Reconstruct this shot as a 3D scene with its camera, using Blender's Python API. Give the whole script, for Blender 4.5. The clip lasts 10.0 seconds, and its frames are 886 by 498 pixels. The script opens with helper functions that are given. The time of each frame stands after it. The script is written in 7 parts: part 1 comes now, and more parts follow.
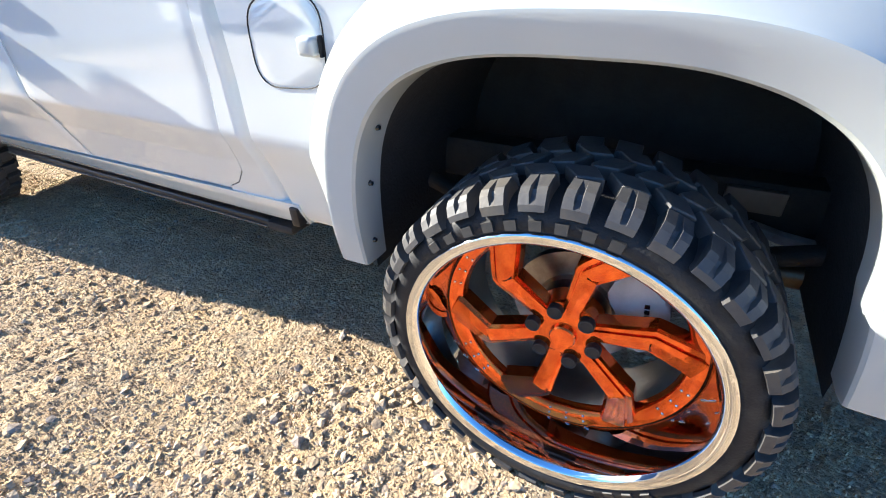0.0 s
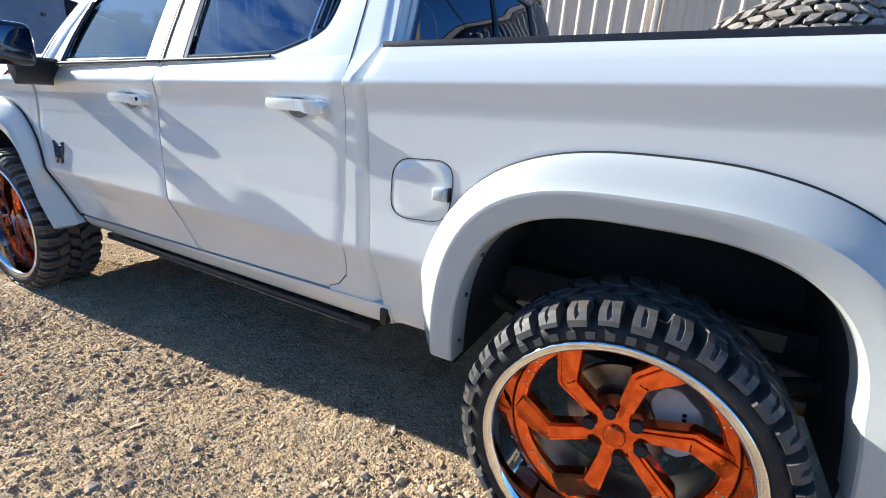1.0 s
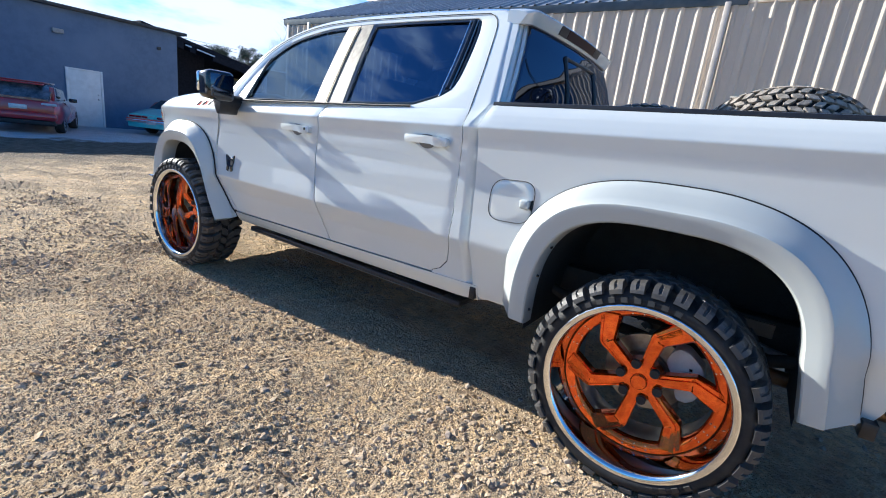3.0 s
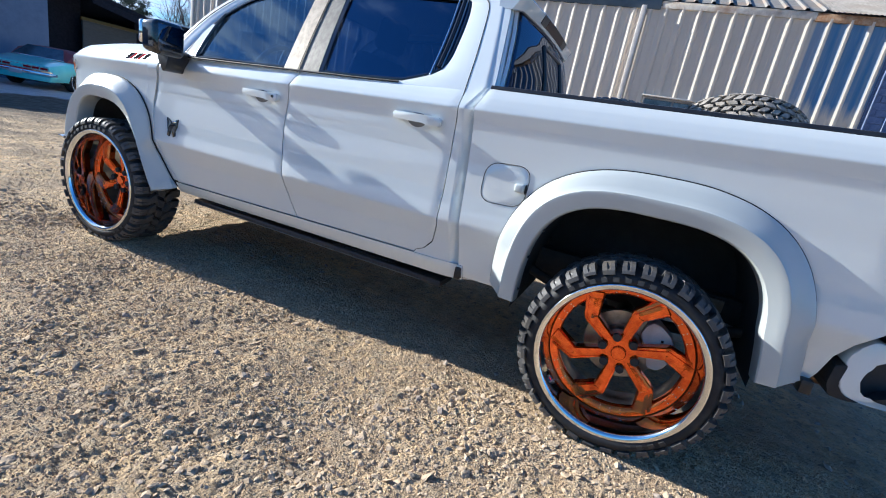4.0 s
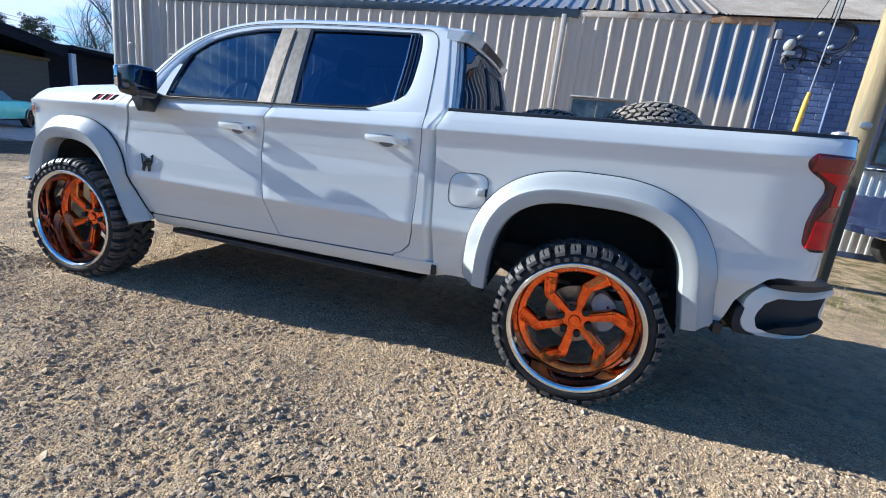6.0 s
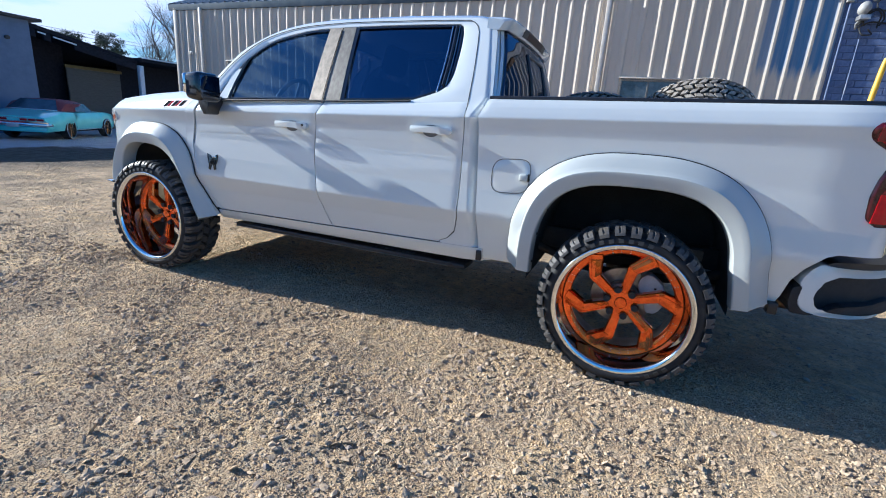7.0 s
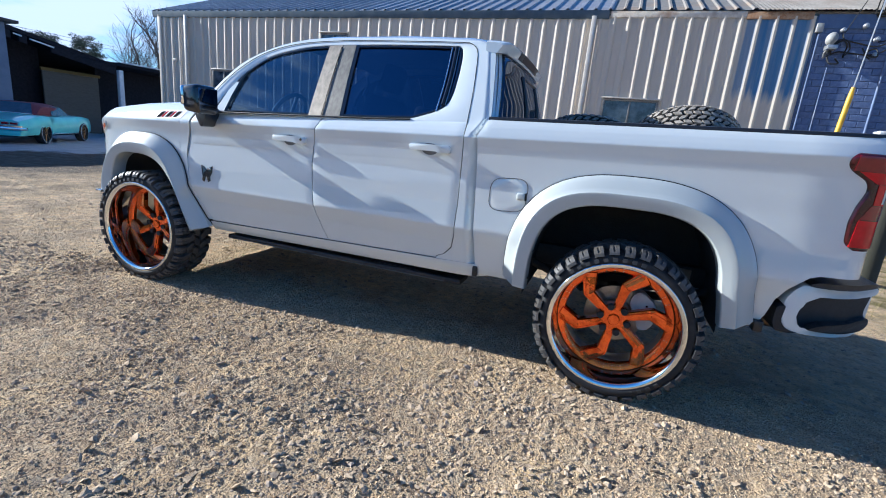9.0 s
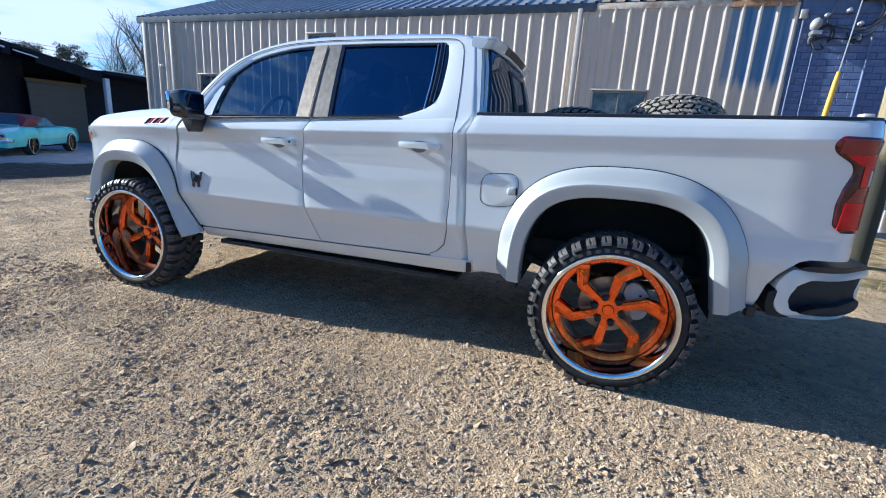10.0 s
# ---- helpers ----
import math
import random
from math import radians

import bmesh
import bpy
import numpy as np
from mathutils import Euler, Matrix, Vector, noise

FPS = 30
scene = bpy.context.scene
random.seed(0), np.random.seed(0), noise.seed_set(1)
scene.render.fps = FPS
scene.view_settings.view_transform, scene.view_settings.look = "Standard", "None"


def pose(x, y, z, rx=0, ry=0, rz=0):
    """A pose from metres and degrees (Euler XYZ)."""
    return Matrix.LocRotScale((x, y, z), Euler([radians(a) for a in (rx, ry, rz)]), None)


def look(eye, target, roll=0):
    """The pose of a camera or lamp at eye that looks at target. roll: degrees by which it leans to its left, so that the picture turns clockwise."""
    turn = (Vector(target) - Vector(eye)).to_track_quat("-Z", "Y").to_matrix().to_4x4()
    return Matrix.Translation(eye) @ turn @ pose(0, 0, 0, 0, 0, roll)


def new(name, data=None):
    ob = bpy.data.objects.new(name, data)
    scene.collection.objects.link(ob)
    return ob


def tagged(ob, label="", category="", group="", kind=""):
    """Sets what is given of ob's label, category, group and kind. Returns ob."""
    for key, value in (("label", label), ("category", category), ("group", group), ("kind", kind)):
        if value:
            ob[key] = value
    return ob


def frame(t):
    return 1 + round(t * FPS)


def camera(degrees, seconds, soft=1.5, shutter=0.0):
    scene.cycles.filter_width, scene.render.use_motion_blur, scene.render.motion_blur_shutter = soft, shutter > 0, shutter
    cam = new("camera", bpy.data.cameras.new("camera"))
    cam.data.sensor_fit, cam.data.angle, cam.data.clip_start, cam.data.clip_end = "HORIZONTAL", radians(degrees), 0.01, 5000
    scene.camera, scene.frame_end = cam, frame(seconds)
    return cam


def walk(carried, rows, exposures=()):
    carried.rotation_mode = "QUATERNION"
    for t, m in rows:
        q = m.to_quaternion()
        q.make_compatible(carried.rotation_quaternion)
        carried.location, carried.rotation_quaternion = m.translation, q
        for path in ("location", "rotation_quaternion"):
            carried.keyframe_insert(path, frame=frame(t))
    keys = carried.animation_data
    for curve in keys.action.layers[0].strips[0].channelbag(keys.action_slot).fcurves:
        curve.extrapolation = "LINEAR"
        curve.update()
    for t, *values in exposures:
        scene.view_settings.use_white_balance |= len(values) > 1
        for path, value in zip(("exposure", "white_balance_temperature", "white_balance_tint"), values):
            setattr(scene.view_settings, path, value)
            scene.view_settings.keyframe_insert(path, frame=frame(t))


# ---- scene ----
cam = camera(89.0, 10.0, soft=1.0)
PATH = [
    (0, (0.138, -0.848, 1.29), (-0.662, 0.615, 0.185), -2.3),
    (0.5, (0.149, -1.037, 1.335), (-0.838, 0.45, 0.434), -1.2),
    (1, (0.028, -1.258, 1.404), (-0.848, 0.427, 0.777), 4.0),
    (1.5, (0.014, -1.467, 1.407), (-0.765, 0.317, 0.952), 6.7),
    (2, (0.222, -1.626, 1.394), (-0.673, 0.099, 0.921), 4.7),
    (2.5, (0.296, -1.75, 1.402), (-0.775, -0.147, 0.869), 4.4),
    (2.7, (0.277, -1.827, 1.405), (-0.839, -0.247, 0.895), 5.6),
    (3.8, (-0.033, -2.18, 1.354), (-0.797, -0.406, 0.837), 12.0),
    (4, (-0.12, -2.175, 1.351), (-0.83, -0.382, 0.822), 11.0),
    (4.5, (-0.273, -2.267, 1.364), (-0.91, -0.435, 0.874), 7.3),
    (5, (-0.325, -2.458, 1.413), (-0.902, -0.596, 0.966), 8.5),
    (5.5, (-0.266, -2.577, 1.384), (-0.789, -0.694, 0.957), 8.9),
    (5.7, (-0.203, -2.573, 1.395), (-0.695, -0.684, 0.961), 7.8),
    (6.8, (-0.045, -2.612, 1.37), (-0.69, -0.795, 0.839), 3.1),
    (7, (-0.078, -2.659, 1.375), (-0.783, -0.862, 0.852), 4.2),
    (7.5, (-0.219, -2.804, 1.39), (-0.979, -1.017, 0.914), 7.6),
    (8, (-0.269, -2.86, 1.388), (-1.028, -1.066, 0.935), 9.5),
    (8.5, (-0.221, -2.792, 1.399), (-0.93, -0.979, 0.941), 8.5),
    (9, (-0.166, -2.73, 1.406), (-0.801, -0.892, 0.938), 5.5),
    (9.5, (-0.153, -2.715, 1.405), (-0.768, -0.872, 0.929), 3.9),
    (10, (-0.15, -2.727, 1.402), (-0.765, -0.884, 0.927), 3.6),
]
EXPOSURES = [(0, 2.24, 5350, 8), (0.5, 1.86, 5350, 8), (1.0, 1.63, 5250, 8), (1.5, 1.56, 5200, 8), (2.5, 1.48, 5200, 8), (4.0, 1.32, 4950, 8), (7.0, 1.18, 4850, 8), (8.5, 1.14, 4800, 8), (9.3, 1.18, 4800, 8), (10, 1.18, 4800, 8)]
walk(cam, [(t, look(eye, target, roll)) for t, eye, target, roll in PATH], EXPOSURES)

SUN_EL, SUN_AZ = 23.0, 4.6

# world: low winter sun ahead of the truck, thin streaked cloud towards the sun
world = bpy.data.worlds.new("sky")
scene.world = world
world.use_nodes = True
wn, wl = world.node_tree.nodes, world.node_tree.links
wn.clear()
w_out = wn.new("ShaderNodeOutputWorld")
w_bg = wn.new("ShaderNodeBackground")
w_bg.inputs["Strength"].default_value = 0.050
w_sky = wn.new("ShaderNodeTexSky")
w_sky.sky_type = "NISHITA"
w_sky.sun_disc = False
w_sky.sun_elevation = radians(SUN_EL)
w_sky.sun_rotation = math.atan2(-math.cos(radians(SUN_AZ)), -math.sin(radians(SUN_AZ)))
w_sky.air_density, w_sky.dust_density, w_sky.ozone_density = 1.25, 0.2, 3.2
w_tc = wn.new("ShaderNodeTexCoord")
w_map = wn.new("ShaderNodeMapping")
w_map.inputs["Scale"].default_value = (1.5, 3.0, 11.0)
w_map.inputs["Rotation"].default_value = (0.0, 0.12, 0.5)
w_noise = wn.new("ShaderNodeTexNoise")
w_noise.inputs["Scale"].default_value = 1.7
w_noise.inputs["Detail"].default_value = 7.0
w_noise.inputs["Roughness"].default_value = 0.56
w_sep = wn.new("ShaderNodeSeparateXYZ")
w_side = wn.new("ShaderNodeMapRange")
w_side.inputs["From Min"].default_value, w_side.inputs["From Max"].default_value = -0.25, -0.95
w_side.inputs["To Min"].default_value, w_side.inputs["To Max"].default_value = -0.24, 0.30
w_add = wn.new("ShaderNodeMath")
w_ramp = wn.new("ShaderNodeMapRange")
w_ramp.interpolation_type = "SMOOTHSTEP"
w_ramp.inputs["From Min"].default_value, w_ramp.inputs["From Max"].default_value = 0.50, 0.78
w_mix = wn.new("ShaderNodeMix")
w_mix.data_type = "RGBA"
w_mix.inputs["B"].default_value = (8.4, 8.4, 8.8, 1)
wl.new(w_tc.outputs["Generated"], w_map.inputs["Vector"])
wl.new(w_map.outputs["Vector"], w_noise.inputs["Vector"])
wl.new(w_tc.outputs["Generated"], w_sep.inputs["Vector"])
wl.new(w_sep.outputs["X"], w_side.inputs["Value"])
wl.new(w_noise.outputs["Fac"], w_add.inputs[0])
wl.new(w_side.outputs["Result"], w_add.inputs[1])
wl.new(w_add.outputs["Value"], w_ramp.inputs["Value"])
wl.new(w_ramp.outputs["Result"], w_mix.inputs["Factor"])
w_deep = wn.new("ShaderNodeMix")
w_deep.data_type, w_deep.blend_type = "RGBA", "MULTIPLY"
w_deep.inputs["Factor"].default_value = 1.0
w_deep.inputs["B"].default_value = (0.66, 0.94, 1.22, 1)
wl.new(w_sky.outputs["Color"], w_deep.inputs["A"])
wl.new(w_deep.outputs["Result"], w_mix.inputs["A"])
wl.new(w_mix.outputs["Result"], w_bg.inputs["Color"])
wl.new(w_bg.outputs["Background"], w_out.inputs["Surface"])

sun = new("sun", bpy.data.lights.new("sun", "SUN"))
sun.data.energy, sun.data.angle, sun.data.color = 5.0, radians(0.55), (1.0, 0.83, 0.60)
_el, _az = radians(SUN_EL), radians(SUN_AZ)
sun_way = Vector((math.cos(_el) * math.cos(_az), math.cos(_el) * math.sin(_az), -math.sin(_el)))
sun.matrix_world = look((-20, 0, 12), Vector((-20, 0, 12)) + sun_way)


# ---------------------------------------------------------------- materials
def node_set(m):
    m.use_nodes = True
    n = m.node_tree.nodes
    return n, m.node_tree.links, n["Principled BSDF"]


def surface(name, c1, c2=None, scale=6.0, rough=0.6, metal=0.0, bump=0.0, bscale=60.0, coat=0.0, spread=0.12,
            big=None, bigscale=0.7, biglevel=0.5, rough2=None, island=False, piece=False, stretch=None, spec=None, coat_ior=1.5):
    """A surface with fine grain between c1 and c2, larger stains of colour big, and a fine relief."""
    m = bpy.data.materials.new(name)
    n, l, p = node_set(m)
    c2 = c2 or tuple(v * 0.8 for v in c1)
    tc = n.new("ShaderNodeTexCoord")
    vec = tc.outputs["Object"]
    if stretch:
        mp = n.new("ShaderNodeMapping")
        mp.inputs["Scale"].default_value = stretch
        l.new(vec, mp.inputs["Vector"])
        vec = mp.outputs["Vector"]
    fine = n.new("ShaderNodeTexNoise")
    fine.inputs["Scale"].default_value, fine.inputs["Detail"].default_value = scale, 6.0
    fine.inputs["Roughness"].default_value = 0.65
    l.new(vec, fine.inputs["Vector"])
    rng = n.new("ShaderNodeMapRange")
    rng.inputs["From Min"].default_value, rng.inputs["From Max"].default_value = 0.5 - spread, 0.5 + spread
    l.new(fine.outputs["Fac"], rng.inputs["Value"])
    mix = n.new("ShaderNodeMix")
    mix.data_type = "RGBA"
    mix.inputs["A"].default_value, mix.inputs["B"].default_value = (*c1, 1), (*c2, 1)
    l.new(rng.outputs["Result"], mix.inputs["Factor"])
    col = mix.outputs["Result"]
    if big:
        wide = n.new("ShaderNodeTexNoise")
        wide.inputs["Scale"].default_value, wide.inputs["Detail"].default_value = bigscale, 5.0
        l.new(vec, wide.inputs["Vector"])
        r2 = n.new("ShaderNodeMapRange")
        r2.inputs["From Min"].default_value, r2.inputs["From Max"].default_value = biglevel - 0.04, biglevel + 0.2
        l.new(wide.outputs["Fac"], r2.inputs["Value"])
        m2 = n.new("ShaderNodeMix")
        m2.data_type = "RGBA"
        m2.inputs["B"].default_value = (*big, 1)
        l.new(r2.outputs["Result"], m2.inputs["Factor"])
        l.new(col, m2.inputs["A"])
        col = m2.outputs["Result"]
    if island or piece:
        if island:
            src = n.new("ShaderNodeNewGeometry").outputs["Random Per Island"]
        else:
            src = n.new("ShaderNodeObjectInfo").outputs["Random"]
        r3 = n.new("ShaderNodeMapRange")
        r3.inputs["To Min"].default_value, r3.inputs["To Max"].default_value = 0.80 if island else 0.88, 1.16 if island else 1.1
        l.new(src, r3.inputs["Value"])
        hs = n.new("ShaderNodeHueSaturation")
        l.new(r3.outputs["Result"], hs.inputs["Value"])
        l.new(col, hs.inputs["Color"])
        col = hs.outputs["Color"]
    l.new(col, p.inputs["Base Color"])
    p.inputs["Metallic"].default_value = metal
    if spec is not None:
        p.inputs["Specular IOR Level"].default_value = spec
    if rough2 is None:
        p.inputs["Roughness"].default_value = rough
    else:
        r4 = n.new("ShaderNodeMapRange")
        r4.inputs["To Min"].default_value, r4.inputs["To Max"].default_value = rough, rough2
        l.new(fine.outputs["Fac"], r4.inputs["Value"])
        l.new(r4.outputs["Result"], p.inputs["Roughness"])
    if coat:
        p.inputs["Coat Weight"].default_value, p.inputs["Coat Roughness"].default_value, p.inputs["Coat IOR"].default_value = coat, 0.03, coat_ior
    if bump:
        bn = n.new("ShaderNodeTexNoise")
        bn.inputs["Scale"].default_value, bn.inputs["Detail"].default_value = bscale, 5.0
        l.new(vec, bn.inputs["Vector"])
        b = n.new("ShaderNodeBump")
        b.inputs["Strength"].default_value, b.inputs["Distance"].default_value = min(1.0, bump), 0.01
        l.new(bn.outputs["Fac"], b.inputs["Height"])
        l.new(b.outputs["Normal"], p.inputs["Normal"])
    return m


def window_glass(name, tint, rough=0.015, ior=2.6, sheen=(0.36, 0.55, 1.0)):
    """A tinted pane: a clear tinted body under a Fresnel gloss."""
    m = bpy.data.materials.new(name)
    m.use_nodes = True
    n, l = m.node_tree.nodes, m.node_tree.links
    n.clear()
    out = n.new("ShaderNodeOutputMaterial")
    tr = n.new("ShaderNodeBsdfTransparent")
    tr.inputs["Color"].default_value = (*tint, 1)
    gl = n.new("ShaderNodeBsdfGlossy")
    gl.inputs["Roughness"].default_value = rough
    # sheen colours the gloss, putting a bluer or duller sky into the reflections
    gl.inputs["Color"].default_value = (*sheen, 1)
    f0 = ((ior - 1) / (ior + 1)) ** 2
    lw = n.new("ShaderNodeLayerWeight")
    pw = n.new("ShaderNodeMath")
    pw.operation = "POWER"
    pw.inputs[1].default_value = 5.0
    l.new(lw.outputs["Facing"], pw.inputs[0])
    fr = n.new("ShaderNodeMapRange")
    fr.inputs["To Min"].default_value, fr.inputs["To Max"].default_value = f0, 1.0
    l.new(pw.outputs["Value"], fr.inputs["Value"])
    mx = n.new("ShaderNodeMixShader")
    l.new(fr.outputs["Result"], mx.inputs["Fac"])
    l.new(tr.outputs["BSDF"], mx.inputs[1])
    l.new(gl.outputs["BSDF"], mx.inputs[2])
    l.new(mx.outputs["Shader"], out.inputs["Surface"])
    return m


M_PAINT = surface("white_paint", (0.67, 0.71, 0.71), (0.645, 0.685, 0.69), 1.2, 0.20, coat=1.0, coat_ior=1.75, spread=0.3, bump=0.015, bscale=3.0)
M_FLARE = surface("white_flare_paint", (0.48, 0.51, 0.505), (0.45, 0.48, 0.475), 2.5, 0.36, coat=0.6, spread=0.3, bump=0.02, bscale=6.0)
M_SEAM = surface("seam_black", (0.008, 0.008, 0.009), (0.012, 0.012, 0.012), 20, 0.7)
M_TRIM = surface("black_trim", (0.012, 0.012, 0.014), (0.02, 0.02, 0.022), 30, 0.35, bump=0.05, bscale=200)
M_GLOSSBLACK = surface("gloss_black", (0.008, 0.008, 0.010), (0.012, 0.012, 0.014), 10, 0.12, coat=0.6)
M_PLASTIC = surface("black_plastic", (0.009, 0.009, 0.011), (0.016, 0.016, 0.018), 40, 0.6, bump=0.25, bscale=260)
M_LINER = surface("wheel_liner", (0.030, 0.029, 0.031), (0.040, 0.039, 0.040), 12, 0.85, bump=0.4, bscale=90, big=(0.035, 0.03, 0.025), bigscale=3, biglevel=0.6)
M_RUBBER = surface("tyre_rubber", (0.016, 0.016, 0.018), (0.025, 0.025, 0.026), 18, 0.62, spec=0.3, bump=0.2, bscale=160, big=(0.055, 0.05, 0.043), bigscale=6.0, biglevel=0.58)
M_TREAD = surface("tread_rubber", (0.052, 0.051, 0.054), (0.072, 0.069, 0.066), 25, 0.48, spec=0.4, bump=0.10, bscale=60, big=(0.09, 0.08, 0.065), bigscale=9.0, biglevel=0.55)
M_LETTER = surface("raised_rubber", (0.026, 0.026, 0.027), (0.036, 0.035, 0.034), 30, 0.5)
M_CHROME = surface("chrome", (0.86, 0.87, 0.88), (0.80, 0.81, 0.82), 5, 0.03, metal=1.0, rough2=0.10)
M_DISH = surface("dark_mirror_dish", (0.50, 0.50, 0.52), (0.42, 0.42, 0.44), 5, 0.02, metal=1.0, rough2=0.06)
M_COPPER = surface("candy_orange_metal", (0.98, 0.190, 0.016), (0.72, 0.100, 0.008), 30, 0.05, metal=0.88, rough2=0.12, bump=0.08, bscale=40, spread=0.14, coat=0.4)
M_ALLOY = surface("cast_alloy", (0.42, 0.44, 0.47), (0.34, 0.36, 0.39), 9, 0.28, metal=0.9, bump=0.1, bscale=60)
M_STEEL = surface("brushed_disc", (0.40, 0.38, 0.35), (0.30, 0.28, 0.25), 30, 0.35, metal=1.0, big=(0.22, 0.14, 0.08), bigscale=5, biglevel=0.6)
M_CALIPER = surface("white_caliper", (0.56, 0.57, 0.56), (0.46, 0.46, 0.45), 14, 0.45, bump=0.1, bscale=80)
M_FRAMEM = surface("chassis_black", (0.02, 0.019, 0.018), (0.035, 0.03, 0.026), 15, 0.7, bump=0.3, bscale=70, big=(0.07, 0.05, 0.035), bigscale=4, biglevel=0.58)
M_EXHAUST = surface("exhaust_steel", (0.36, 0.28, 0.18), (0.28, 0.19, 0.10), 12, 0.4, metal=0.8, big=(0.14, 0.08, 0.04), bigscale=6)
M_BRUSH = surface("brushed_pillar", (0.33, 0.295, 0.245), (0.22, 0.195, 0.165), 38, 0.48, metal=0.7, bump=0.15, bscale=220, stretch=(1.0, 1.0, 0.25), rough2=0.62)
M_BRUSH2 = surface("dark_brushed_pillar", (0.20, 0.19, 0.175), (0.13, 0.125, 0.115), 38, 0.50, metal=0.7, bump=0.15, bscale=220, stretch=(1.0, 1.0, 0.25), rough2=0.62)
M_REDLENS = surface("red_lens", (0.66, 0.006, 0.012), (0.52, 0.005, 0.010), 12, 0.20, spec=0.25, coat=0.15)
M_REDDARK = surface("dark_red_lens", (0.30, 0.005, 0.010), (0.22, 0.004, 0.008), 12, 0.2, coat=0.4)
M_CLEAR = surface("clear_lens", (0.62, 0.62, 0.62), (0.5, 0.5, 0.52), 30, 0.1, coat=1.0)
M_AMBER = surface("amber_lens", (0.7, 0.22, 0.06), (0.55, 0.16, 0.05), 20, 0.12, coat=1.0)
M_GLASSF = window_glass("front_side_glass", (0.085, 0.13, 0.20), ior=2.4, sheen=(0.62, 0.78, 0.92))
M_GLASSR = window_glass("privacy_glass", (0.06, 0.09, 0.15), ior=2.5, sheen=(0.46, 0.62, 0.90))
M_SHIELD = window_glass("windscreen_glass", (0.72, 0.78, 0.82), ior=1.5)
M_CABIN = surface("cabin_vinyl", (0.03, 0.03, 0.034), (0.045, 0.045, 0.05), 12, 0.6, bump=0.2, bscale=140)
M_SEAT = surface("seat_cloth", (0.05, 0.05, 0.055), (0.08, 0.08, 0.085), 40, 0.85, bump=0.3, bscale=300)
M_DECAL = surface("red_decal", (0.45, 0.02, 0.025), (0.36, 0.015, 0.02), 20, 0.9, spec=0.0)
M_GREYDECAL = surface("dark_decal", (0.030, 0.030, 0.034), (0.022, 0.022, 0.025), 20, 0.9, spec=0.0)


# ---------------------------------------------------------------- mesh tools
BASE = {}


def thing(name, loc, label, category, group="", kind="", rz=0.0):
    ob = new(name)
    ob.empty_display_size = 0.2
    ob.matrix_basis = pose(*loc, 0, 0, rz)
    BASE[ob] = ob.matrix_basis.copy()
    return tagged(ob, label, category, group, kind)


def link(name, me, parent=None, label="", local=None):
    """An object on a mesh whose corners are given in world places, or at the pose local."""
    ob = new(name, me)
    if parent is not None:
        ob.parent = parent
        if parent in BASE:
            ob.matrix_parent_inverse = BASE[parent].inverted()
    if local is not None:
        ob.matrix_basis = local
    if label:
        ob["label"] = label
    return ob


def mesh_of(name, verts, faces, material, smooth=True, sharp=None):
    me = bpy.data.meshes.new(name)
    me.from_pydata([tuple(map(float, v)) for v in verts], [], [tuple(map(int, f)) for f in faces])
    for mm in material if isinstance(material, (list, tuple)) else [material]:
        me.materials.append(mm)
    if smooth:
        me.shade_smooth()
        if sharp is not None:
            me.set_sharp_from_angle(angle=radians(sharp))
    me.validate()
    me.update()
    return me


def bm_mesh(name, bm, material, smooth=True, sharp=35.0):
    bmesh.ops.recalc_face_normals(bm, faces=bm.faces)
    me = bpy.data.meshes.new(name)
    bm.to_mesh(me)
    bm.free()
    me.materials.append(material)
    if smooth:
        me.shade_smooth()
        me.set_sharp_from_angle(angle=radians(sharp))
    return me


def part(name, bm, material, parent=None, label="", smooth=True, sharp=35.0):
    return link(name, bm_mesh(name, bm, material, smooth, sharp), parent, label)


def grid_faces(m, n, wrap=False):
    i, j = np.meshgrid(np.arange(m - 1), np.arange(n if wrap else n - 1), indexing="ij")
    k = (j + 1) % n
    return np.stack([i * n + j, i * n + k, (i + 1) * n + k, (i + 1) * n + j], -1).reshape(-1, 4)


def sheet(name, P, material, parent=None, label="", edge=0.014, inward=(0, 1, 0), sharp=40.0, wrap=False, caps=False):
    """A curved sheet through a grid of places, with its rim turned inwards to give it thickness."""
    P = np.asarray(P, float)
    m, n, _ = P.shape
    verts, faces = P.reshape(-1, 3), [list(f) for f in grid_faces(m, n, wrap)]
    if edge:
        rim = [j for j in range(n)] + [i * n + n - 1 for i in range(1, m)] + [(m - 1) * n + j for j in range(n - 2, -1, -1)] + [i * n for i in range(m - 2, 0, -1)]
        base = len(verts)
        verts = np.vstack([verts, verts[rim] + np.array(inward, float) * edge])
        k = len(rim)
        faces += [[rim[(a + 1) % k], rim[a], base + a, base + (a + 1) % k] for a in range(k)]
    if caps:
        faces += [[i * n for i in range(m)], [i * n + n - 1 for i in range(m)][::-1]]
    A = P[:-1, :-1], P[:-1, 1:], P[1:, 1:], P[1:, :-1]
    area = np.cross(A[2] - A[0], A[3] - A[1]).reshape(-1, 3).sum(0)
    if area @ np.array(inward, float) > 0:
        faces = [f[::-1] for f in faces]
    return link(name, mesh_of(name, verts, faces, material, True, sharp), parent, label)


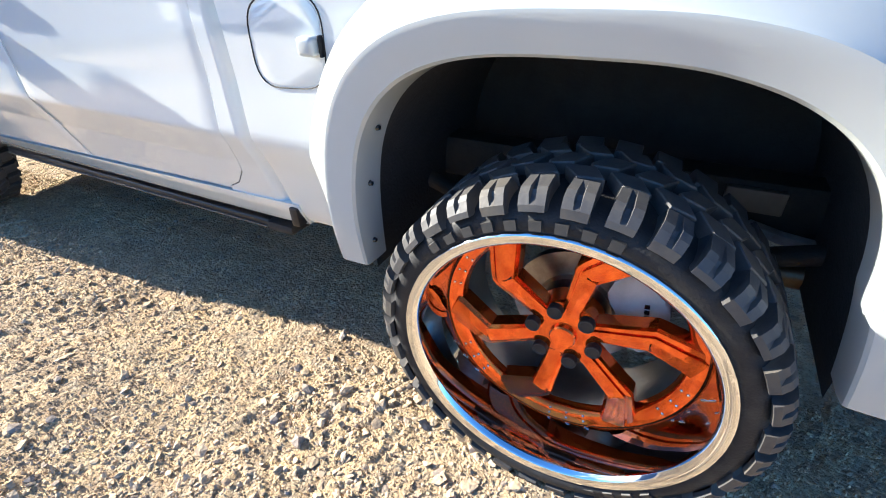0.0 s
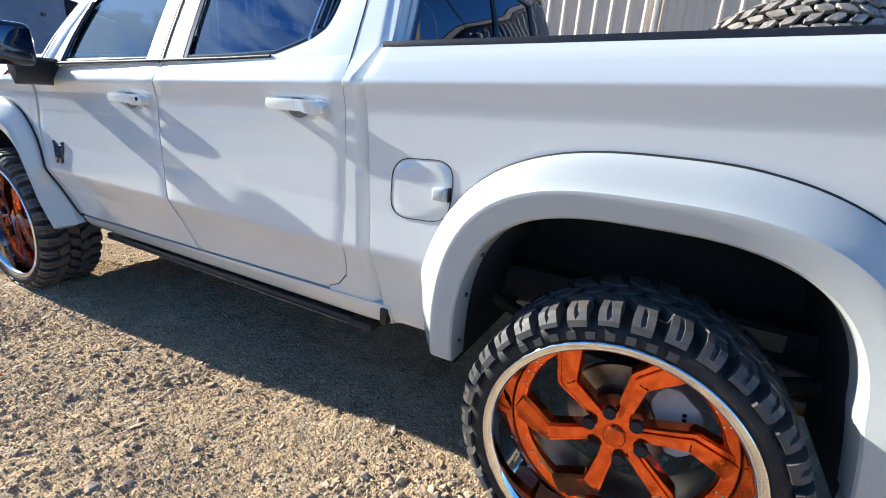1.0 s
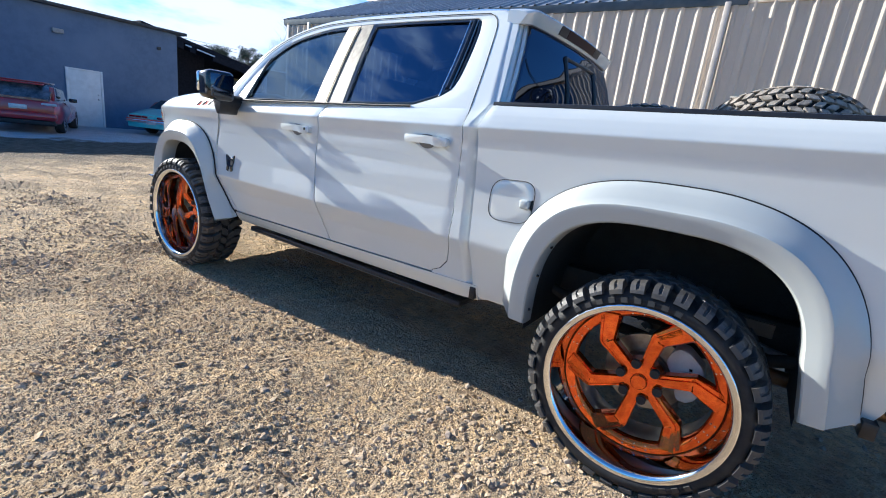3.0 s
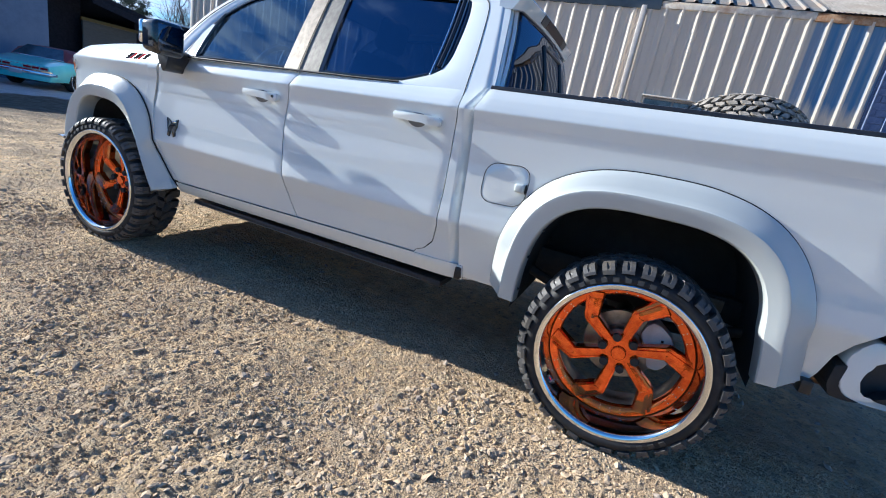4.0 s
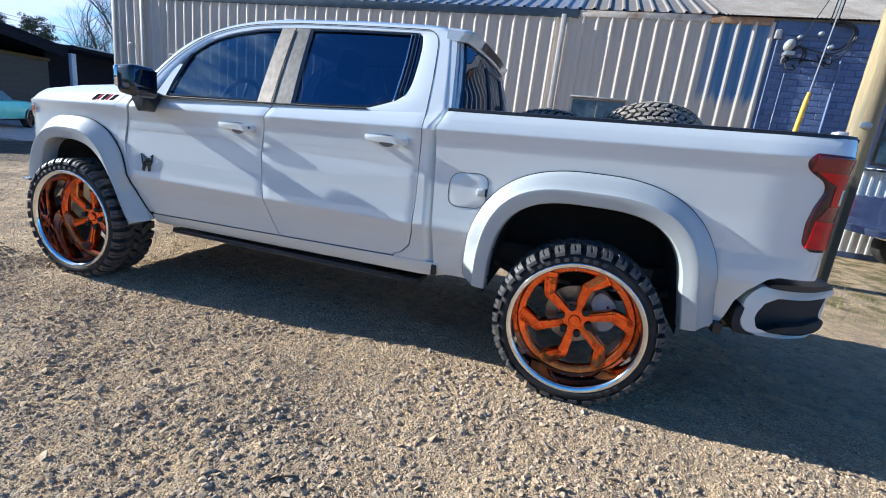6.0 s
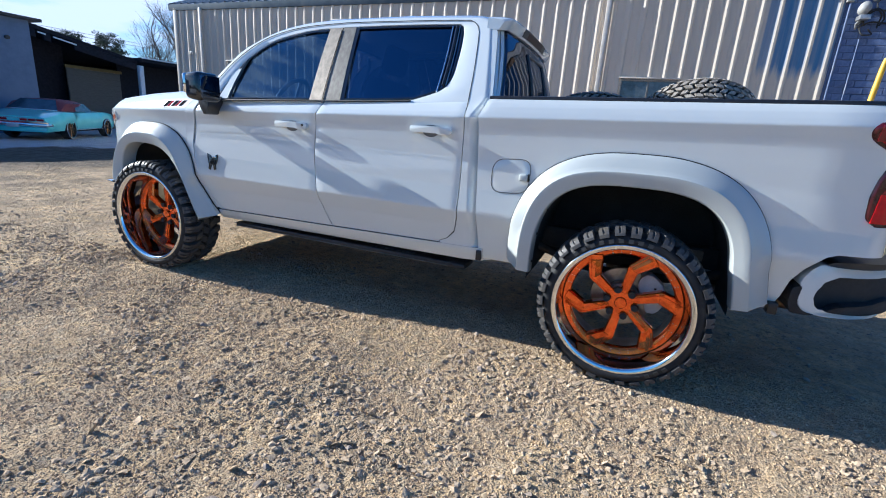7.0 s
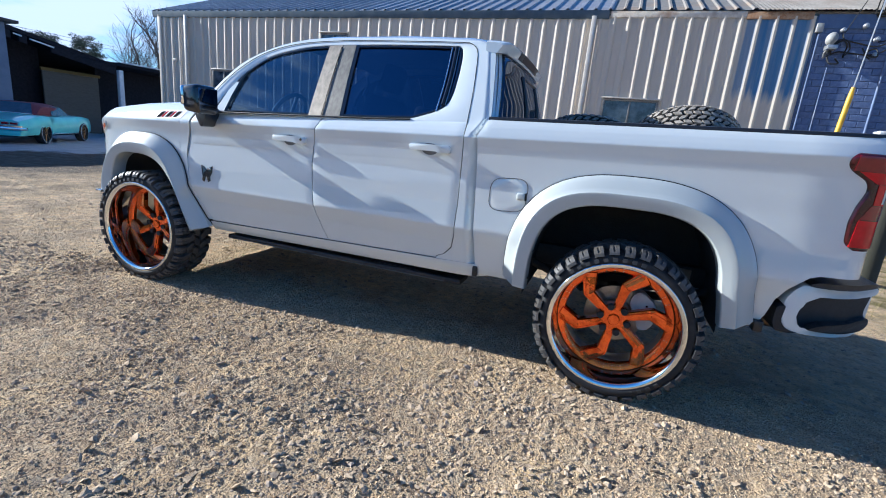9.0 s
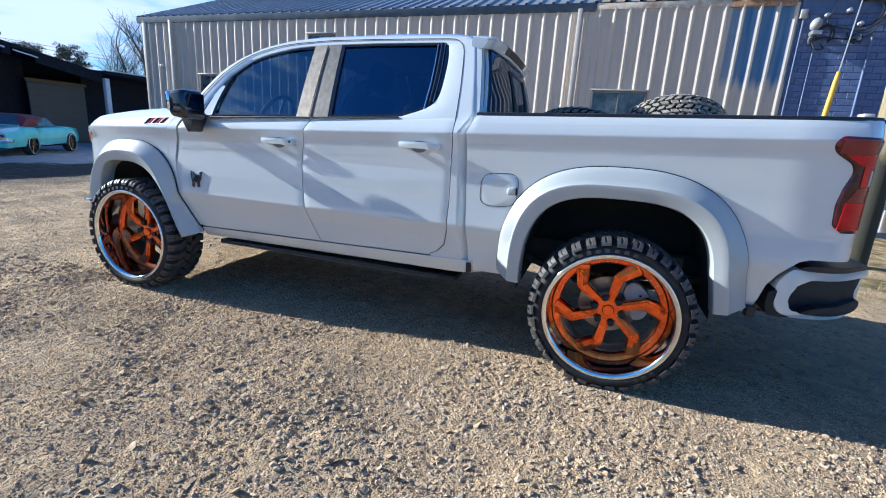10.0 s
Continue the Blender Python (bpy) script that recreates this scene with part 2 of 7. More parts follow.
def add_box(bm, x0, x1, y0, y1, z0, z1, bevel=0.0, seg=2, m=None):
    r = bmesh.ops.create_cube(bm, size=1.0)
    bmesh.ops.transform(bm, matrix=Matrix.Translation(((x0 + x1) / 2, (y0 + y1) / 2, (z0 + z1) / 2)) @ Matrix.Diagonal((x1 - x0, y1 - y0, z1 - z0, 1)), verts=r["verts"])
    vs = r["verts"]
    if bevel:
        es = list({e for v in vs for e in v.link_edges})
        out = bmesh.ops.bevel(bm, geom=es, offset=bevel, segments=seg, affect="EDGES", profile=0.5)
        vs = list({v for f in out["faces"] for v in f.verts} | {v for v in vs if v.is_valid})
    if m is not None:
        bmesh.ops.transform(bm, matrix=m, verts=vs)
    return vs


def box(name, x0, x1, y0, y1, z0, z1, material, parent=None, label="", bevel=0.0, seg=2, m=None):
    bm = bmesh.new()
    add_box(bm, x0, x1, y0, y1, z0, z1, bevel, seg, m)
    return part(name, bm, material, parent, label)


def add_tube(bm, pts, r, seg=10, closed=False, cap=True):
    """A round tube along points; r may be one radius or one for each point."""
    pts = [Vector(p) for p in pts]
    rs = [float(q) for q in r] if isinstance(r, (list, tuple, np.ndarray)) else [float(r)] * len(pts)
    rings, up = [], None
    k = len(pts)
    for i, p in enumerate(pts):
        a = pts[(i + 1) % k] if closed or i + 1 < k else p
        b = pts[i - 1] if closed or i else p
        d = (a - b).normalized()
        if up is None:
            up = Vector((0, 0, 1)) if abs(d.z) < 0.9 else Vector((1, 0, 0))
        s = d.cross(up).normalized()
        up = s.cross(d).normalized()
        rings.append([bm.verts.new(p + rs[i] * (math.cos(t) * s + math.sin(t) * up)) for t in np.linspace(0, 2 * math.pi, seg, endpoint=False)])
    for i in range(k if closed else k - 1):
        A, B = rings[i], rings[(i + 1) % k]
        for j in range(seg):
            bm.faces.new((A[j], A[(j + 1) % seg], B[(j + 1) % seg], B[j]))
    if cap and not closed:
        bm.faces.new(rings[0][::-1])
        bm.faces.new(rings[-1])


def tube(name, pts, r, material, parent=None, label="", seg=10, closed=False):
    bm = bmesh.new()
    add_tube(bm, pts, r, seg, closed)
    return part(name, bm, material, parent, label, sharp=50)


def add_prism(bm, outline, to3, depth, bevel=0.0):
    """A plate from a flat outline: to3(u, v, d) places a corner at depth d."""
    A = [bm.verts.new(to3(u, v, 0.0)) for u, v in outline]
    B = [bm.verts.new(to3(u, v, depth)) for u, v in outline]
    k = len(A)
    top = bm.faces.new(A)
    bm.faces.new(B[::-1])
    for i in range(k):
        bm.faces.new((A[i], B[i], B[(i + 1) % k], A[(i + 1) % k]))
    if bevel:
        bmesh.ops.bevel(bm, geom=list(top.edges), offset=bevel, segments=2, affect="EDGES", profile=0.5)
    return A, B


def lathe(profile, seg, axis_y=True):
    """Corners and faces of a profile of (r, y) turned about the y axis through the origin."""
    t = np.linspace(0, 2 * np.pi, seg, endpoint=False)
    prof = np.asarray(profile, float)
    P = np.stack([prof[:, None, 0] * np.cos(t), np.repeat(prof[:, 1:2], seg, 1), prof[:, None, 0] * np.sin(t)], -1)
    return P.reshape(-1, 3), grid_faces(len(prof), seg, True)


def super_arch(cx, cz, a, b, n, k, power=2.75):
    """k points of a squared-off arch from its foot at one side to the other."""
    t = np.linspace(0, np.pi, k)
    c, s = np.cos(t), np.sin(t)
    return np.stack([cx - a * np.sign(c) * np.abs(c) ** (2 / power), cz + b * np.abs(s) ** (2 / power)], -1)


def even(P, k):
    """k points at even steps along a line of points."""
    P = np.asarray(P, float)
    d = np.r_[0, np.cumsum(np.linalg.norm(np.diff(P, axis=0), axis=1))]
    s = np.linspace(0, d[-1], k)
    return np.stack([np.interp(s, d, P[:, i]) for i in range(P.shape[1])], -1)


def rounded(pts, r, k=5):
    """A closed outline with its corners rounded."""
    out, n = [], len(pts)
    for i in range(n):
        a, b, c = (np.array(pts[j % n], float) for j in (i - 1, i, i + 1))
        u, v = a - b, c - b
        lu, lv = np.linalg.norm(u), np.linalg.norm(v)
        d = min(r, 0.45 * lu, 0.45 * lv)
        p, q = b + u / lu * d, b + v / lv * d
        for s in np.linspace(0, 1, k):
            out.append(tuple((1 - s) ** 2 * p + 2 * s * (1 - s) * b + s * s * q))
    return out

# ---------------------------------------------------------------- the pickup truck
CY = 1.0                      # its middle line; the near flank lies at y = 0
truck = thing("pickup_truck", (-1.7, CY, 0.0), "lifted white crew-cab pickup truck with orange wheels, parked on gravel", "pickup truck")


def mirror(ob):
    """The same part on the far flank."""
    me = ob.data.copy()
    me.transform(Matrix.Translation((0, 2 * CY, 0)) @ Matrix.Diagonal((1, -1, 1, 1)))
    me.flip_normals()
    o = link(ob.name.split(".")[0], me, ob.parent)
    if "label" in ob:
        o["label"] = ob["label"]
    return o


def upper_crease(x):
    return 1.452 + 0.036 * (x + 0.7)


def side_y(x, z):
    """The flank's place in y at a point of the side view."""
    x, z = np.broadcast_arrays(np.asarray(x, float), np.asarray(z, float))
    zu = upper_crease(x)
    low = np.interp
    acc = np.zeros(x.shape)
    for d in (-0.003, -0.001, 0.001, 0.003):
        zz = z + d
        lo = low(zz, [0.44, 0.50, 0.54, 0.60, 0.68, 0.76, 0.862, 0.872, 0.90, 1.02, 1.20, 1.30], [0.17, 0.125, 0.095, 0.066, 0.047, 0.026, -0.0140, -0.0150, -0.0125, -0.002, 0.004, 0.003])
        rel = zz - zu
        hi = low(rel, [-0.16, -0.10, -0.06, -0.003, 0.003, 0.03, 0.06, 0.08, 0.10, 0.16, 0.30], [0.003, 0.002, -0.002, -0.0145, -0.0140, -0.001, 0.018, 0.033, 0.045, 0.078, 0.16])
        bed = low(rel, [-0.16, -0.10, -0.06, -0.003, 0.003, 0.03, 0.06, 0.08, 0.10, 0.16, 0.30], [0.003, 0.002, -0.002, -0.0140, -0.0138, -0.0075, 0.001, 0.009, 0.019, 0.045, 0.10])
        hi = hi + (bed - hi) * np.clip((x + 1.0) / 0.10, 0, 1)
        acc += np.where(zz > zu - 0.16, hi, lo) / 4
    y = acc + 0.10 * np.clip(-3.62 - x, 0, None) ** 2
    n = np.clip((-4.25 - x) / 0.36, 0, 0.999)
    y = y + 0.36 * (1 - np.sqrt(1 - n * n))
    y = y + 0.03 * np.clip((x - 0.72) / 0.3, 0, 1.4) ** 2
    r = np.clip((x - 1.018) / 0.115, 0, 0.995)
    return y + 0.115 * (1 - np.sqrt(1 - r * r))


def rows_panel(name, z0, z1, left, right, tilt0, tilt1, xc, nz=150, nx=26, **kw):
    """A flank panel between two upright edges given as x over z."""
    zs = np.linspace(z0, z1, nz)[:, None]
    u = np.linspace(0, 1, nx)[None, :]
    u = 0.5 - 0.5 * np.cos(np.pi * u) * (0.35) - 0.65 * (0.5 - u)
    xl, xr = np.interp(zs, *left), np.interp(zs, *right)
    x = xl + (xr - xl) * u
    v = (zs - z0) / (z1 - z0)
    z = zs + (tilt0 + (tilt1 - tilt0) * v) * (x - xc)
    y = side_y(x, z)
    d = np.minimum(np.minimum(x - xl, xr - x), np.minimum(z1 - zs, zs - z0))
    y = y + 0.004 * np.clip(1 - d / 0.008, 0, 1)
    return sheet(name, np.stack([x, y, z], -1), M_PAINT, truck, edge=0.02, **kw)


GAP = 0.0035
E_FRONT = ([0.56, 0.60, 0.66, 0.80, 1.00, 1.123, 1.397, 1.50], [-3.135, -3.15, -3.19, -3.268, -3.318, -3.328, -3.272, -3.235])
E_SPLIT = ([0.56, 0.62, 0.70, 0.80, 0.938, 1.05, 1.168, 1.40, 1.463, 1.52], [-2.01, -2.04, -2.078, -2.112, -2.134, -2.147, -2.153, -2.128, -2.098, -2.075])
E_REAR = ([0.56, 0.625, 0.645, 0.70, 0.80, 1.00, 1.217, 1.53], [-1.20, -1.17, -1.12, -1.068, -1.046, -1.041, -1.043, -1.041])
E_CAB = ([0.50, 0.56, 0.624, 1.00, 1.38, 1.452, 1.56, 1.70, 1.86, 1.985, 2.05], [-0.880, -0.885, -0.955, -0.985, -1.008, -1.010, -0.944, -0.968, -1.000, -1.030, -1.065])
E_SEAM = ([0.58, 0.645, 0.665, 0.72, 0.82, 1.01, 1.217, 1.50, 1.72, 1.93, 2.0, 2.05], [-1.20, -1.17, -1.12, -1.068, -1.046, -1.041, -1.043, -1.042, -1.058, -1.088, -1.108, -1.150])


def shifted(edge, d):
    return (edge[0], [v + d for v in edge[1]])


front_door = rows_panel("front_door", 0.612, 1.483, shifted(E_FRONT, GAP), shifted(E_SPLIT, -GAP), 0.021, 0.042, -2.1)
rear_door = rows_panel("rear_door", 0.612, 1.483, shifted(E_SPLIT, GAP), shifted(E_REAR, -GAP), 0.021, 0.042, -2.1)


def glass_lean(z):
    """The leaning plane of the side glass, a little barrelled."""
    z = np.asarray(z, float)
    return 0.030 + 0.50 * (z - 1.49) + 0.035 * ((z - 1.49) / 0.55) ** 2


# the cab's rear corner runs from the sill up into the rear pillar and turns in towards the rear window
zs = np.r_[np.linspace(0.545, 1.40, 70), np.linspace(1.405, 1.60, 60), np.linspace(1.62, 2.035, 40)]
xl, xr = np.interp(zs, *shifted(E_SEAM, GAP)), np.interp(zs, *E_CAB)
cols = []
for u in np.linspace(0, 1, 10):
    xx = xl + (xr - xl) * u
    t = np.clip((zs - 1.43) / 0.15, 0, 1)
    t = t * t * (3 - 2 * t)
    cols.append(np.stack([xx, side_y(xx, zs) * (1 - t) + (glass_lean(zs) - 0.010) * t, zs], -1))
y_end = cols[-1][:, 1]
for dx, dy in ((0.010, 0.004), (0.022, 0.014), (0.040, 0.030), (0.052, 0.048), (0.054, 0.075)):
    cols.append(np.stack([xr + dx, y_end + dy, zs], -1))
cab_corner = sheet("cab_corner", np.stack(cols, 1), M_PAINT, truck, edge=0.02, sharp=25)
for o in (front_door, rear_door, cab_corner):
    mirror(o)

# rocker below the doors
xs = np.linspace(-3.17, -0.87, 60)
top = 0.606 + 0.021 * (xs + 2.1)
bot = np.interp(xs, [-3.17, -3.0, -1.0, -0.87], [0.512, 0.512, 0.532, 0.545])
zz = bot + (top - bot) * np.linspace(0, 1, 9)[:, None]
xx = np.broadcast_to(xs, zz.shape)
rocker = sheet("rocker_panel", np.stack([xx, side_y(xx, zz) - 0.006, zz], -1), M_PAINT, truck, edge=0.10)
mirror(rocker)

# dark lining behind the gaps
xs = np.linspace(-3.30, -1.06, 40)
zz = np.linspace(0.56, 1.47, 20)[:, None] + 0 * xs
xx = np.broadcast_to(xs, zz.shape)
lining = sheet("door_lining", np.stack([xx, side_y(xx, zz) + 0.022, zz], -1), M_SEAM, truck, edge=0.02)
mirror(lining)
zz = np.linspace(0.56, 1.54, 16)[:, None]
xx = np.interp(zz, *E_CAB) + 0.03 + np.linspace(0, 0.08, 6)[None, :]
gap_panel = sheet("cab_gap_panel", np.stack([xx, side_y(xx, zz + 0 * xx) + 0.070, zz + 0 * xx], -1), M_SEAM, truck)
mirror(gap_panel)


# bed side with its wheel opening
def bed_top(x):
    return 1.560 + 0.029 * (x + 0.7)


def bed_low(x):
    a, b = 0.585, 0.66
    arch = 0.55 + b * np.clip(1 - np.abs(x / a) ** 2.75, 0, None) ** (1 / 2.75)
    low = 0.560 + 0.012 * x
    low = np.maximum(low, np.interp(x, [0.710, 0.725, 0.747, 0.762, 0.798, 0.835, 0.871, 0.917, 1.1], [0.565, 0.60, 0.655, 0.747, 0.822, 0.866, 0.898, 0.914, 0.918]))
    return np.where(np.abs(x) < a, arch, low)


xs = np.unique(np.r_[np.linspace(-0.93, -0.59, 18), np.linspace(-0.59, -0.5, 24), np.linspace(-0.5, 0.5, 50), np.linspace(0.5, 0.59, 24), np.linspace(0.59, 0.70, 8), np.linspace(0.70, 0.92, 40), np.linspace(0.92, 0.95, 4), np.linspace(0.95, 1.127, 24)])
v = np.linspace(0, 1, 30, endpoint=False)[:, None]
zm = 1.24 + 0.03 * xs
zz = np.vstack([bed_low(xs) + (zm - bed_low(xs)) * v, zm + (bed_top(xs) - zm) * np.linspace(0, 1, 64)[:, None]])
edge_x = np.interp(zz, [0.5, 0.631, 1.0, 1.40, 1.453, 1.551, 1.6], [-0.892, -0.899, -0.925, -0.950, -0.955, -0.906, -0.900])
xx = xs + (edge_x + 0.93) * np.clip(1 - (xs + 0.93) / 0.3, 0, 1)
yy = side_y(xx, zz)
bed_side = sheet("bed_side", np.stack([xx, yy, zz], -1), M_PAINT, truck, edge=0.05)
mirror(bed_side)

# black cap along the bed rail, inner walls, floor, tailgate
xs = np.linspace(-0.905, 1.10, 40)
cap = np.stack([np.stack([xs, side_y(xs, bed_top(xs)) + dy, bed_top(xs) + dz], -1) for dy, dz in
                ((-0.002, -0.004), (-0.003, 0.006), (0.002, 0.014), (0.02, 0.017), (0.085, 0.017), (0.095, 0.010), (0.095, -0.03))])
rail = sheet("rail_cap", cap, M_TRIM, truck, "black plastic rail cap", edge=0)
mirror(rail)
o = box("bed_inner_wall", -0.90, 1.05, 0.13, 0.15, 1.18, 1.56, M_PLASTIC, truck, bevel=0.005)
mirror(o)
box("cab_rear_wall", -0.965, -0.935, 0.12, 1.88, 0.55, 1.42, M_FRAMEM, truck)
box("bed_floor", -0.90, 1.05, 0.13, 1.87, 1.175, 1.20, M_PLASTIC, truck)
box("bed_front_wall", -0.90, -0.87, 0.10, 1.90, 1.18, 1.55, M_PAINT, truck, bevel=0.008)
bm = bmesh.new()
add_box(bm, 1.06, 1.118, 0.135, 1.865, 0.93, 1.60, 0.015)
add_box(bm, 1.10, 1.133, 0.30, 1.70, 1.05, 1.30, 0.012)
part("tailgate", bm, M_PAINT, truck)
box("tailgate_cap", 1.04, 1.133, 0.14, 1.86, 1.602, 1.622, M_TRIM, truck, bevel=0.006)
o = box("rail_bracket", 1.00, 1.045, 0.06, 0.13, 1.622, 1.642, M_CLEAR, truck, "small pale plastic bracket on the rail", bevel=0.005)

# tail lamps
M_LAMPSHELL = surface("smoked_red_shell", (0.050, 0.004, 0.007), (0.038, 0.003, 0.005), 12, 0.2, coat=0.2)
zs = np.linspace(1.062, 1.532, 90)[:, None]
xl = np.interp(zs, [1.062, 1.075, 1.10, 1.20, 1.285, 1.335, 1.365, 1.405, 1.440, 1.470, 1.505, 1.525, 1.532], [1.035, 0.992, 0.972, 0.966, 0.980, 1.000, 1.006, 0.992, 0.922, 0.895, 0.895, 0.912, 0.935])
k = np.hanning(13)
xl = np.convolve(np.pad(xl[:, 0], 6, mode='edge'), k / k.sum(), mode='valid')[:, None]
u = np.linspace(0, 1, 26)[None, :]
xx = xl + (1.1315 - xl) * u
zb = zs + 0 * xx
yy = side_y(xx, zb) - 0.012 + 0.012 * np.clip(1 - np.minimum(np.minimum(u * 9, (zs - 1.062) * 60), (1.532 - zs) * 60), 0, 1) ** 2
lamp = sheet("tail_lamp", np.stack([xx, yy, zb], -1), M_LAMPSHELL, truck, "dark red notched tail lamp", edge=0.05)


M_PLUM = surface("plum_lens", (0.24, 0.005, 0.014), (0.18, 0.004, 0.011), 12, 0.15, coat=0.35)


def lamp_patch(name, za, zc, xa, xb, mat, lift):
    z2 = np.linspace(za, zc, 10)[:, None]
    x2 = np.interp(z2, [za, zc], [xa[0], xa[1]]) + (np.interp(z2, [za, zc], [xb[0], xb[1]]) - np.interp(z2, [za, zc], [xa[0], xa[1]])) * np.linspace(0, 1, 10)[None, :]
    z3 = z2 + 0 * x2
    return sheet(name, np.stack([x2, side_y(x2, z3) - lift, z3], -1), mat, lamp, edge=0.01)


lamp_patch("stop_lens", 1.080, 1.215, (0.992, 1.004), (1.118, 1.122), M_REDLENS, 0.0155)
lamp_patch("neck_lens", 1.292, 1.392, (1.048, 1.046), (1.123, 1.125), M_REDLENS, 0.0150)
lamp_patch("upper_lens", 1.394, 1.446, (1.034, 0.945), (1.124, 1.124), M_REDLENS, 0.0155)
lamp_patch("top_lens", 1.448, 1.520, (0.922, 0.925), (1.124, 1.124), M_PLUM, 0.0150)
lamp_patch("lower_lens", 1.219, 1.288, (1.006, 1.040), (1.122, 1.123), M_PLUM, 0.0150)
lamp_patch("reverse_lens", 1.300, 1.375, (1.088, 1.088), (1.122, 1.122), M_CLEAR, 0.018)
mirror(lamp)

# rear bumper: a painted hoop with a dark step pocket, its corner curving in behind the bed
bumper = None


def corner_y(x):
    return float(np.interp(x, [0.8, 1.0, 1.07, 1.13, 1.23, 1.31], [0.0, 0.0, 0.024, 0.065, 0.165, 0.26]))


def bumper_slice(outline, y0, depth, name, mat, bevel, parent, label=""):
    bm = bmesh.new()
    loop = np.vstack([outline, outline[:1]])
    loop = even(loop, 90)[:-1]
    add_prism(bm, loop, lambda a, b, d: (a, y0 + corner_y(a) + d, b), depth, bevel)
    return part(name, bm, mat, parent, label)


hoop_out = rounded([(0.816, 0.640), (0.822, 0.728), (0.804, 0.735), (0.829, 0.802), (0.876, 0.855), (0.920, 0.846), (1.131, 0.850), (1.297, 0.852), (1.305, 0.812), (1.134, 0.810), (0.965, 0.803), (0.920, 0.786), (0.891, 0.744), (0.878, 0.685), (0.882, 0.632), (0.93, 0.614), (1.22, 0.612), (1.20, 0.598), (0.910, 0.588), (0.846, 0.598)], 0.014, 4)
bumper = bumper_slice(hoop_out, 0.035, 0.22, "rear_bumper", M_PAINT, 0.006, truck, "white corner bumper around a black step")
pocket = rounded([(0.872, 0.66), (0.884, 0.735), (0.930, 0.806), (1.29, 0.812), (1.27, 0.76), (1.25, 0.70), (1.285, 0.665), (1.28, 0.625), (1.22, 0.608), (0.90, 0.610)], 0.014, 4)
bumper_slice(pocket, 0.075, 0.30, "step_pocket", M_PLASTIC, 0.006, bumper)
bumper_slice(rounded([(0.93, 0.616), (1.0, 0.655), (1.255, 0.688), (1.290, 0.665), (1.28, 0.628), (1.22, 0.616)], 0.012, 4), 0.028, 0.30, "lower_step", M_PLASTIC, 0.006, bumper)
bumper_slice(rounded([(0.895, 0.856), (0.925, 0.846), (1.295, 0.852), (1.285, 0.872), (1.2, 0.878), (1.05, 0.880), (0.94, 0.872)], 0.005, 3), 0.042, 0.34, "step_pad", M_TRIM, 0.003, bumper)
bumper_slice(rounded([(0.778, 0.634), (0.782, 0.716), (0.822, 0.729), (0.814, 0.641), (0.845, 0.599), (0.905, 0.590), (0.860, 0.581), (0.798, 0.583)], 0.006, 3), 0.030, 0.20, "corner_guard", M_PLASTIC, 0.003, bumper)
bm = bmesh.new()
add_box(bm, 1.16, 1.315, 0.34, 1.66, 0.62, 0.845, 0.025)
part("bumper_centre", bm, M_PAINT, bumper)
for o in (bumper, *list(bumper.children)):
    if not o.name.startswith("bumper_centre"):
        mirror(o)
box("flare_clip", 0.700, 0.745, 0.025, 0.10, 0.555, 0.618, M_TRIM, truck, bevel=0.006)
o = box("sill_clip", -0.910, -0.876, 0.045, 0.11, 0.552, 0.620, M_TRIM, truck, bevel=0.006)


# ---- wheel-arch flares
def flare(name, outer, crease, inner, k=96, tuck=0.30):
    o, c, i = even(outer, k), even(crease, k), even(inner, k)
    loops = []
    oy = np.minimum(side_y(o[:, 0], o[:, 1]), 0.06)
    loops.append(np.stack([o[:, 0], oy + 0.012, o[:, 1]], -1))
    loops.append(np.stack([o[:, 0], oy - 0.024, o[:, 1]], -1))
    low = o[:, 1].min()
    foot = 1 - tuck * np.clip(1 - (o[:, 1] - low) / 0.24, 0, 1) ** 1.5
    for s in (0.08, 0.3, 0.5, 0.7, 0.93):
        m = o * (1 - s) + c * s
        bulge = (-0.027 - 0.048 * s ** 0.9) * foot
        loops.append(np.stack([m[:, 0], (1 - s) * oy + bulge, m[:, 1]], -1))
    loops.append(np.stack([c[:, 0], 0 * oy - 0.079 * foot, c[:, 1]], -1))
    for s, y in ((0.12, -0.080), (0.5, -0.073), (0.92, -0.066), (1.0, -0.058), (1.02, -0.046), (1.05, -0.01), (1.05, 0.045)):
        m = c * (1 - s) + i * s
        loops.append(np.stack([m[:, 0], 0 * oy + (y * foot if y < 0 else y), m[:, 1]], -1))
    P = np.stack(loops)
    # the outer corner of each foot is cut off round
    rise = np.clip(1 - (P[..., 2] - low) / 0.10, 0, 1) ** 2
    w = np.linspace(1, 0, len(loops))[:, None] ** 1.5
    P[..., 2] += 0.035 * rise * w
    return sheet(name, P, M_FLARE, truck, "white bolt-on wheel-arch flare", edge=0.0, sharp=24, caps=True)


def arch(cx, cz, left, right, b, p_left, p_right, pull, z_pull, k=300):
    """A squared-off arch with unlike halves; its rear leg is pulled in by pull above the height z_pull."""
    t = np.linspace(0, np.pi, k)
    c, sn = np.cos(t), np.sin(t)
    a, p = np.where(c > 0, left, right), np.where(c > 0, p_left, p_right)
    x, z = -a * np.sign(c) * np.abs(c) ** (2 / p), cz + b * np.abs(sn) ** (2 / p)
    x = x - pull * np.clip((z - z_pull) / 0.22, 0, 1) * np.clip(x / 0.25, 0, 1)
    return np.stack([cx + x, z], -1)


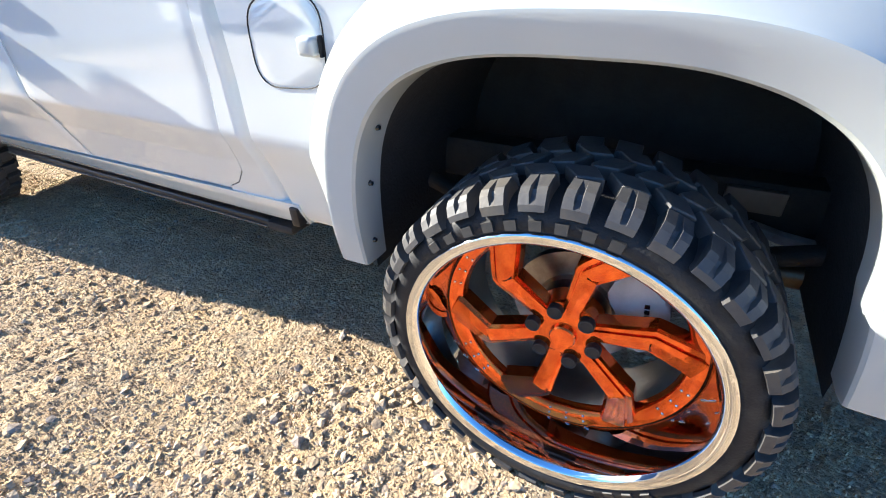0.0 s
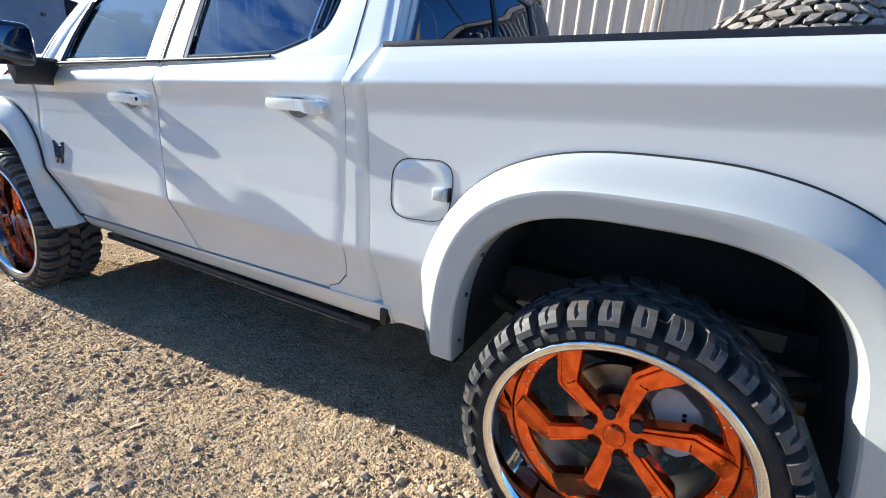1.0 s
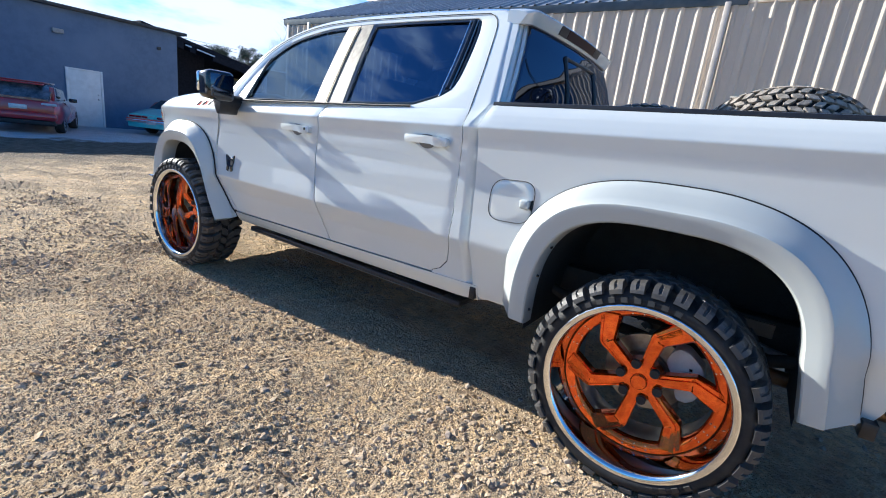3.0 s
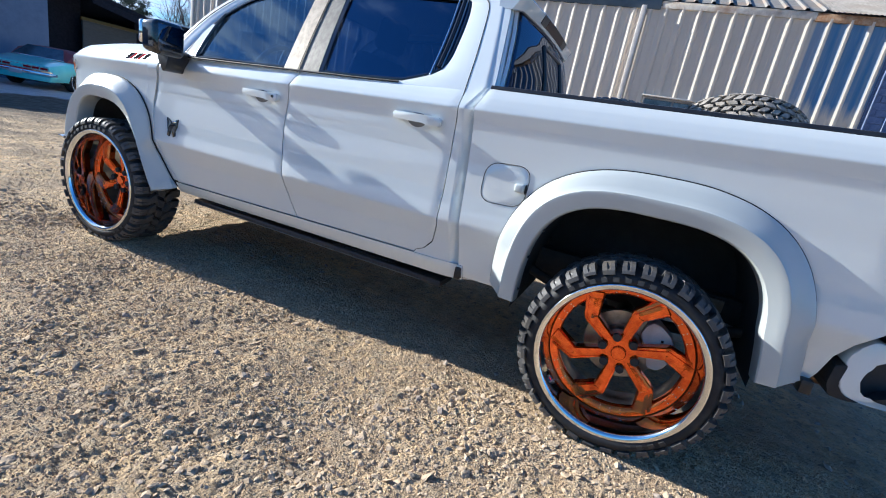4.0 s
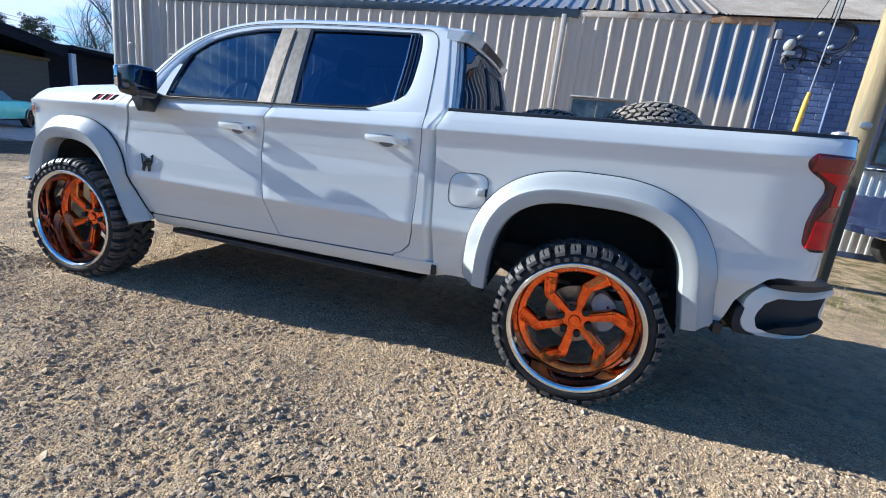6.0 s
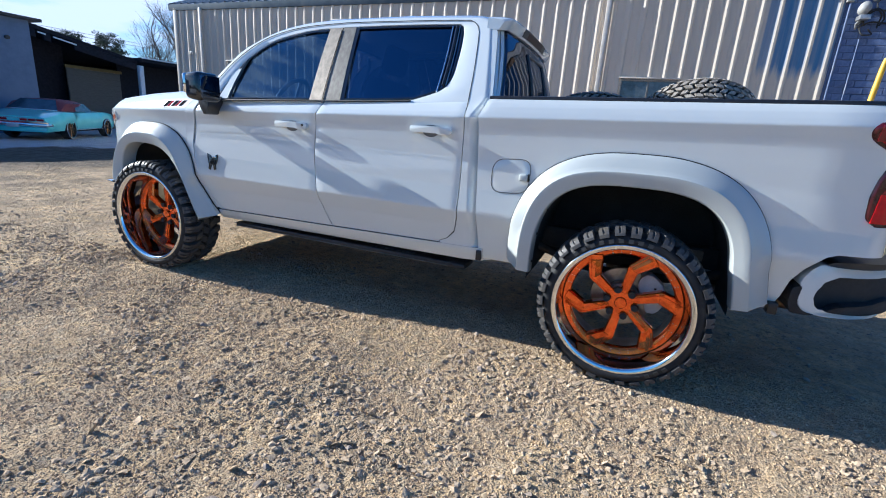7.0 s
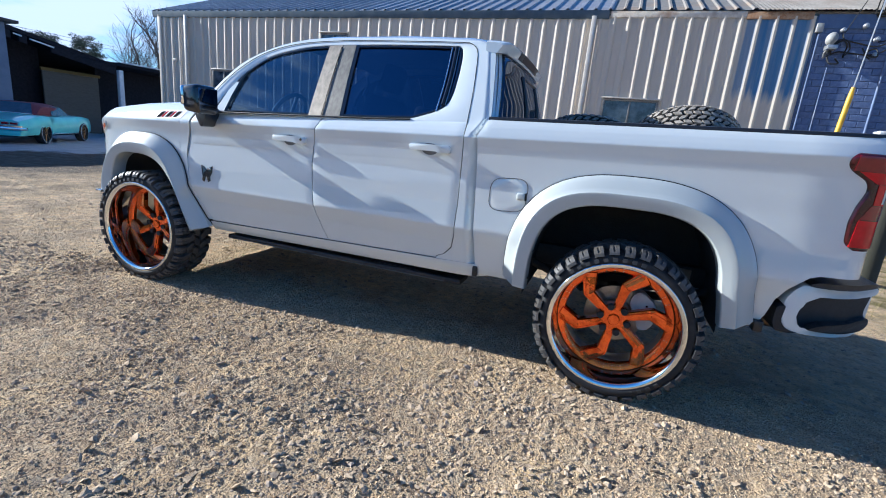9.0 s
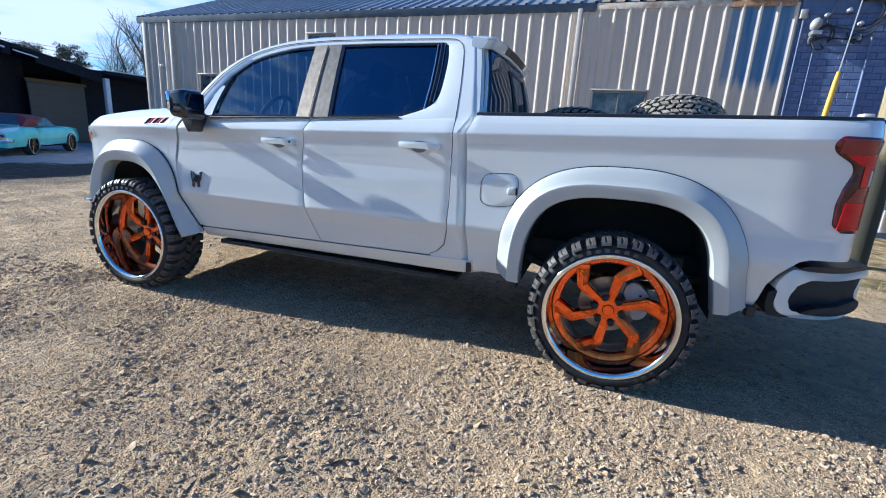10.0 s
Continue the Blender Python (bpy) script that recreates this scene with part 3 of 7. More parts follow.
R_OUT = arch(-0.003, 0.574, 0.700, 0.704, 0.732, 2.75, 2.75, 0.038, 0.56)
R_CRE = arch(-0.012, 0.560, 0.607, 0.612, 0.650, 3.2, 3.2, 0.036, 0.56)
R_INN = arch(-0.008, 0.557, 0.537, 0.535, 0.578, 3.2, 3.2, 0.036, 0.56)
flare_r = flare("rear_flare", R_OUT, R_CRE, R_INN)


def lean(P, foot, by, top):
    """Slants the rear leg of an arch towards its foot."""
    P = P.copy()
    s = np.clip((top - P[:, 1]) / (top - foot), 0, 1) ** 1.6 * (P[:, 0] > np.median(P[:, 0]))
    P[:, 0] += by * s
    return P


F_OUT = lean(arch(-3.775, 0.510, 0.540, 0.540, 0.731, 2.75, 2.75, 0.042, 0.58), 0.510, 0.078, 0.80)
F_CRE = lean(arch(-3.805, 0.498, 0.447, 0.457, 0.655, 2.75, 2.6, 0.022, 0.60), 0.508, 0.095, 0.95)
F_INN = lean(arch(-3.812, 0.492, 0.318, 0.438, 0.578, 3.8, 2.4, 0.0, 0.60), 0.505, 0.092, 0.95)
for P in (F_OUT, F_CRE, F_INN):
    P[:, 1] = np.where(P[:, 0] < -3.9, np.maximum(P[:, 1], 0.70), P[:, 1])
flare_f = flare("front_flare", F_OUT, F_CRE, F_INN)
for o in (flare_r, flare_f):
    mirror(o)
# dark seam line along the flares' outer edges
for P, nm in ((R_OUT, "r"), (F_OUT, "f")):
    Q = even(P, 90)[2:-2]
    pts = [(a, float(side_y(a, b)) - 0.0065, b) for a, b in Q]
    tube("flare_seal", pts, 0.0058, M_SEAM, flare_r if nm == "r" else flare_f, seg=6)
# flare screws
for x, z in ((-0.536, 0.625), (-0.524, 0.80), (-0.482, 0.95)):
    bm = bmesh.new()
    bmesh.ops.create_cone(bm, cap_ends=True, segments=10, radius1=0.008, radius2=0.006, depth=0.008, matrix=pose(x, -0.005, z, 0, 90, 0))
    part("flare_screw", bm, M_GLOSSBLACK, flare_r)


# wheel houses
def liner(cx, cz, a, b, name):
    P = super_arch(cx, cz, a, b, 0, 40)
    ys = np.array([0.030, 0.10, 0.30, 0.55, 0.72])
    G = np.stack([np.stack([P[:, 0], 0 * P[:, 0] + y, P[:, 1]], -1) for y in ys])
    wall = np.stack([np.stack([P[:, 0], 0 * P[:, 0] + 0.72, cz + (P[:, 1] - cz) * s], -1) for s in (1.0, 0.66, 0.33, 0.0)])
    G = np.concatenate([G, wall[1:]])
    o = sheet(name, G, M_LINER, truck, "black plastic wheel-house liner", edge=0)
    mirror(o)


liner(-0.020, 0.50, 0.548, 0.665, "rear_wheel_liner")
liner(-3.775, 0.50, 0.420, 0.605, "front_wheel_liner")

# ---- front fender, hood, nose
def hood_z(x):
    return np.interp(x, [-4.70, -4.60, -4.50, -4.40, -4.25, -3.90, -3.58, -3.3], [1.20, 1.285, 1.345, 1.385, 1.425, 1.472, 1.503, 1.515])


def fender_top(x):
    return hood_z(x) - 0.062 - 0.02 * np.clip((-3.3 - x) / 1.2, 0, 1)


xs = np.unique(np.r_[np.linspace(-4.60, -4.20, 26), np.linspace(-4.20, -3.4, 40), np.linspace(-3.4, -3.262, 10)])
low = np.where(np.abs(xs + 3.765) < 0.43, 0.53 + 0.60 * np.clip(1 - np.abs((xs + 3.765) / 0.43) ** 2.75, 0, None) ** (1 / 2.75), 0.74)
low = np.where(xs > -3.36, 0.60, low)
v = np.linspace(0, 1, 44)[:, None]
zz = low + (fender_top(xs) - low) * v
xx = xs + 0 * zz
xr = np.interp(zz, *shifted(E_FRONT, -GAP))
k = np.clip((xx + 3.6) / 0.338, 0, 1)
xx = np.where(xx > -3.6, -3.6 + k * (xr + 3.6), xx)
fender = sheet("front_fender", np.stack([xx, side_y(xx, zz), zz], -1), M_PAINT, truck, edge=0.02)
mirror(fender)
xs = np.linspace(-4.60, -3.262, 40)
w = np.linspace(0, 1, 41)
ys0 = side_y(xs, fender_top(xs))[:, None]
u = np.sign(w - 0.5) * np.abs(2 * w - 1) ** 0.8
yy = CY + (CY - ys0 - 0.002) * u[None, :]
edge = np.clip((1 - np.abs(u)) / 0.12, 0, 1)[None, :]
bulge = 0.02 * np.clip(1 - np.abs(np.abs(u) - 0.55) / 0.25, 0, 1)[None, :]
zz = fender_top(xs)[:, None] + (hood_z(xs) - fender_top(xs))[:, None] * np.sin(edge * np.pi / 2) + 0.012 * (1 - u * u)[None, :] + bulge * np.clip((xs + 4.5) / 0.6, 0, 1)[:, None]
sheet("hood", np.stack([xs[:, None] + 0 * yy, yy, zz], -1), M_PAINT, truck, edge=0.02, inward=(0, 0, -1))
bm = bmesh.new()
add_box(bm, -4.66, -4.40, 0.28, 1.72, 0.80, 1.30, 0.05, 3)
part("grille", bm, M_GLOSSBLACK, truck, "black grille between the headlights")
bm = bmesh.new()
add_box(bm, -4.62, -4.36, 0.20, 1.80, 0.78, 1.02, 0.06, 4)
part("front_bumper", bm, M_PAINT, truck)
# unseen air dam, hung low to cast the straight shadow edge under the truck
xs = np.linspace(0, 1, 25)
rows = []
for px, pz in ((-4.62, 0.80), (-4.60, 0.66), (-4.56, 0.46), (-4.54, 0.36), (-4.50, 0.345), (-4.38, 0.39)):
    rows.append(np.stack([px + 0.16 * np.abs(2 * xs - 1) ** 4, 0.18 + 1.64 * xs, pz + 0 * xs], -1))
sheet("front_air_dam", np.stack(rows), M_PLASTIC, truck, "black plastic air dam under the bumper", edge=0.03, inward=(1, 0, 0))
xs = np.linspace(-4.56, -4.28, 16)
zz = np.linspace(0, 1, 8)[:, None] * (np.interp(xs, [-4.56, -4.28], [0.15, 0.05])) + np.interp(xs, [-4.56, -4.28], [1.14, 1.25])
xx = xs + 0 * zz
o = sheet("headlight", np.stack([xx, side_y(xx, zz) - 0.008, zz], -1), M_CLEAR, truck, "clear headlight with amber marker", edge=0.03)
zz2 = zz[:4, -7:-1] + 0.01
xx2 = xx[:4, -7:-1]
sheet("amber_marker", np.stack([xx2, side_y(xx2, zz2) - 0.011, zz2], -1), M_AMBER, o, edge=0.01)
mirror(o)
box("tow_hook", -4.27, -4.20, -0.11, -0.02, 0.705, 0.725, M_CHROME, truck, bevel=0.006)


# ---- cab: flank frame above the belt, glass, pillars, roof
def green(x, z):
    """The leaning plane of the side glass, a little barrelled."""
    z = np.asarray(z, float)
    return 0.030 + 0.50 * (z - 1.49) + 0.035 * ((z - 1.49) / 0.55) ** 2


def P3(pts, off=0.0):
    pts = np.asarray(pts, float)
    return np.stack([pts[:, 0], green(pts[:, 0], pts[:, 1]) + off, pts[:, 1]], -1)


def smooth_line(pts, k=80):
    """A soft curve through a few knots."""
    pts = [Vector((a, b, 0)) for a, b in pts]
    out = []
    for i in range(len(pts) - 1):
        p0, p1, p2, p3 = pts[max(i - 1, 0)], pts[i], pts[i + 1], pts[min(i + 2, len(pts) - 1)]
        for s in np.linspace(0, 1, 12, endpoint=False):
            q = 0.5 * ((2 * p1) + (p2 - p0) * s + (2 * p0 - 5 * p1 + 4 * p2 - p3) * s ** 2 + (3 * p1 - p0 - 3 * p2 + p3) * s ** 3)
            out.append((q.x, q.y))
    out.append(tuple(pts[-1][:2]))
    return even(np.array(out), k)


dlo_top = smooth_line([(-3.075, 1.462), (-2.985, 1.635), (-2.90, 1.765), (-2.735, 1.893), (-2.51, 1.963), (-2.27, 1.997), (-1.75, 2.017), (-1.245, 2.020)], 120)
dlo_back = smooth_line([(-1.215, 2.005), (-1.195, 1.93), (-1.186, 1.80), (-1.195, 1.66), (-1.255, 1.588), (-1.42, 1.525)], 60)
dlo_low = smooth_line([(-1.42, 1.525), (-1.7, 1.508), (-2.1, 1.492), (-2.6, 1.472), (-3.075, 1.455)], 80)
DLO = np.vstack([dlo_top, dlo_back, dlo_low[1:-1]])
out_top = smooth_line([(-3.215, 1.462), (-3.150, 1.600), (-2.985, 1.822), (-2.765, 1.958), (-2.53, 2.030), (-2.25, 2.062), (-1.65, 2.075), (-1.10, 2.066)], 120)
out_back = smooth_line([(-1.04, 2.045), (-0.985, 1.985), (-0.955, 1.86), (-0.925, 1.70), (-0.905, 1.56), (-0.93, 1.515)], 60)
out_low = smooth_line([(-0.93, 1.512), (-1.4, 1.502), (-2.1, 1.478), (-2.6, 1.458), (-3.21, 1.436)], 80)
OUTER = np.vstack([out_top, out_back, out_low[1:-1]])
ring = np.stack([P3(OUTER * (1 - s) + DLO * s, o) for s, o in ((0.0, 0.02), (0.0, 0.0), (0.12, -0.004), (0.5, -0.005), (0.92, -0.004), (1.0, 0.002), (1.0, 0.03))])
frame_part = link("cab_side_frame", mesh_of("cab_side_frame", ring.reshape(-1, 3), [f[::-1] for f in grid_faces(len(ring), ring.shape[1], True)], M_PAINT, True, 50), truck)
mirror(frame_part)
# black surround of the side windows
cen = DLO.mean(0)


def inset(P, d):
    """A closed line moved inwards by d."""
    n = np.roll(P, -1, 0) - np.roll(P, 1, 0)
    n = n / np.linalg.norm(n, axis=1)[:, None]
    m = np.stack([n[:, 1], -n[:, 0]], -1)
    return P + d * m


IN = inset(DLO, 0.016)
ring = np.stack([P3(DLO, 0.004), P3(DLO * 0.5 + IN * 0.5, -0.002), P3(IN, 0.0), P3(IN, 0.02)])
o = link("window_surround", mesh_of("window_surround", ring.reshape(-1, 3), [f[::-1] for f in grid_faces(4, ring.shape[1], True)], M_GLOSSBLACK, True, 60), truck, "gloss black window surround")
mirror(o)


def span_z(x):
    """Lower and upper edge of the window band at x."""
    t = np.interp(x, dlo_top[:, 0], dlo_top[:, 1])
    lo = np.interp(x, dlo_low[::-1, 0], dlo_low[::-1, 1])
    return lo, t


def band(name, left, right, mat, off, label="", zs=None, edge=0.006, mirrored=True):
    """A piece of the window band between two slanted edges, each given as (x at foot, x at head)."""
    v = np.linspace(0, 1, 26)[:, None]
    u = np.linspace(0, 1, 30)[None, :]
    xl, xr = left[0] + (left[1] - left[0]) * v, right[0] + (right[1] - right[0]) * v
    x = xl + (xr - xl) * u
    lo, hi = span_z(x)
    z = (lo - 0.002) + (hi - lo + 0.002) * v
    o = sheet(name, np.stack([x, green(x, z) + off, z], -1), mat, truck, label, edge=edge)
    if mirrored:
        mirror(o)
    return o


band("front_side_window", (-2.93, -2.93), (-2.20, -2.232), M_GLASSF, 0.012, "blue-tinted front side window", edge=0)
band("pillar_trim", (-2.208, -2.240), (-2.096, -2.134), M_BRUSH, -0.006, "brushed metal pillar trim")
band("pillar_trim", (-2.090, -2.128), (-1.958, -2.022), M_BRUSH2, -0.005, "darker brushed metal pillar trim")
band("pillar_edge", (-1.956, -2.020), (-1.930, -1.995), M_GLOSSBLACK, -0.003)
# rear door glass: its rear end follows the surround
v = np.linspace(0, 1, 40)[:, None]
xr = np.interp(np.linspace(1.525, 2.018, 40), dlo_back[::-1, 1], dlo_back[::-1, 0])[:, None]
u = np.linspace(0, 1, 30)[None, :]
xl = -1.94 - 0.06 * v
x = xl + (xr - xl) * u
lo, hi = span_z(np.minimum(x, -1.42))
lo = np.where(x > -1.42, 1.525 + 0.0 * x, lo)
zb = np.linspace(1.525, 2.018, 40)[:, None]
z = np.where(x < -1.42, (lo - 0.002) + (hi - lo) * v, zb + 0 * x)
o = sheet("rear_side_window", np.stack([x, green(x, z) + 0.012, z], -1), M_GLASSR, truck, "dark privacy-tinted rear side window", edge=0)
mirror(o)
for dx, w, mat in ((0.0, 0.006, M_CHROME), (0.030, 0.018, M_GLOSSBLACK), (0.048, 0.004, M_ALLOY)):
    pts = [(-1.272 + dx - 0.018 * s + 0.012 * math.sin(3 * s), float(green(0, 1.58 + 0.43 * s)) - 0.001 - 0.0, 1.58 + 0.43 * s) for s in np.linspace(0 if dx < 0.03 else 0.10, 1, 16)]
    o = tube("window_divider", pts, w / 2 + 0.002, mat, truck, seg=8)
# white corner of the front window behind the mirror
bm = bmesh.new()
tri = [(-3.045, 1.462), (-2.985, 1.628), (-2.945, 1.690), (-2.918, 1.690), (-2.945, 1.466)]
add_prism(bm, tri, lambda a, b, d: (a, float(green(a, b)) - 0.004 + d, b), 0.015)
mirror(part("mirror_sail", bm, M_PAINT, truck))
pts = [(a, float(green(a, b)) - 0.002, b) for a, b in ((-2.945, 1.462), (-2.93, 1.58), (-2.905, 1.70), (-2.88, 1.77))]
tube("window_divider", pts, 0.010, M_GLOSSBLACK, truck, seg=8)
# belt moulding
pts = [(a, float(green(a, b)) - 0.008, b) for a, b in ((-3.10, 1.449), (-2.6, 1.467), (-2.1, 1.487), (-1.7, 1.503), (-1.43, 1.517))]
o = tube("belt_moulding", pts, 0.006, M_PLASTIC, truck, seg=8)
mirror(o)
# seams of the door frames above the belt
for line in ([(-1.042, 1.50), (-1.058, 1.72), (-1.088, 1.93), (-1.110, 2.000), (-1.150, 2.035), (-1.22, 2.047), (-1.7, 2.048), (-2.118, 2.042)],
             [(-2.118, 2.042), (-2.5, 2.008), (-2.78, 1.925), (-2.97, 1.785), (-3.10, 1.61), (-3.16, 1.47)],
             [(-2.094, 1.478), (-2.100, 1.50), (-2.120, 1.80), (-2.134, 1.99)]):
    q = smooth_line(line, 40)
    o = tube("door_seam", [(a, float(green(a, b)) - 0.0105, b) for a, b in q], 0.0026, M_SEAM, truck, seg=6)

# roof, windscreen, back of the cab
rx = np.array([-3.150, -2.985, -2.765, -2.53, -2.25, -1.65, -1.10, -1.03])
rz = np.array([1.600, 1.822, 1.958, 2.030, 2.062, 2.075, 2.066, 2.045])
xs = np.linspace(-2.62, -0.99, 50)
zl = np.interp(xs, rx, rz)
yl = green(xs, zl)
rows = []
for t in np.linspace(0, 1, 41):
    a = abs(2 * t - 1)
    y = yl + (2 * CY - 2 * yl) * t
    rise = 0.062 * (1 - a ** 4) ** 0.8 * np.interp(xs, [-2.62, -2.45, -1.2, -0.99], [0.35, 0.8, 1.0, 0.45])
    rows.append(np.stack([xs, y, zl + rise], -1))
sheet("roof", np.stack(rows), M_PAINT, truck, edge=0.02, inward=(0, 0, -1))
a_line = smooth_line([(-3.215, 1.462), (-3.150, 1.600), (-2.985, 1.822), (-2.765, 1.958), (-2.60, 2.015)], 30)
rows = []
for t in np.linspace(0, 1, 25):
    a = (2 * t - 1) ** 2
    yl = green(a_line[:, 0], a_line[:, 1]) + 0.01
    y = yl + (2 * CY - 2 * yl) * t
    rows.append(np.stack([a_line[:, 0] - 0.20 * (1 - a) * np.linspace(1, 0.3, 30), y, a_line[:, 1] + 0.03 * (1 - a)], -1))
sheet("windscreen", np.stack(rows), M_SHIELD, truck, "clear windscreen", edge=0, inward=(1, 0, -1))
box("cowl", -3.62, -3.18, 0.12, 1.88, 1.40, 1.46, M_TRIM, truck, bevel=0.02)
# back panel with glass; the back bows out between the pillars
M_BACKGLASS = window_glass("rear_window_glass", (0.015, 0.018, 0.025), 0.01, 2.6, (0.42, 0.48, 0.62))


def back_x(z, t):
    e = np.interp(z, [1.40, 1.56, 1.70, 1.86, 1.985, 2.055], [-0.872, -0.872, -0.890, -0.920, -0.955, -1.035])
    return e + np.interp(z, [1.5, 1.75, 2.0], [0.045, 0.045, 0.026]) * (1 - abs(2 * t - 1) ** 2)


def back_sheet(z0, z1, inset_y, off, k=25):
    zs = np.linspace(z0, z1, 20)
    G = []
    for t in 0.5 - 0.5 * np.cos(np.linspace(0, np.pi, k)):
        yl = np.where(zs > 1.49, green(0, zs), 0.03) + inset_y
        y = yl + (2 * CY - 2 * yl) * t
        w = (y - 0.04 - green(0, 1.6)) / (2 * (CY - 0.04 - green(0, 1.6)))
        G.append(np.stack([back_x(zs, np.clip(t, 0, 1)) + off, y, zs], -1))
    return np.stack(G)


sheet("cab_back", back_sheet(1.40, 2.05, 0.050, 0.0), M_PAINT, truck, edge=0.02, inward=(-1, 0, 0))
back_glass = sheet("rear_window", back_sheet(1.545, 1.990, 0.052, 0.022, 41), M_BACKGLASS, truck, "dark sliding rear window", edge=0.014, inward=(-1, 0, 0))
for y in (0.74, 1.26):
    pts = [(float(back_x(z, 0.5)) + 0.019, y, z) for z in (1.56, 1.72, 1.90)]
    tube("slider_frame", pts, 0.014, M_TRIM, back_glass, seg=8)
tube("slider_frame", [(float(back_x(1.90, 0.5)) + 0.019, y, 1.90) for y in (0.74, 1.0, 1.26)], 0.012, M_TRIM, back_glass, seg=8)
# spoiler over the rear window with the third stop lamp


def lip_edge(y):
    """The lip's upper and lower rear edges at y, as (x, z) pairs."""
    a = np.clip(np.abs((y - CY) / 0.70), 0, 1)
    bow = 1 - a ** 2
    pull = 0.05 * np.clip((a - 0.93) / 0.07, 0, 1) ** 2
    return (-0.892 + 0.012 * bow - pull, 2.050 + 0.016 * bow - 0.3 * pull), (-0.924 + 0.016 * bow - pull, 1.982 + 0.012 * bow)


rows = []
for y in CY + 0.70 * np.sin(np.linspace(-np.pi / 2, np.pi / 2, 41)):
    (xt, zt), (xl, zl2) = lip_edge(y)
    base = -1.05
    line = [(base, zt + 0.014), (base + 0.5 * (xt - base), zt + 0.012), (xt - 0.020, zt + 0.004), (xt - 0.006, zt), (xt, zt - 0.008), (xl + 0.004, zl2 + 0.008), (xl, zl2 + 0.002), (xl - 0.008, zl2), (base, zl2 + 0.006)]
    rows.append([(px, y, pz) for px, pz in line])
spoiler = sheet("roof_spoiler", np.array(rows), M_PAINT, truck, "white lip over the rear window", edge=0, inward=(0, 0, -1), sharp=30)
for k in (0, -1):
    bm = bmesh.new()
    bm.faces.new([bm.verts.new(p) for p in rows[k]])
    part("spoiler_end", bm, M_PAINT, spoiler, smooth=False)
M_LAMPDARK = surface("smoked_lens", (0.030, 0.005, 0.006), (0.022, 0.004, 0.005), 12, 0.35, spec=0.2)


def lip_lamp(name, y0, y1, v0, v1, mat, label):
    """A lamp let into the slanted rear face of the lip, following its curve."""
    y = np.linspace(y0, y1, 15)[None, :]
    v = np.linspace(v0, v1, 4)[:, None]
    (xt, zt), (xl, zl2) = lip_edge(y)
    x, z = xt + (xl - xt) * v + 0.0045, zt - 0.004 + (zl2 - zt) * v
    sheet(name, np.stack([x, y + 0 * z, z], -1), mat, spoiler, label, edge=0.012, inward=(-1, 0, 0))


lip_lamp("stop_lamp", 0.76, 1.24, 0.08, 0.72, M_LAMPDARK, "dark third stop lamp")
lip_lamp("cargo_lamp", 0.64, 0.756, 0.08, 0.72, M_TRIM, "dark cargo lamp")
lip_lamp("cargo_lamp", 1.244, 1.36, 0.08, 0.72, M_TRIM, "dark cargo lamp")
bm = bmesh.new()
add_prism(bm, [(-2.46, 2.118), (-2.38, 2.165), (-2.33, 2.172), (-2.32, 2.118)], lambda a, b, d: (a, 0.985 + d, b), 0.03, 0.006)
part("roof_antenna", bm, M_GLOSSBLACK, truck, "small black roof fin")


# ---- door mirror, handles, fuel door, badges
def door_mirror():
    bm = bmesh.new()
    vs = add_box(bm, -3.020, -2.872, -0.305, -0.115, 1.425, 1.620, 0.035, 4)
    for vtx in bm.verts:
        s = (vtx.co.z - 1.425) / 0.19
        vtx.co.x += 0.012 * (1 - s)
        if vtx.co.x < -2.95:
            vtx.co.z = 1.53 + (vtx.co.z - 1.53) * 0.9
    head = part("door_mirror", bm, M_GLOSSBLACK, truck, "large black door mirror with chrome cap edge")
    box("mirror_glass", -2.873, -2.864, -0.290, -0.130, 1.447, 1.598, M_BACKGLASS, head, bevel=0.004)
    bm = bmesh.new()
    add_box(bm, -3.028, -2.985, -0.309, -0.14, 1.475, 1.607, 0.02, 3)
    part("mirror_cap", bm, M_CHROME, head, "chrome front cap")
    bm = bmesh.new()
    add_prism(bm, rounded([(-3.03, 1.475), (-2.925, 1.475), (-2.930, 1.41), (-2.955, 1.345), (-2.985, 1.335), (-3.02, 1.41)], 0.02, 4), lambda a, b, d: (a + 0.02 - 0.45 * d, -0.20 + d, b), 0.22, 0.012)
    part("mirror_arm", bm, M_TRIM, head)
    return head


mirror_thing = door_mirror()
for o in (mirror_thing, *list(mirror_thing.children)):
    mirror(o)


# grey stands in for the shade inside a white handle recess
M_CUP_SHADE = surface("grey_cup_plastic", (0.17, 0.18, 0.20), (0.14, 0.15, 0.17), 4, 0.5)


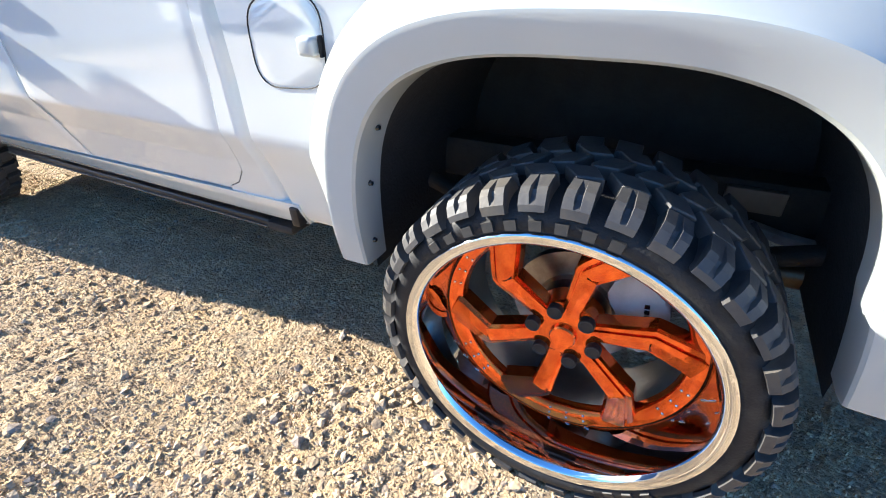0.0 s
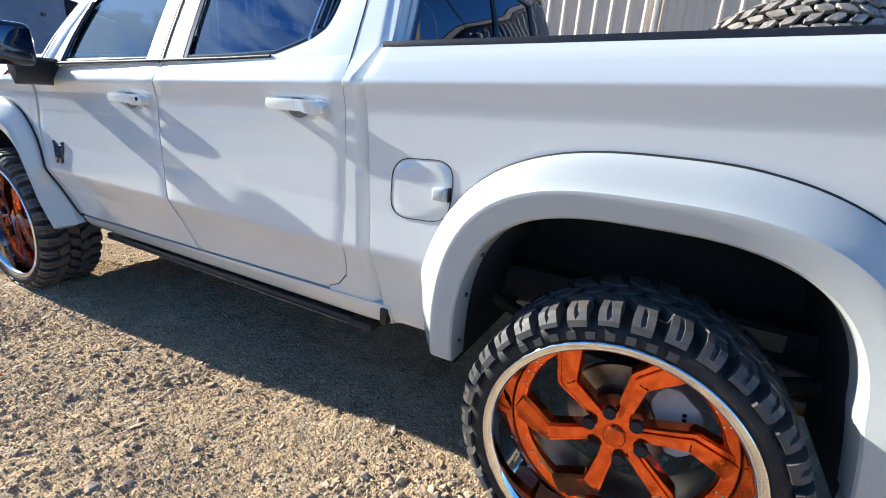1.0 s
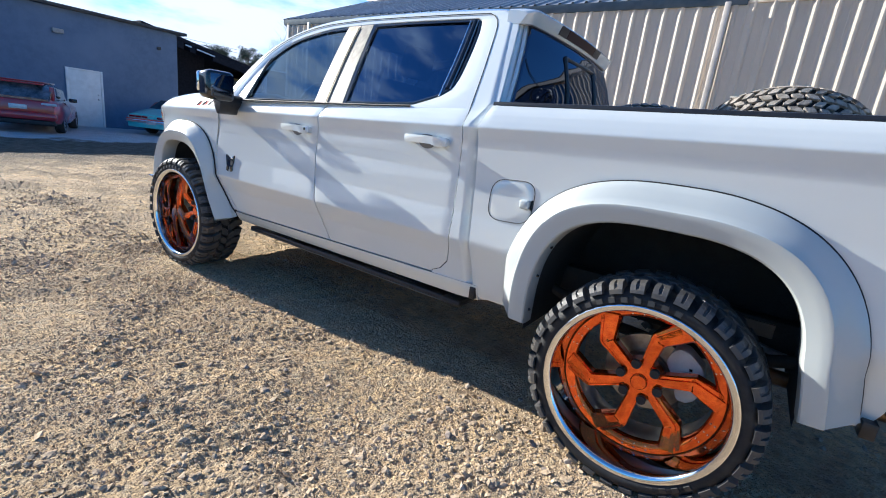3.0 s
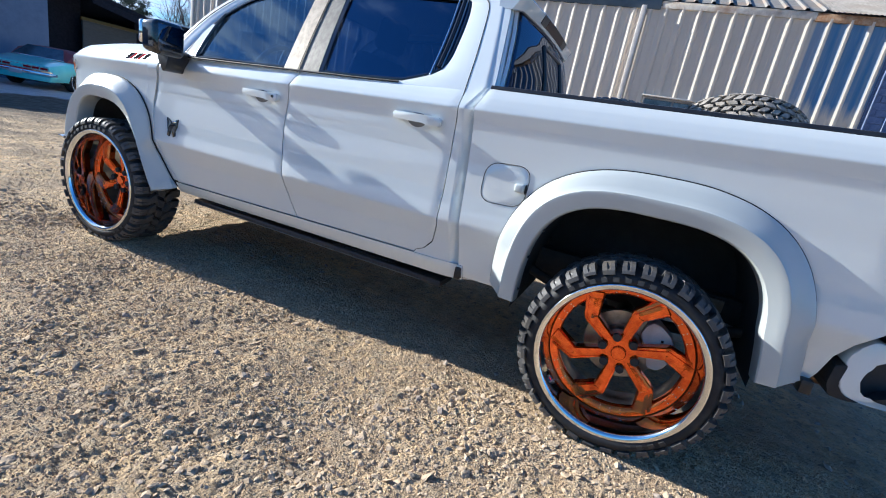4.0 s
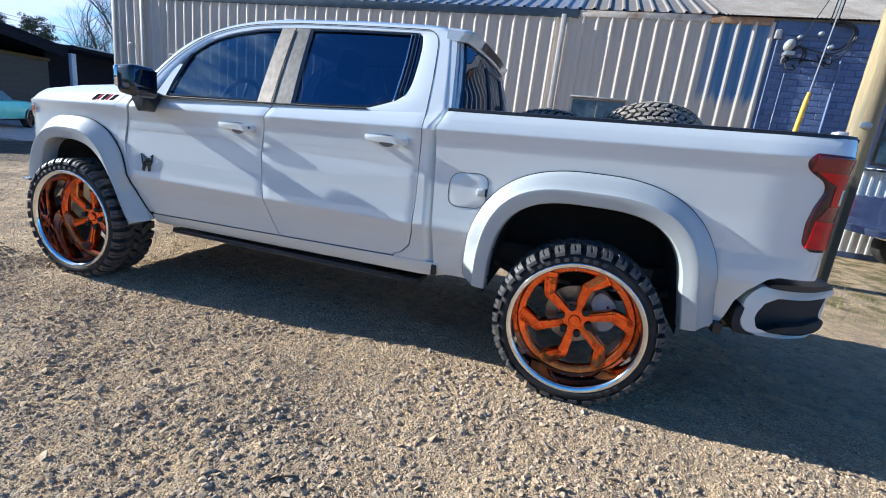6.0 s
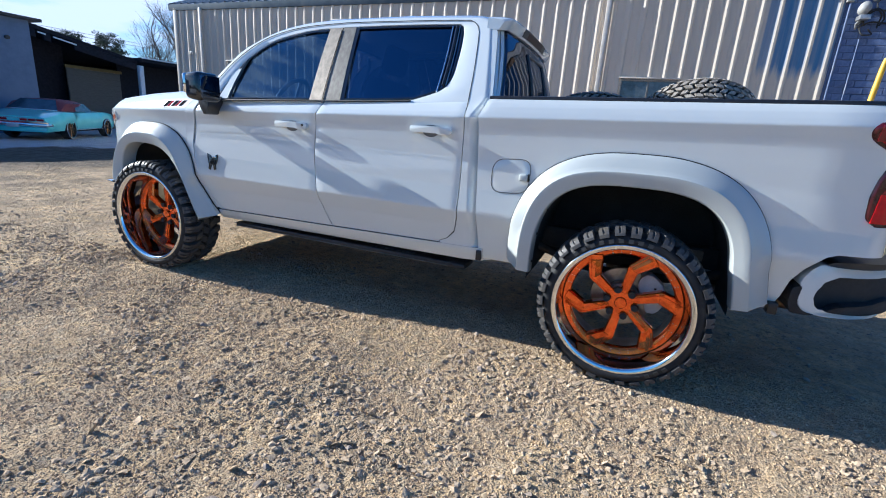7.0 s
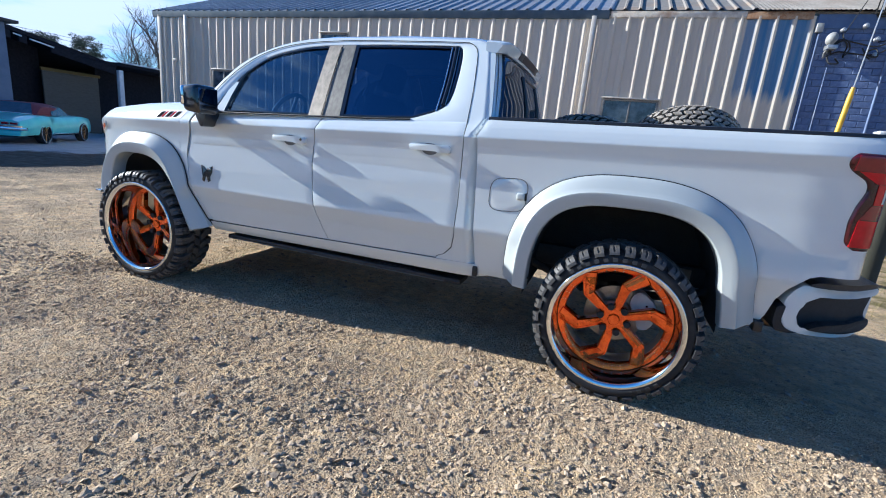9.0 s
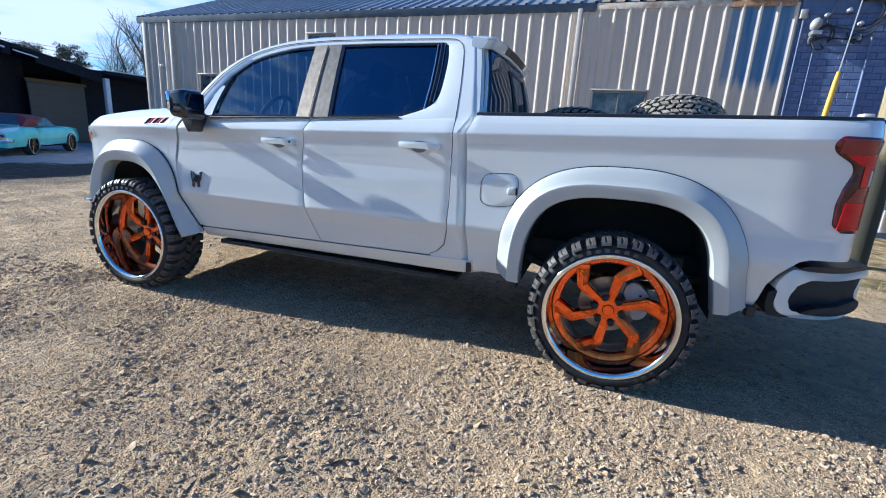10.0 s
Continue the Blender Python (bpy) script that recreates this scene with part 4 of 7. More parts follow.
def handle(x0, x1, zc):
    xm = (x0 + x1) / 2
    yb = float(side_y(xm, zc))
    bm = bmesh.new()
    grip = rounded([(x0, zc + 0.021), (x1 - 0.09, zc + 0.023), (x1, zc + 0.021), (x1, zc - 0.023), (x1 - 0.085, zc - 0.024), (x1 - 0.10, zc - 0.018), (x0, zc - 0.019)], 0.017, 6)
    add_prism(bm, grip, lambda a, b, d: (a, yb - 0.036 + d, b), 0.016, 0.006)
    add_box(bm, x0 + 0.008, x0 + 0.045, yb - 0.027, yb + 0.01, zc - 0.012, zc + 0.014, 0.006)
    add_box(bm, x1 - 0.075, x1 - 0.006, yb - 0.027, yb + 0.01, zc - 0.020, zc + 0.016, 0.006)
    h = part("door_handle", bm, M_PAINT, front_door if x0 < -2 else rear_door, "white pull handle")
    # shallow grey lens on the panel, painted shade in place of a hollow
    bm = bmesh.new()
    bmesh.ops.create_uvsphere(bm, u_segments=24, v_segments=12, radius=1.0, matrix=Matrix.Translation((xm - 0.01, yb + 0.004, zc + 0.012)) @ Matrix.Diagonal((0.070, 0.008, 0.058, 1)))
    part("handle_cup", bm, M_CUP_SHADE, front_door if x0 < -2 else rear_door)
    return h


handle(-2.468, -2.190, 1.312)
handle(-1.392, -1.112, 1.350)
bm = bmesh.new()
bmesh.ops.create_cone(bm, cap_ends=True, segments=16, radius1=0.009, radius2=0.009, depth=0.01, matrix=pose(-2.222, -0.034, 1.316, 90, 0, 0))
part("key_lock", bm, M_GLOSSBLACK, front_door)
bm = bmesh.new()
fo = rounded([(-0.842, 1.012), (-0.612, 1.024), (-0.606, 1.226), (-0.838, 1.212)], 0.075, 8)
add_tube(bm, [(a, float(side_y(a, b)) - 0.0010, b) for a, b in fo], 0.0018, 6, closed=True)
part("fuel_door_gap", bm, M_SEAM, bed_side)
bm = bmesh.new()
fi = rounded([(-0.836, 1.018), (-0.617, 1.030), (-0.612, 1.220), (-0.832, 1.206)], 0.07, 8)
add_prism(bm, fi, lambda a, b, d: (a, float(side_y(a, b)) - 0.0015 + d, b), 0.006, 0.001)
part("fuel_door", bm, M_PAINT, bed_side)
bm = bmesh.new()
add_box(bm, -0.668, -0.620, -0.030, 0.01, 1.098, 1.140, 0.010, 3)
part("fuel_latch", bm, M_FLARE, bed_side, "small white latch knob")
# black strip added for the shadow beside the latch
box("latch_shadow_gap", -0.6195, -0.612, -0.010, 0.01, 1.095, 1.142, M_SEAM, bed_side, bevel=0.003)
# dark emblem on the fender side of the front door
bm = bmesh.new()
em = [(-3.172, 1.040), (-3.140, 1.026), (-3.119, 1.000), (-3.096, 1.026), (-3.064, 1.040), (-3.070, 0.985), (-3.085, 0.955), (-3.080, 0.925), (-3.098, 0.915), (-3.110, 0.960), (-3.127, 0.960), (-3.139, 0.915), (-3.157, 0.925), (-3.150, 0.955), (-3.163, 0.985)]
add_prism(bm, [(a + 0.0, b - 0.0) for a, b in em], lambda a, b, d: (a, float(side_y(-3.1, b)) - 0.010 + d, b), 0.012, 0.002)
emblem = part("door_emblem", bm, M_GLOSSBLACK, front_door, "black metal emblem")
for a, b in ((-3.090, 1.020),):
    box("emblem_inlay", a - 0.016, a + 0.014, -0.026, -0.006, b - 0.005, b + 0.006, M_CHROME, emblem, bevel=0.002, m=Matrix.Translation((0, float(side_y(-3.1, b)) + 0.012, 0)))
# slanted bars of the decal along the upper edge of the fender


def decal(x0, x1, v0, v1, slant, mat, lift):
    u = np.linspace(0, 1, 8)[None, :]
    v = np.linspace(v0, v1, 6)[:, None]
    x = x0 + (x1 - x0) * u + slant * v
    z = fender_top(x) - 0.068 + 0.062 * v
    sheet("decal", np.stack([x, side_y(x, z) - lift, z], -1), mat, fender, edge=0)


M_PALE = surface("pale_decal", (0.55, 0.55, 0.56), (0.48, 0.48, 0.49), 20, 0.3)
decal(-3.655, -3.375, 0.02, 0.98, 0.04, M_PALE, 0.002)
for x0, x1, mat in ((-3.640, -3.600, M_GREYDECAL), (-3.590, -3.572, M_DECAL), (-3.555, -3.515, M_GREYDECAL), (-3.505, -3.487, M_DECAL), (-3.470, -3.430, M_GREYDECAL)):
    decal(x0, x1, 0.15, 0.85, 0.05, mat, 0.004)

# ---- running board and underside
bm = bmesh.new()
add_box(bm, -3.05, -1.12, 0.124, 0.30, 0.452, 0.484, 0.010, 3)
step = part("running_board", bm, M_TRIM, truck, "black side step below the rocker")
box("end_cap", -1.128, -0.998, 0.112, 0.30, 0.445, 0.487, M_PLASTIC, step, "rounded black end cap", bevel=0.018)
box("edge_trim", -3.04, -1.13, 0.117, 0.128, 0.453, 0.4595, M_BRUSH2, step, "thin pale metal edge trim", bevel=0.002)
for x in (-2.75, -2.1, -1.45):
    box("step_bracket", x - 0.03, x + 0.03, 0.2, 0.5, 0.44, 0.54, M_FRAMEM, step, bevel=0.008)
box("step_pad", -2.95, -2.55, 0.160, 0.285, 0.484, 0.490, M_PLASTIC, step, bevel=0.003)
box("step_pad", -1.75, -1.35, 0.160, 0.285, 0.484, 0.490, M_PLASTIC, step, bevel=0.003)
box("cab_floor", -3.25, -0.92, 0.15, 1.85, 0.54, 0.60, M_FRAMEM, truck)
for y in (0.48, 1.42):
    box("frame_rail", -4.4, 1.05, y, y + 0.10, 0.62, 0.76, M_FRAMEM, truck, bevel=0.01)
bm = bmesh.new()
add_tube(bm, [(0, 0.24, 0.47), (0, 0.8, 0.47), (0, 0.88, 0.47), (0, 1.0, 0.47), (0, 1.12, 0.47), (0, 1.2, 0.47), (0, 1.76, 0.47)], [0.05, 0.05, 0.10, 0.14, 0.10, 0.05, 0.05], 14)
part("rear_axle", bm, M_FRAMEM, truck)
tube("front_axle", [(-3.785, 0.24, 0.47), (-3.785, 1.76, 0.47)], 0.05, M_FRAMEM, truck)
tube("exhaust_pipe", [(-2.4, 1.55, 0.50), (-0.9, 1.55, 0.52), (-0.4, 1.3, 0.66), (0.2, 0.75, 0.62), (0.45, 0.46, 0.515), (1.0, 0.45, 0.51)], 0.036, M_EXHAUST, truck, "discoloured exhaust pipe", seg=14)
for s in (-1, 1):
    y = CY + s * 0.62
    pts = [(-0.62, y, 0.66), (-0.3, y, 0.55), (0, y, 0.53), (0.3, y, 0.56), (0.66, y, 0.68)]
    tube("leaf_spring", pts, 0.028, M_FRAMEM, truck)
box("frame_plate", 0.29, 0.43, 0.455, 0.475, 0.68, 0.745, surface("tan_plate", (0.22, 0.18, 0.13), (0.17, 0.14, 0.10), 10, 0.6), truck, bevel=0.004)
bm = bmesh.new()
add_prism(bm, [(0.36, 0.635), (0.44, 0.612), (0.76, 0.578), (0.76, 0.598), (0.45, 0.635), (0.37, 0.655)], lambda a, b, d: (a, 0.44 + d, b), 0.03, 0.004)
part("spring_hanger", bm, surface("bare_bracket", (0.34, 0.33, 0.31), (0.24, 0.21, 0.18), 22, 0.6), truck, "pale worn bracket")
box("fuel_tank", -1.9, -0.95, 0.6, 1.05, 0.42, 0.62, M_FRAMEM, truck, bevel=0.04)
# cabin
bm = bmesh.new()
add_box(bm, -3.3, -2.92, 0.22, 1.78, 1.25, 1.49, 0.05, 3)
part("dashboard", bm, M_CABIN, truck)
bm = bmesh.new()
c = Vector((-2.82, 0.58, 1.49))
ax = Matrix.Translation(c) @ Euler((0, radians(-62), 0)).to_matrix().to_4x4()
add_tube(bm, [ax @ Vector((0.19 * math.cos(t), 0.19 * math.sin(t), 0)) for t in np.linspace(0, 2 * math.pi, 40, endpoint=False)], 0.017, 10, closed=True)
for t in (0.0, 2.4, 3.9):
    add_tube(bm, [ax @ Vector((0, 0, -0.02)), ax @ Vector((0.19 * math.cos(t), 0.19 * math.sin(t), 0))], 0.014, 8)
part("steering_wheel", bm, M_ALLOY, truck, "steering wheel")


def seat(x, y, w):
    bm = bmesh.new()
    add_box(bm, x - 0.25, x + 0.25, y - w / 2, y + w / 2, 0.95, 1.12, 0.05, 3)
    add_box(bm, -0.07, 0.07, y - w / 2, y + w / 2, 0.0, 0.62, 0.05, 3, m=Matrix.Translation((x + 0.24, 0, 1.08)) @ Euler((0, radians(14), 0)).to_matrix().to_4x4())
    add_box(bm, -0.05, 0.05, y - 0.13, y + 0.13, 0.66, 0.86, 0.04, 3, m=Matrix.Translation((x + 0.24, 0, 1.08)) @ Euler((0, radians(14), 0)).to_matrix().to_4x4())
    part("seat", bm, M_SEAT, truck)


seat(-2.25, 0.55, 0.5)
seat(-2.25, 1.45, 0.5)
seat(-1.42, 0.60, 0.62)
seat(-1.42, 1.40, 0.62)
tube("grab_strap", [(-1.93, 0.33, 1.80), (-1.90, 0.30, 1.74), (-1.93, 0.29, 1.66)], 0.012, M_CALIPER, truck)


# ---------------------------------------------------------------- wheels
WZ, TYRE_R = 0.462, 0.464


def wheel_meshes():
    """The meshes of one wheel about its hub's face, outward towards -y."""
    out = []
    # rim: chrome lip, deep dish, barrel
    prof = [(0.3640, -0.128), (0.3707, -0.131), (0.3759, -0.128), (0.3779, -0.120), (0.3722, -0.112)]
    v, f = lathe([(0.3454, -0.112), (0.3495, -0.122), (0.3557, -0.127)] + prof, 96)
    out.append(("rim_lip", mesh_of("rim_lip", v, f[:, ::-1], M_CHROME, True, 60), "polished chrome lip", False))
    v, f = lathe([(0.3454, -0.112), (0.3423, -0.095), (0.3371, -0.045), (0.3288, -0.020)], 96)
    out.append(("rim_dish", mesh_of("rim_dish", v, f[:, ::-1], M_CHROME, True, 60), "mirror-polished dish", False))
    v, f = lathe([(0.3288, -0.016), (0.3273, -0.020), (0.3242, -0.022), (0.3061, -0.017), (0.2906, -0.012), (0.2854, -0.004), (0.2854, 0.02)], 96)
    out.append(("rim_ring", mesh_of("rim_ring", v, f[:, ::-1], M_COPPER, True, 40), "orange ring with rivets", False))
    v, f = lathe([(0.2854, 0.020), (0.2895, 0.03), (0.2947, 0.10), (0.2999, 0.18), (0.3102, 0.20)], 96)
    out.append(("barrel", mesh_of("barrel", v, f[:, ::-1], M_ALLOY, True, 40), "plain alloy barrel", True))
    v, f = lathe([(0.3283, -0.0205), (0.3298, -0.0225), (0.3314, -0.0215)], 96)
    out.append(("ring_groove", mesh_of("ring_groove", v, f[:, ::-1], M_SEAM, True, 60), "", False))
    # tyre carcass
    prof = [(0.368, -0.108), (0.376, -0.122), (0.388, -0.127), (0.405, -0.124), (0.420, -0.114), (0.430, -0.098), (0.436, -0.072), (0.4395, 0.0), (0.4405, 0.045), (0.4395, 0.10), (0.436, 0.165), (0.428, 0.19), (0.41, 0.212), (0.37, 0.215), (0.31, 0.20)]
    v, f = lathe(prof, 120)
    v[:, 1] -= 0.012 * np.clip((-0.30 - v[:, 2]) / 0.12, 0, 1) * (v[:, 1] < -0.05)
    v[:, 2] = np.maximum(v[:, 2], -0.432)
    out.append(("tyre", mesh_of("tyre", v, f[:, ::-1], M_RUBBER, True, 60), "wide mud-terrain tyre", False))
    # tread: lugs on the shoulders, staggered blocks between
    V, F = [], []
    n = 34
    da = 2 * math.pi / n

    def lug(outline, r0, r1, a, flip=False):
        """A chamfered block on an outline of (pitch, y) pairs, from radius r0 to r1."""
        b, k = len(V), len(outline)
        pts = np.array(outline, float)
        if flip:
            pts[:, 0] = 1.0 - pts[:, 0]
            pts = pts[::-1]
        mid = pts.mean(0)
        for rr, shrink in ((r0, 1.08), (r1 - 0.003, 1.04), (r1, 0.95)):
            for tt, yy2 in mid + (pts - mid) * shrink:
                V.append((rr * math.cos(a + tt * da), yy2, rr * math.sin(a + tt * da)))
        for q in range(2):
            F.extend([[b + q * k + e, b + q * k + (e + 1) % k, b + (q + 1) * k + (e + 1) % k, b + (q + 1) * k + e] for e in range(k)])
        F.append([b + 2 * k + e for e in range(k)])

    def shoulder(t0, t1, long):
        """A lug that folds over from the tread onto the sidewall, with a notch in its face."""
        b = len(V)
        rows2 = [(0.4165 + 0.006 * long, -0.1165, 0.98), (0.4195 + 0.006 * long, -0.1310, 0.90), (0.438, -0.1275, 0.92), (0.4555, -0.114, 0.90), (TYRE_R, -0.099, 0.86), (TYRE_R + 0.002, -0.054 + 0.016 * long, 0.80), (0.436, -0.044 + 0.016 * long, 1.0)]
        cols2 = (0.0, 0.36, 0.42, 0.58, 0.64, 1.0)
        for q, (r2, y2, k2) in enumerate(rows2):
            for c2, u2 in enumerate(cols2):
                tm = (t0 + t1) / 2
                t3 = tm + (t0 + (t1 - t0) * u2 - tm) * k2
                dip = 0.007 if c2 in (2, 3) and q in (3, 4) else 0.0
                V.append(((r2 - dip) * math.cos(t3), y2 + (dip if q == 3 else 0), (r2 - dip) * math.sin(t3)))
        nc = len(cols2)
        for q in range(len(rows2) - 1):
            for c2 in range(nc - 1):
                F.append([b + q * nc + c2, b + q * nc + c2 + 1, b + (q + 1) * nc + c2 + 1, b + (q + 1) * nc + c2])
        for c2 in (0, nc - 1):
            F.append([b + q * nc + c2 for q in range(len(rows2))])

    for i in range(n):
        a = i * da
        long = i % 2
        # shoulder lugs fold over onto the sidewall
        shoulder(a, a + 0.70 * da, long)
        lug([(0.50, 0.135 - 0.014 * long), (1.12, 0.139 - 0.014 * long), (1.16, 0.192), (0.54, 0.192)], 0.434, TYRE_R, a)
        lug([(0.52, 0.186), (1.12, 0.186), (1.10, 0.216), (0.55, 0.216)], 0.403, 0.4405, a)
        lug([(0.04, -0.034), (0.60, -0.044), (0.72, -0.030), (0.98, 0.002), (0.88, 0.012), (0.32, 0.014)], 0.437, TYRE_R + 0.003, a)
        lug([(-0.16, 0.024), (0.40, 0.018), (0.46, 0.030), (0.20, 0.068), (0.10, 0.076), (-0.46, 0.074)], 0.437, TYRE_R + 0.003, a)
        lug([(0.10, 0.088), (0.64, 0.082), (0.76, 0.092), (1.00, 0.120), (0.90, 0.130), (0.36, 0.132)], 0.437, TYRE_R + 0.003, a)
    V = [(a, b - 0.010 * max(0.0, 1 - (c + 0.464) / 0.08) * (b < 0), max(c, -0.434 + 0.004 * min(1.0, abs(a) / 0.1))) if c < -0.40 else (a, b, c) for a, b, c in V]
    out.append(("tread", mesh_of("tread", V, F, M_TREAD, False), "chunky staggered tread lugs", False))
    return out


def spoke_mesh():
    """One bent spoke: a blade from the hub to a sharp elbow, then turned clockwise to the ring, with a step along its trailing edge."""
    run = np.r_[np.linspace(0.035, 0.196, 9), np.linspace(0.202, 0.212, 3)]
    cen = [(a, 0.004) for a in run] + [(0.214 + 0.088 * q, 0.003 - 0.084 * q) for q in np.linspace(0.05, 1.0, 9)]
    cen = np.array(cen)
    k = len(cen)
    wid = np.interp(np.arange(k), [0, 3, 11, 13, k - 1], [0.026, 0.026, 0.034, 0.036, 0.046])
    d = np.gradient(cen, axis=0)
    d /= np.linalg.norm(d, axis=1)[:, None]
    nrm = np.stack([-d[:, 1], d[:, 0]], -1)
    r = np.linalg.norm(cen, axis=1)
    yf = np.interp(r, [0.03, 0.08, 0.208, 0.30], [-0.016, -0.022, -0.040, -0.024])
    cols = []
    for q, dy in ((-1.0, 0.055), (-1.0, 0.013), (-0.80, 0.001), (0.0, -0.002), (0.44, 0.0), (0.47, 0.009), (0.56, 0.009), (0.60, 0.004), (0.90, 0.006), (1.0, 0.016), (1.0, 0.055)):
        p = cen + nrm * (wid * q)[:, None]
        cols.append(np.stack([p[:, 0], yf + dy, p[:, 1]], -1))
    return mesh_of("spoke", np.stack(cols).reshape(-1, 3), grid_faces(len(cols), k), M_COPPER, True, 9)


def letter_mesh():
    """One raised bar that stands for a letter on the sidewall."""
    V = [(r * math.cos(t), y, r * math.sin(t)) for r, y in ((0.3845, -0.125), (0.4075, -0.121), (0.4060, -0.1300), (0.3860, -0.1335)) for t in (0.0, -0.062)]
    return mesh_of("letter_bar", V, [(0, 1, 7, 6), (6, 7, 5, 4), (4, 5, 3, 2), (0, 6, 4, 2), (1, 3, 5, 7)], M_LETTER, False)


WHEEL = wheel_meshes()
LETTER = letter_mesh()
SPOKE = spoke_mesh()
v, f = lathe([(0.0, -0.036), (0.030, -0.036), (0.034, -0.032), (0.036, -0.022), (0.060, -0.022), (0.082, -0.016), (0.090, -0.004), (0.092, 0.06)], 48)
HUB = mesh_of("hub", v, f[:, ::-1], M_COPPER, True, 30)
v, f = lathe([(0.0, -0.0235), (0.012, -0.0235), (0.0150, -0.026), (0.0165, -0.0245), (0.0165, -0.006)], 16)
LUG = mesh_of("lug_nut", v, f[:, ::-1], M_PLASTIC, True, 30)
v, f = lathe([(0.0, -0.0035), (0.003, -0.003), (0.0045, -0.001), (0.005, 0.002)], 8)
RIVET = mesh_of("rivet", v, f[:, ::-1], M_CHROME, True, 40)
v, f = lathe([(0.06, 0.085), (0.10, 0.085), (0.105, 0.10), (0.175, 0.10), (0.175, 0.125), (0.06, 0.125)], 64)
DISC = mesh_of("brake_disc", v, f[:, ::-1], M_STEEL, True, 30)
bm = bmesh.new()
add_prism(bm, rounded([(0.085, 0.075), (0.115, 0.145), (0.165, 0.150), (0.235, 0.075), (0.235, -0.02), (0.19, -0.085), (0.135, -0.085), (0.125, -0.02), (0.11, 0.04)], 0.02, 4), lambda a, b, d: (a, 0.062 + d, b), 0.085, 0.008)
CALIPER = bm_mesh("brake_caliper", bm, M_CALIPER)
bm = bmesh.new()
for k in range(5):
    add_box(bm, 0.178, 0.190, 0.0585, 0.064, 0.062 - k * 0.017, 0.073 - k * 0.017)
CALTEXT = bm_mesh("caliper_lettering", bm, M_GLOSSBLACK, False)


def place_wheel(x, y, rz, turn, deep):
    """One wheel on the truck with its tyre, rim, spokes, hub, nuts and brake."""
    m = pose(x, y, WZ, 0, 0, rz) @ Matrix.Translation((0, deep, 0))
    rise = Matrix.Translation((0, -deep, 0))
    v, f = lathe([(0.3454, -0.112), (0.342, -0.095), (0.337, -0.045), (0.331, -0.020 + 0.6 * deep), (0.3288, -0.020 + deep)], 96)
    dish = mesh_of("rim_dish", v, f[:, ::-1], M_DISH, True, 60)
    main = link("wheel", WHEEL[3][1], truck, "deep-dish orange and chrome wheel with a mud-terrain tyre", m)
    inner = Matrix.Identity(4)

    def sub(name, me, label="", local=None):
        o = new(name, me)
        o.parent = main
        if local is not None:
            o.matrix_basis = local
        if label:
            o["label"] = label

    for name, me, label, own in WHEEL:
        if name in ("rim_lip", "tyre", "tread"):
            sub(name, me, label, rise)
        elif name == "rim_dish":
            sub(name, dish, label, rise)
        elif not own:
            sub(name, me, label)
    for half in (0, 180):
        for k in range(9):
            sub("letter_bar", LETTER, "", rise @ Matrix.Rotation(-radians(half + 136 - 7.2 * k), 4, "Y"))
    sub("hub", HUB, "orange hub")
    for k in range(6):
        rot = Matrix.Rotation(-radians(turn + 60 * k), 4, "Y")
        sub("spoke", SPOKE, "", rot)
        a = radians(turn + 60 * k + 30)
        sub("lug_nut", LUG, "", Matrix.Translation((0.080 * math.cos(a), -0.012, 0.080 * math.sin(a))) @ Matrix.Diagonal((1.2, 1.0, 1.2, 1)))
        for j in range(6):
            b = radians(turn + 60 * k - 50 + (j % 3) * 9.0)
            rr = 0.3145 if j < 3 else 0.2985
            sub("rivet", RIVET, "", Matrix.Translation((rr * math.cos(b), -0.0185 if j < 3 else -0.0142, rr * math.sin(b))))
    sub("brake_disc", DISC)
    cm = Matrix.Rotation(radians(-8), 4, "Y")
    sub("brake_caliper", CALIPER, "white brake caliper", cm)
    sub("caliper_lettering", CALTEXT, "", cm)
    return main


place_wheel(0.0, 0.0, 0.0, 19.0, 0.045)
place_wheel(-3.785, 0.010, 1.5, 22.0, 0.075)
place_wheel(0.0, 2 * CY, 180.0, 40.0, 0.045)
place_wheel(-3.785, 2 * CY, 180.0, 5.0, 0.075)

# ---------------------------------------------------------------- ground
def value_noise(x, y, scale, seed):
    r = np.random.RandomState(seed)
    T = r.rand(256, 256)
    u, v = x * scale, y * scale
    i, j = np.floor(u).astype(int), np.floor(v).astype(int)
    f, g = u - i, v - j
    f, g = f * f * (3 - 2 * f), g * g * (3 - 2 * g)
    i, j, i1, j1 = i % 256, j % 256, (i + 1) % 256, (j + 1) % 256
    return (T[i, j] * (1 - f) + T[i1, j] * f) * (1 - g) + (T[i, j1] * (1 - f) + T[i1, j1] * f) * g


LOT_Z = -0.05


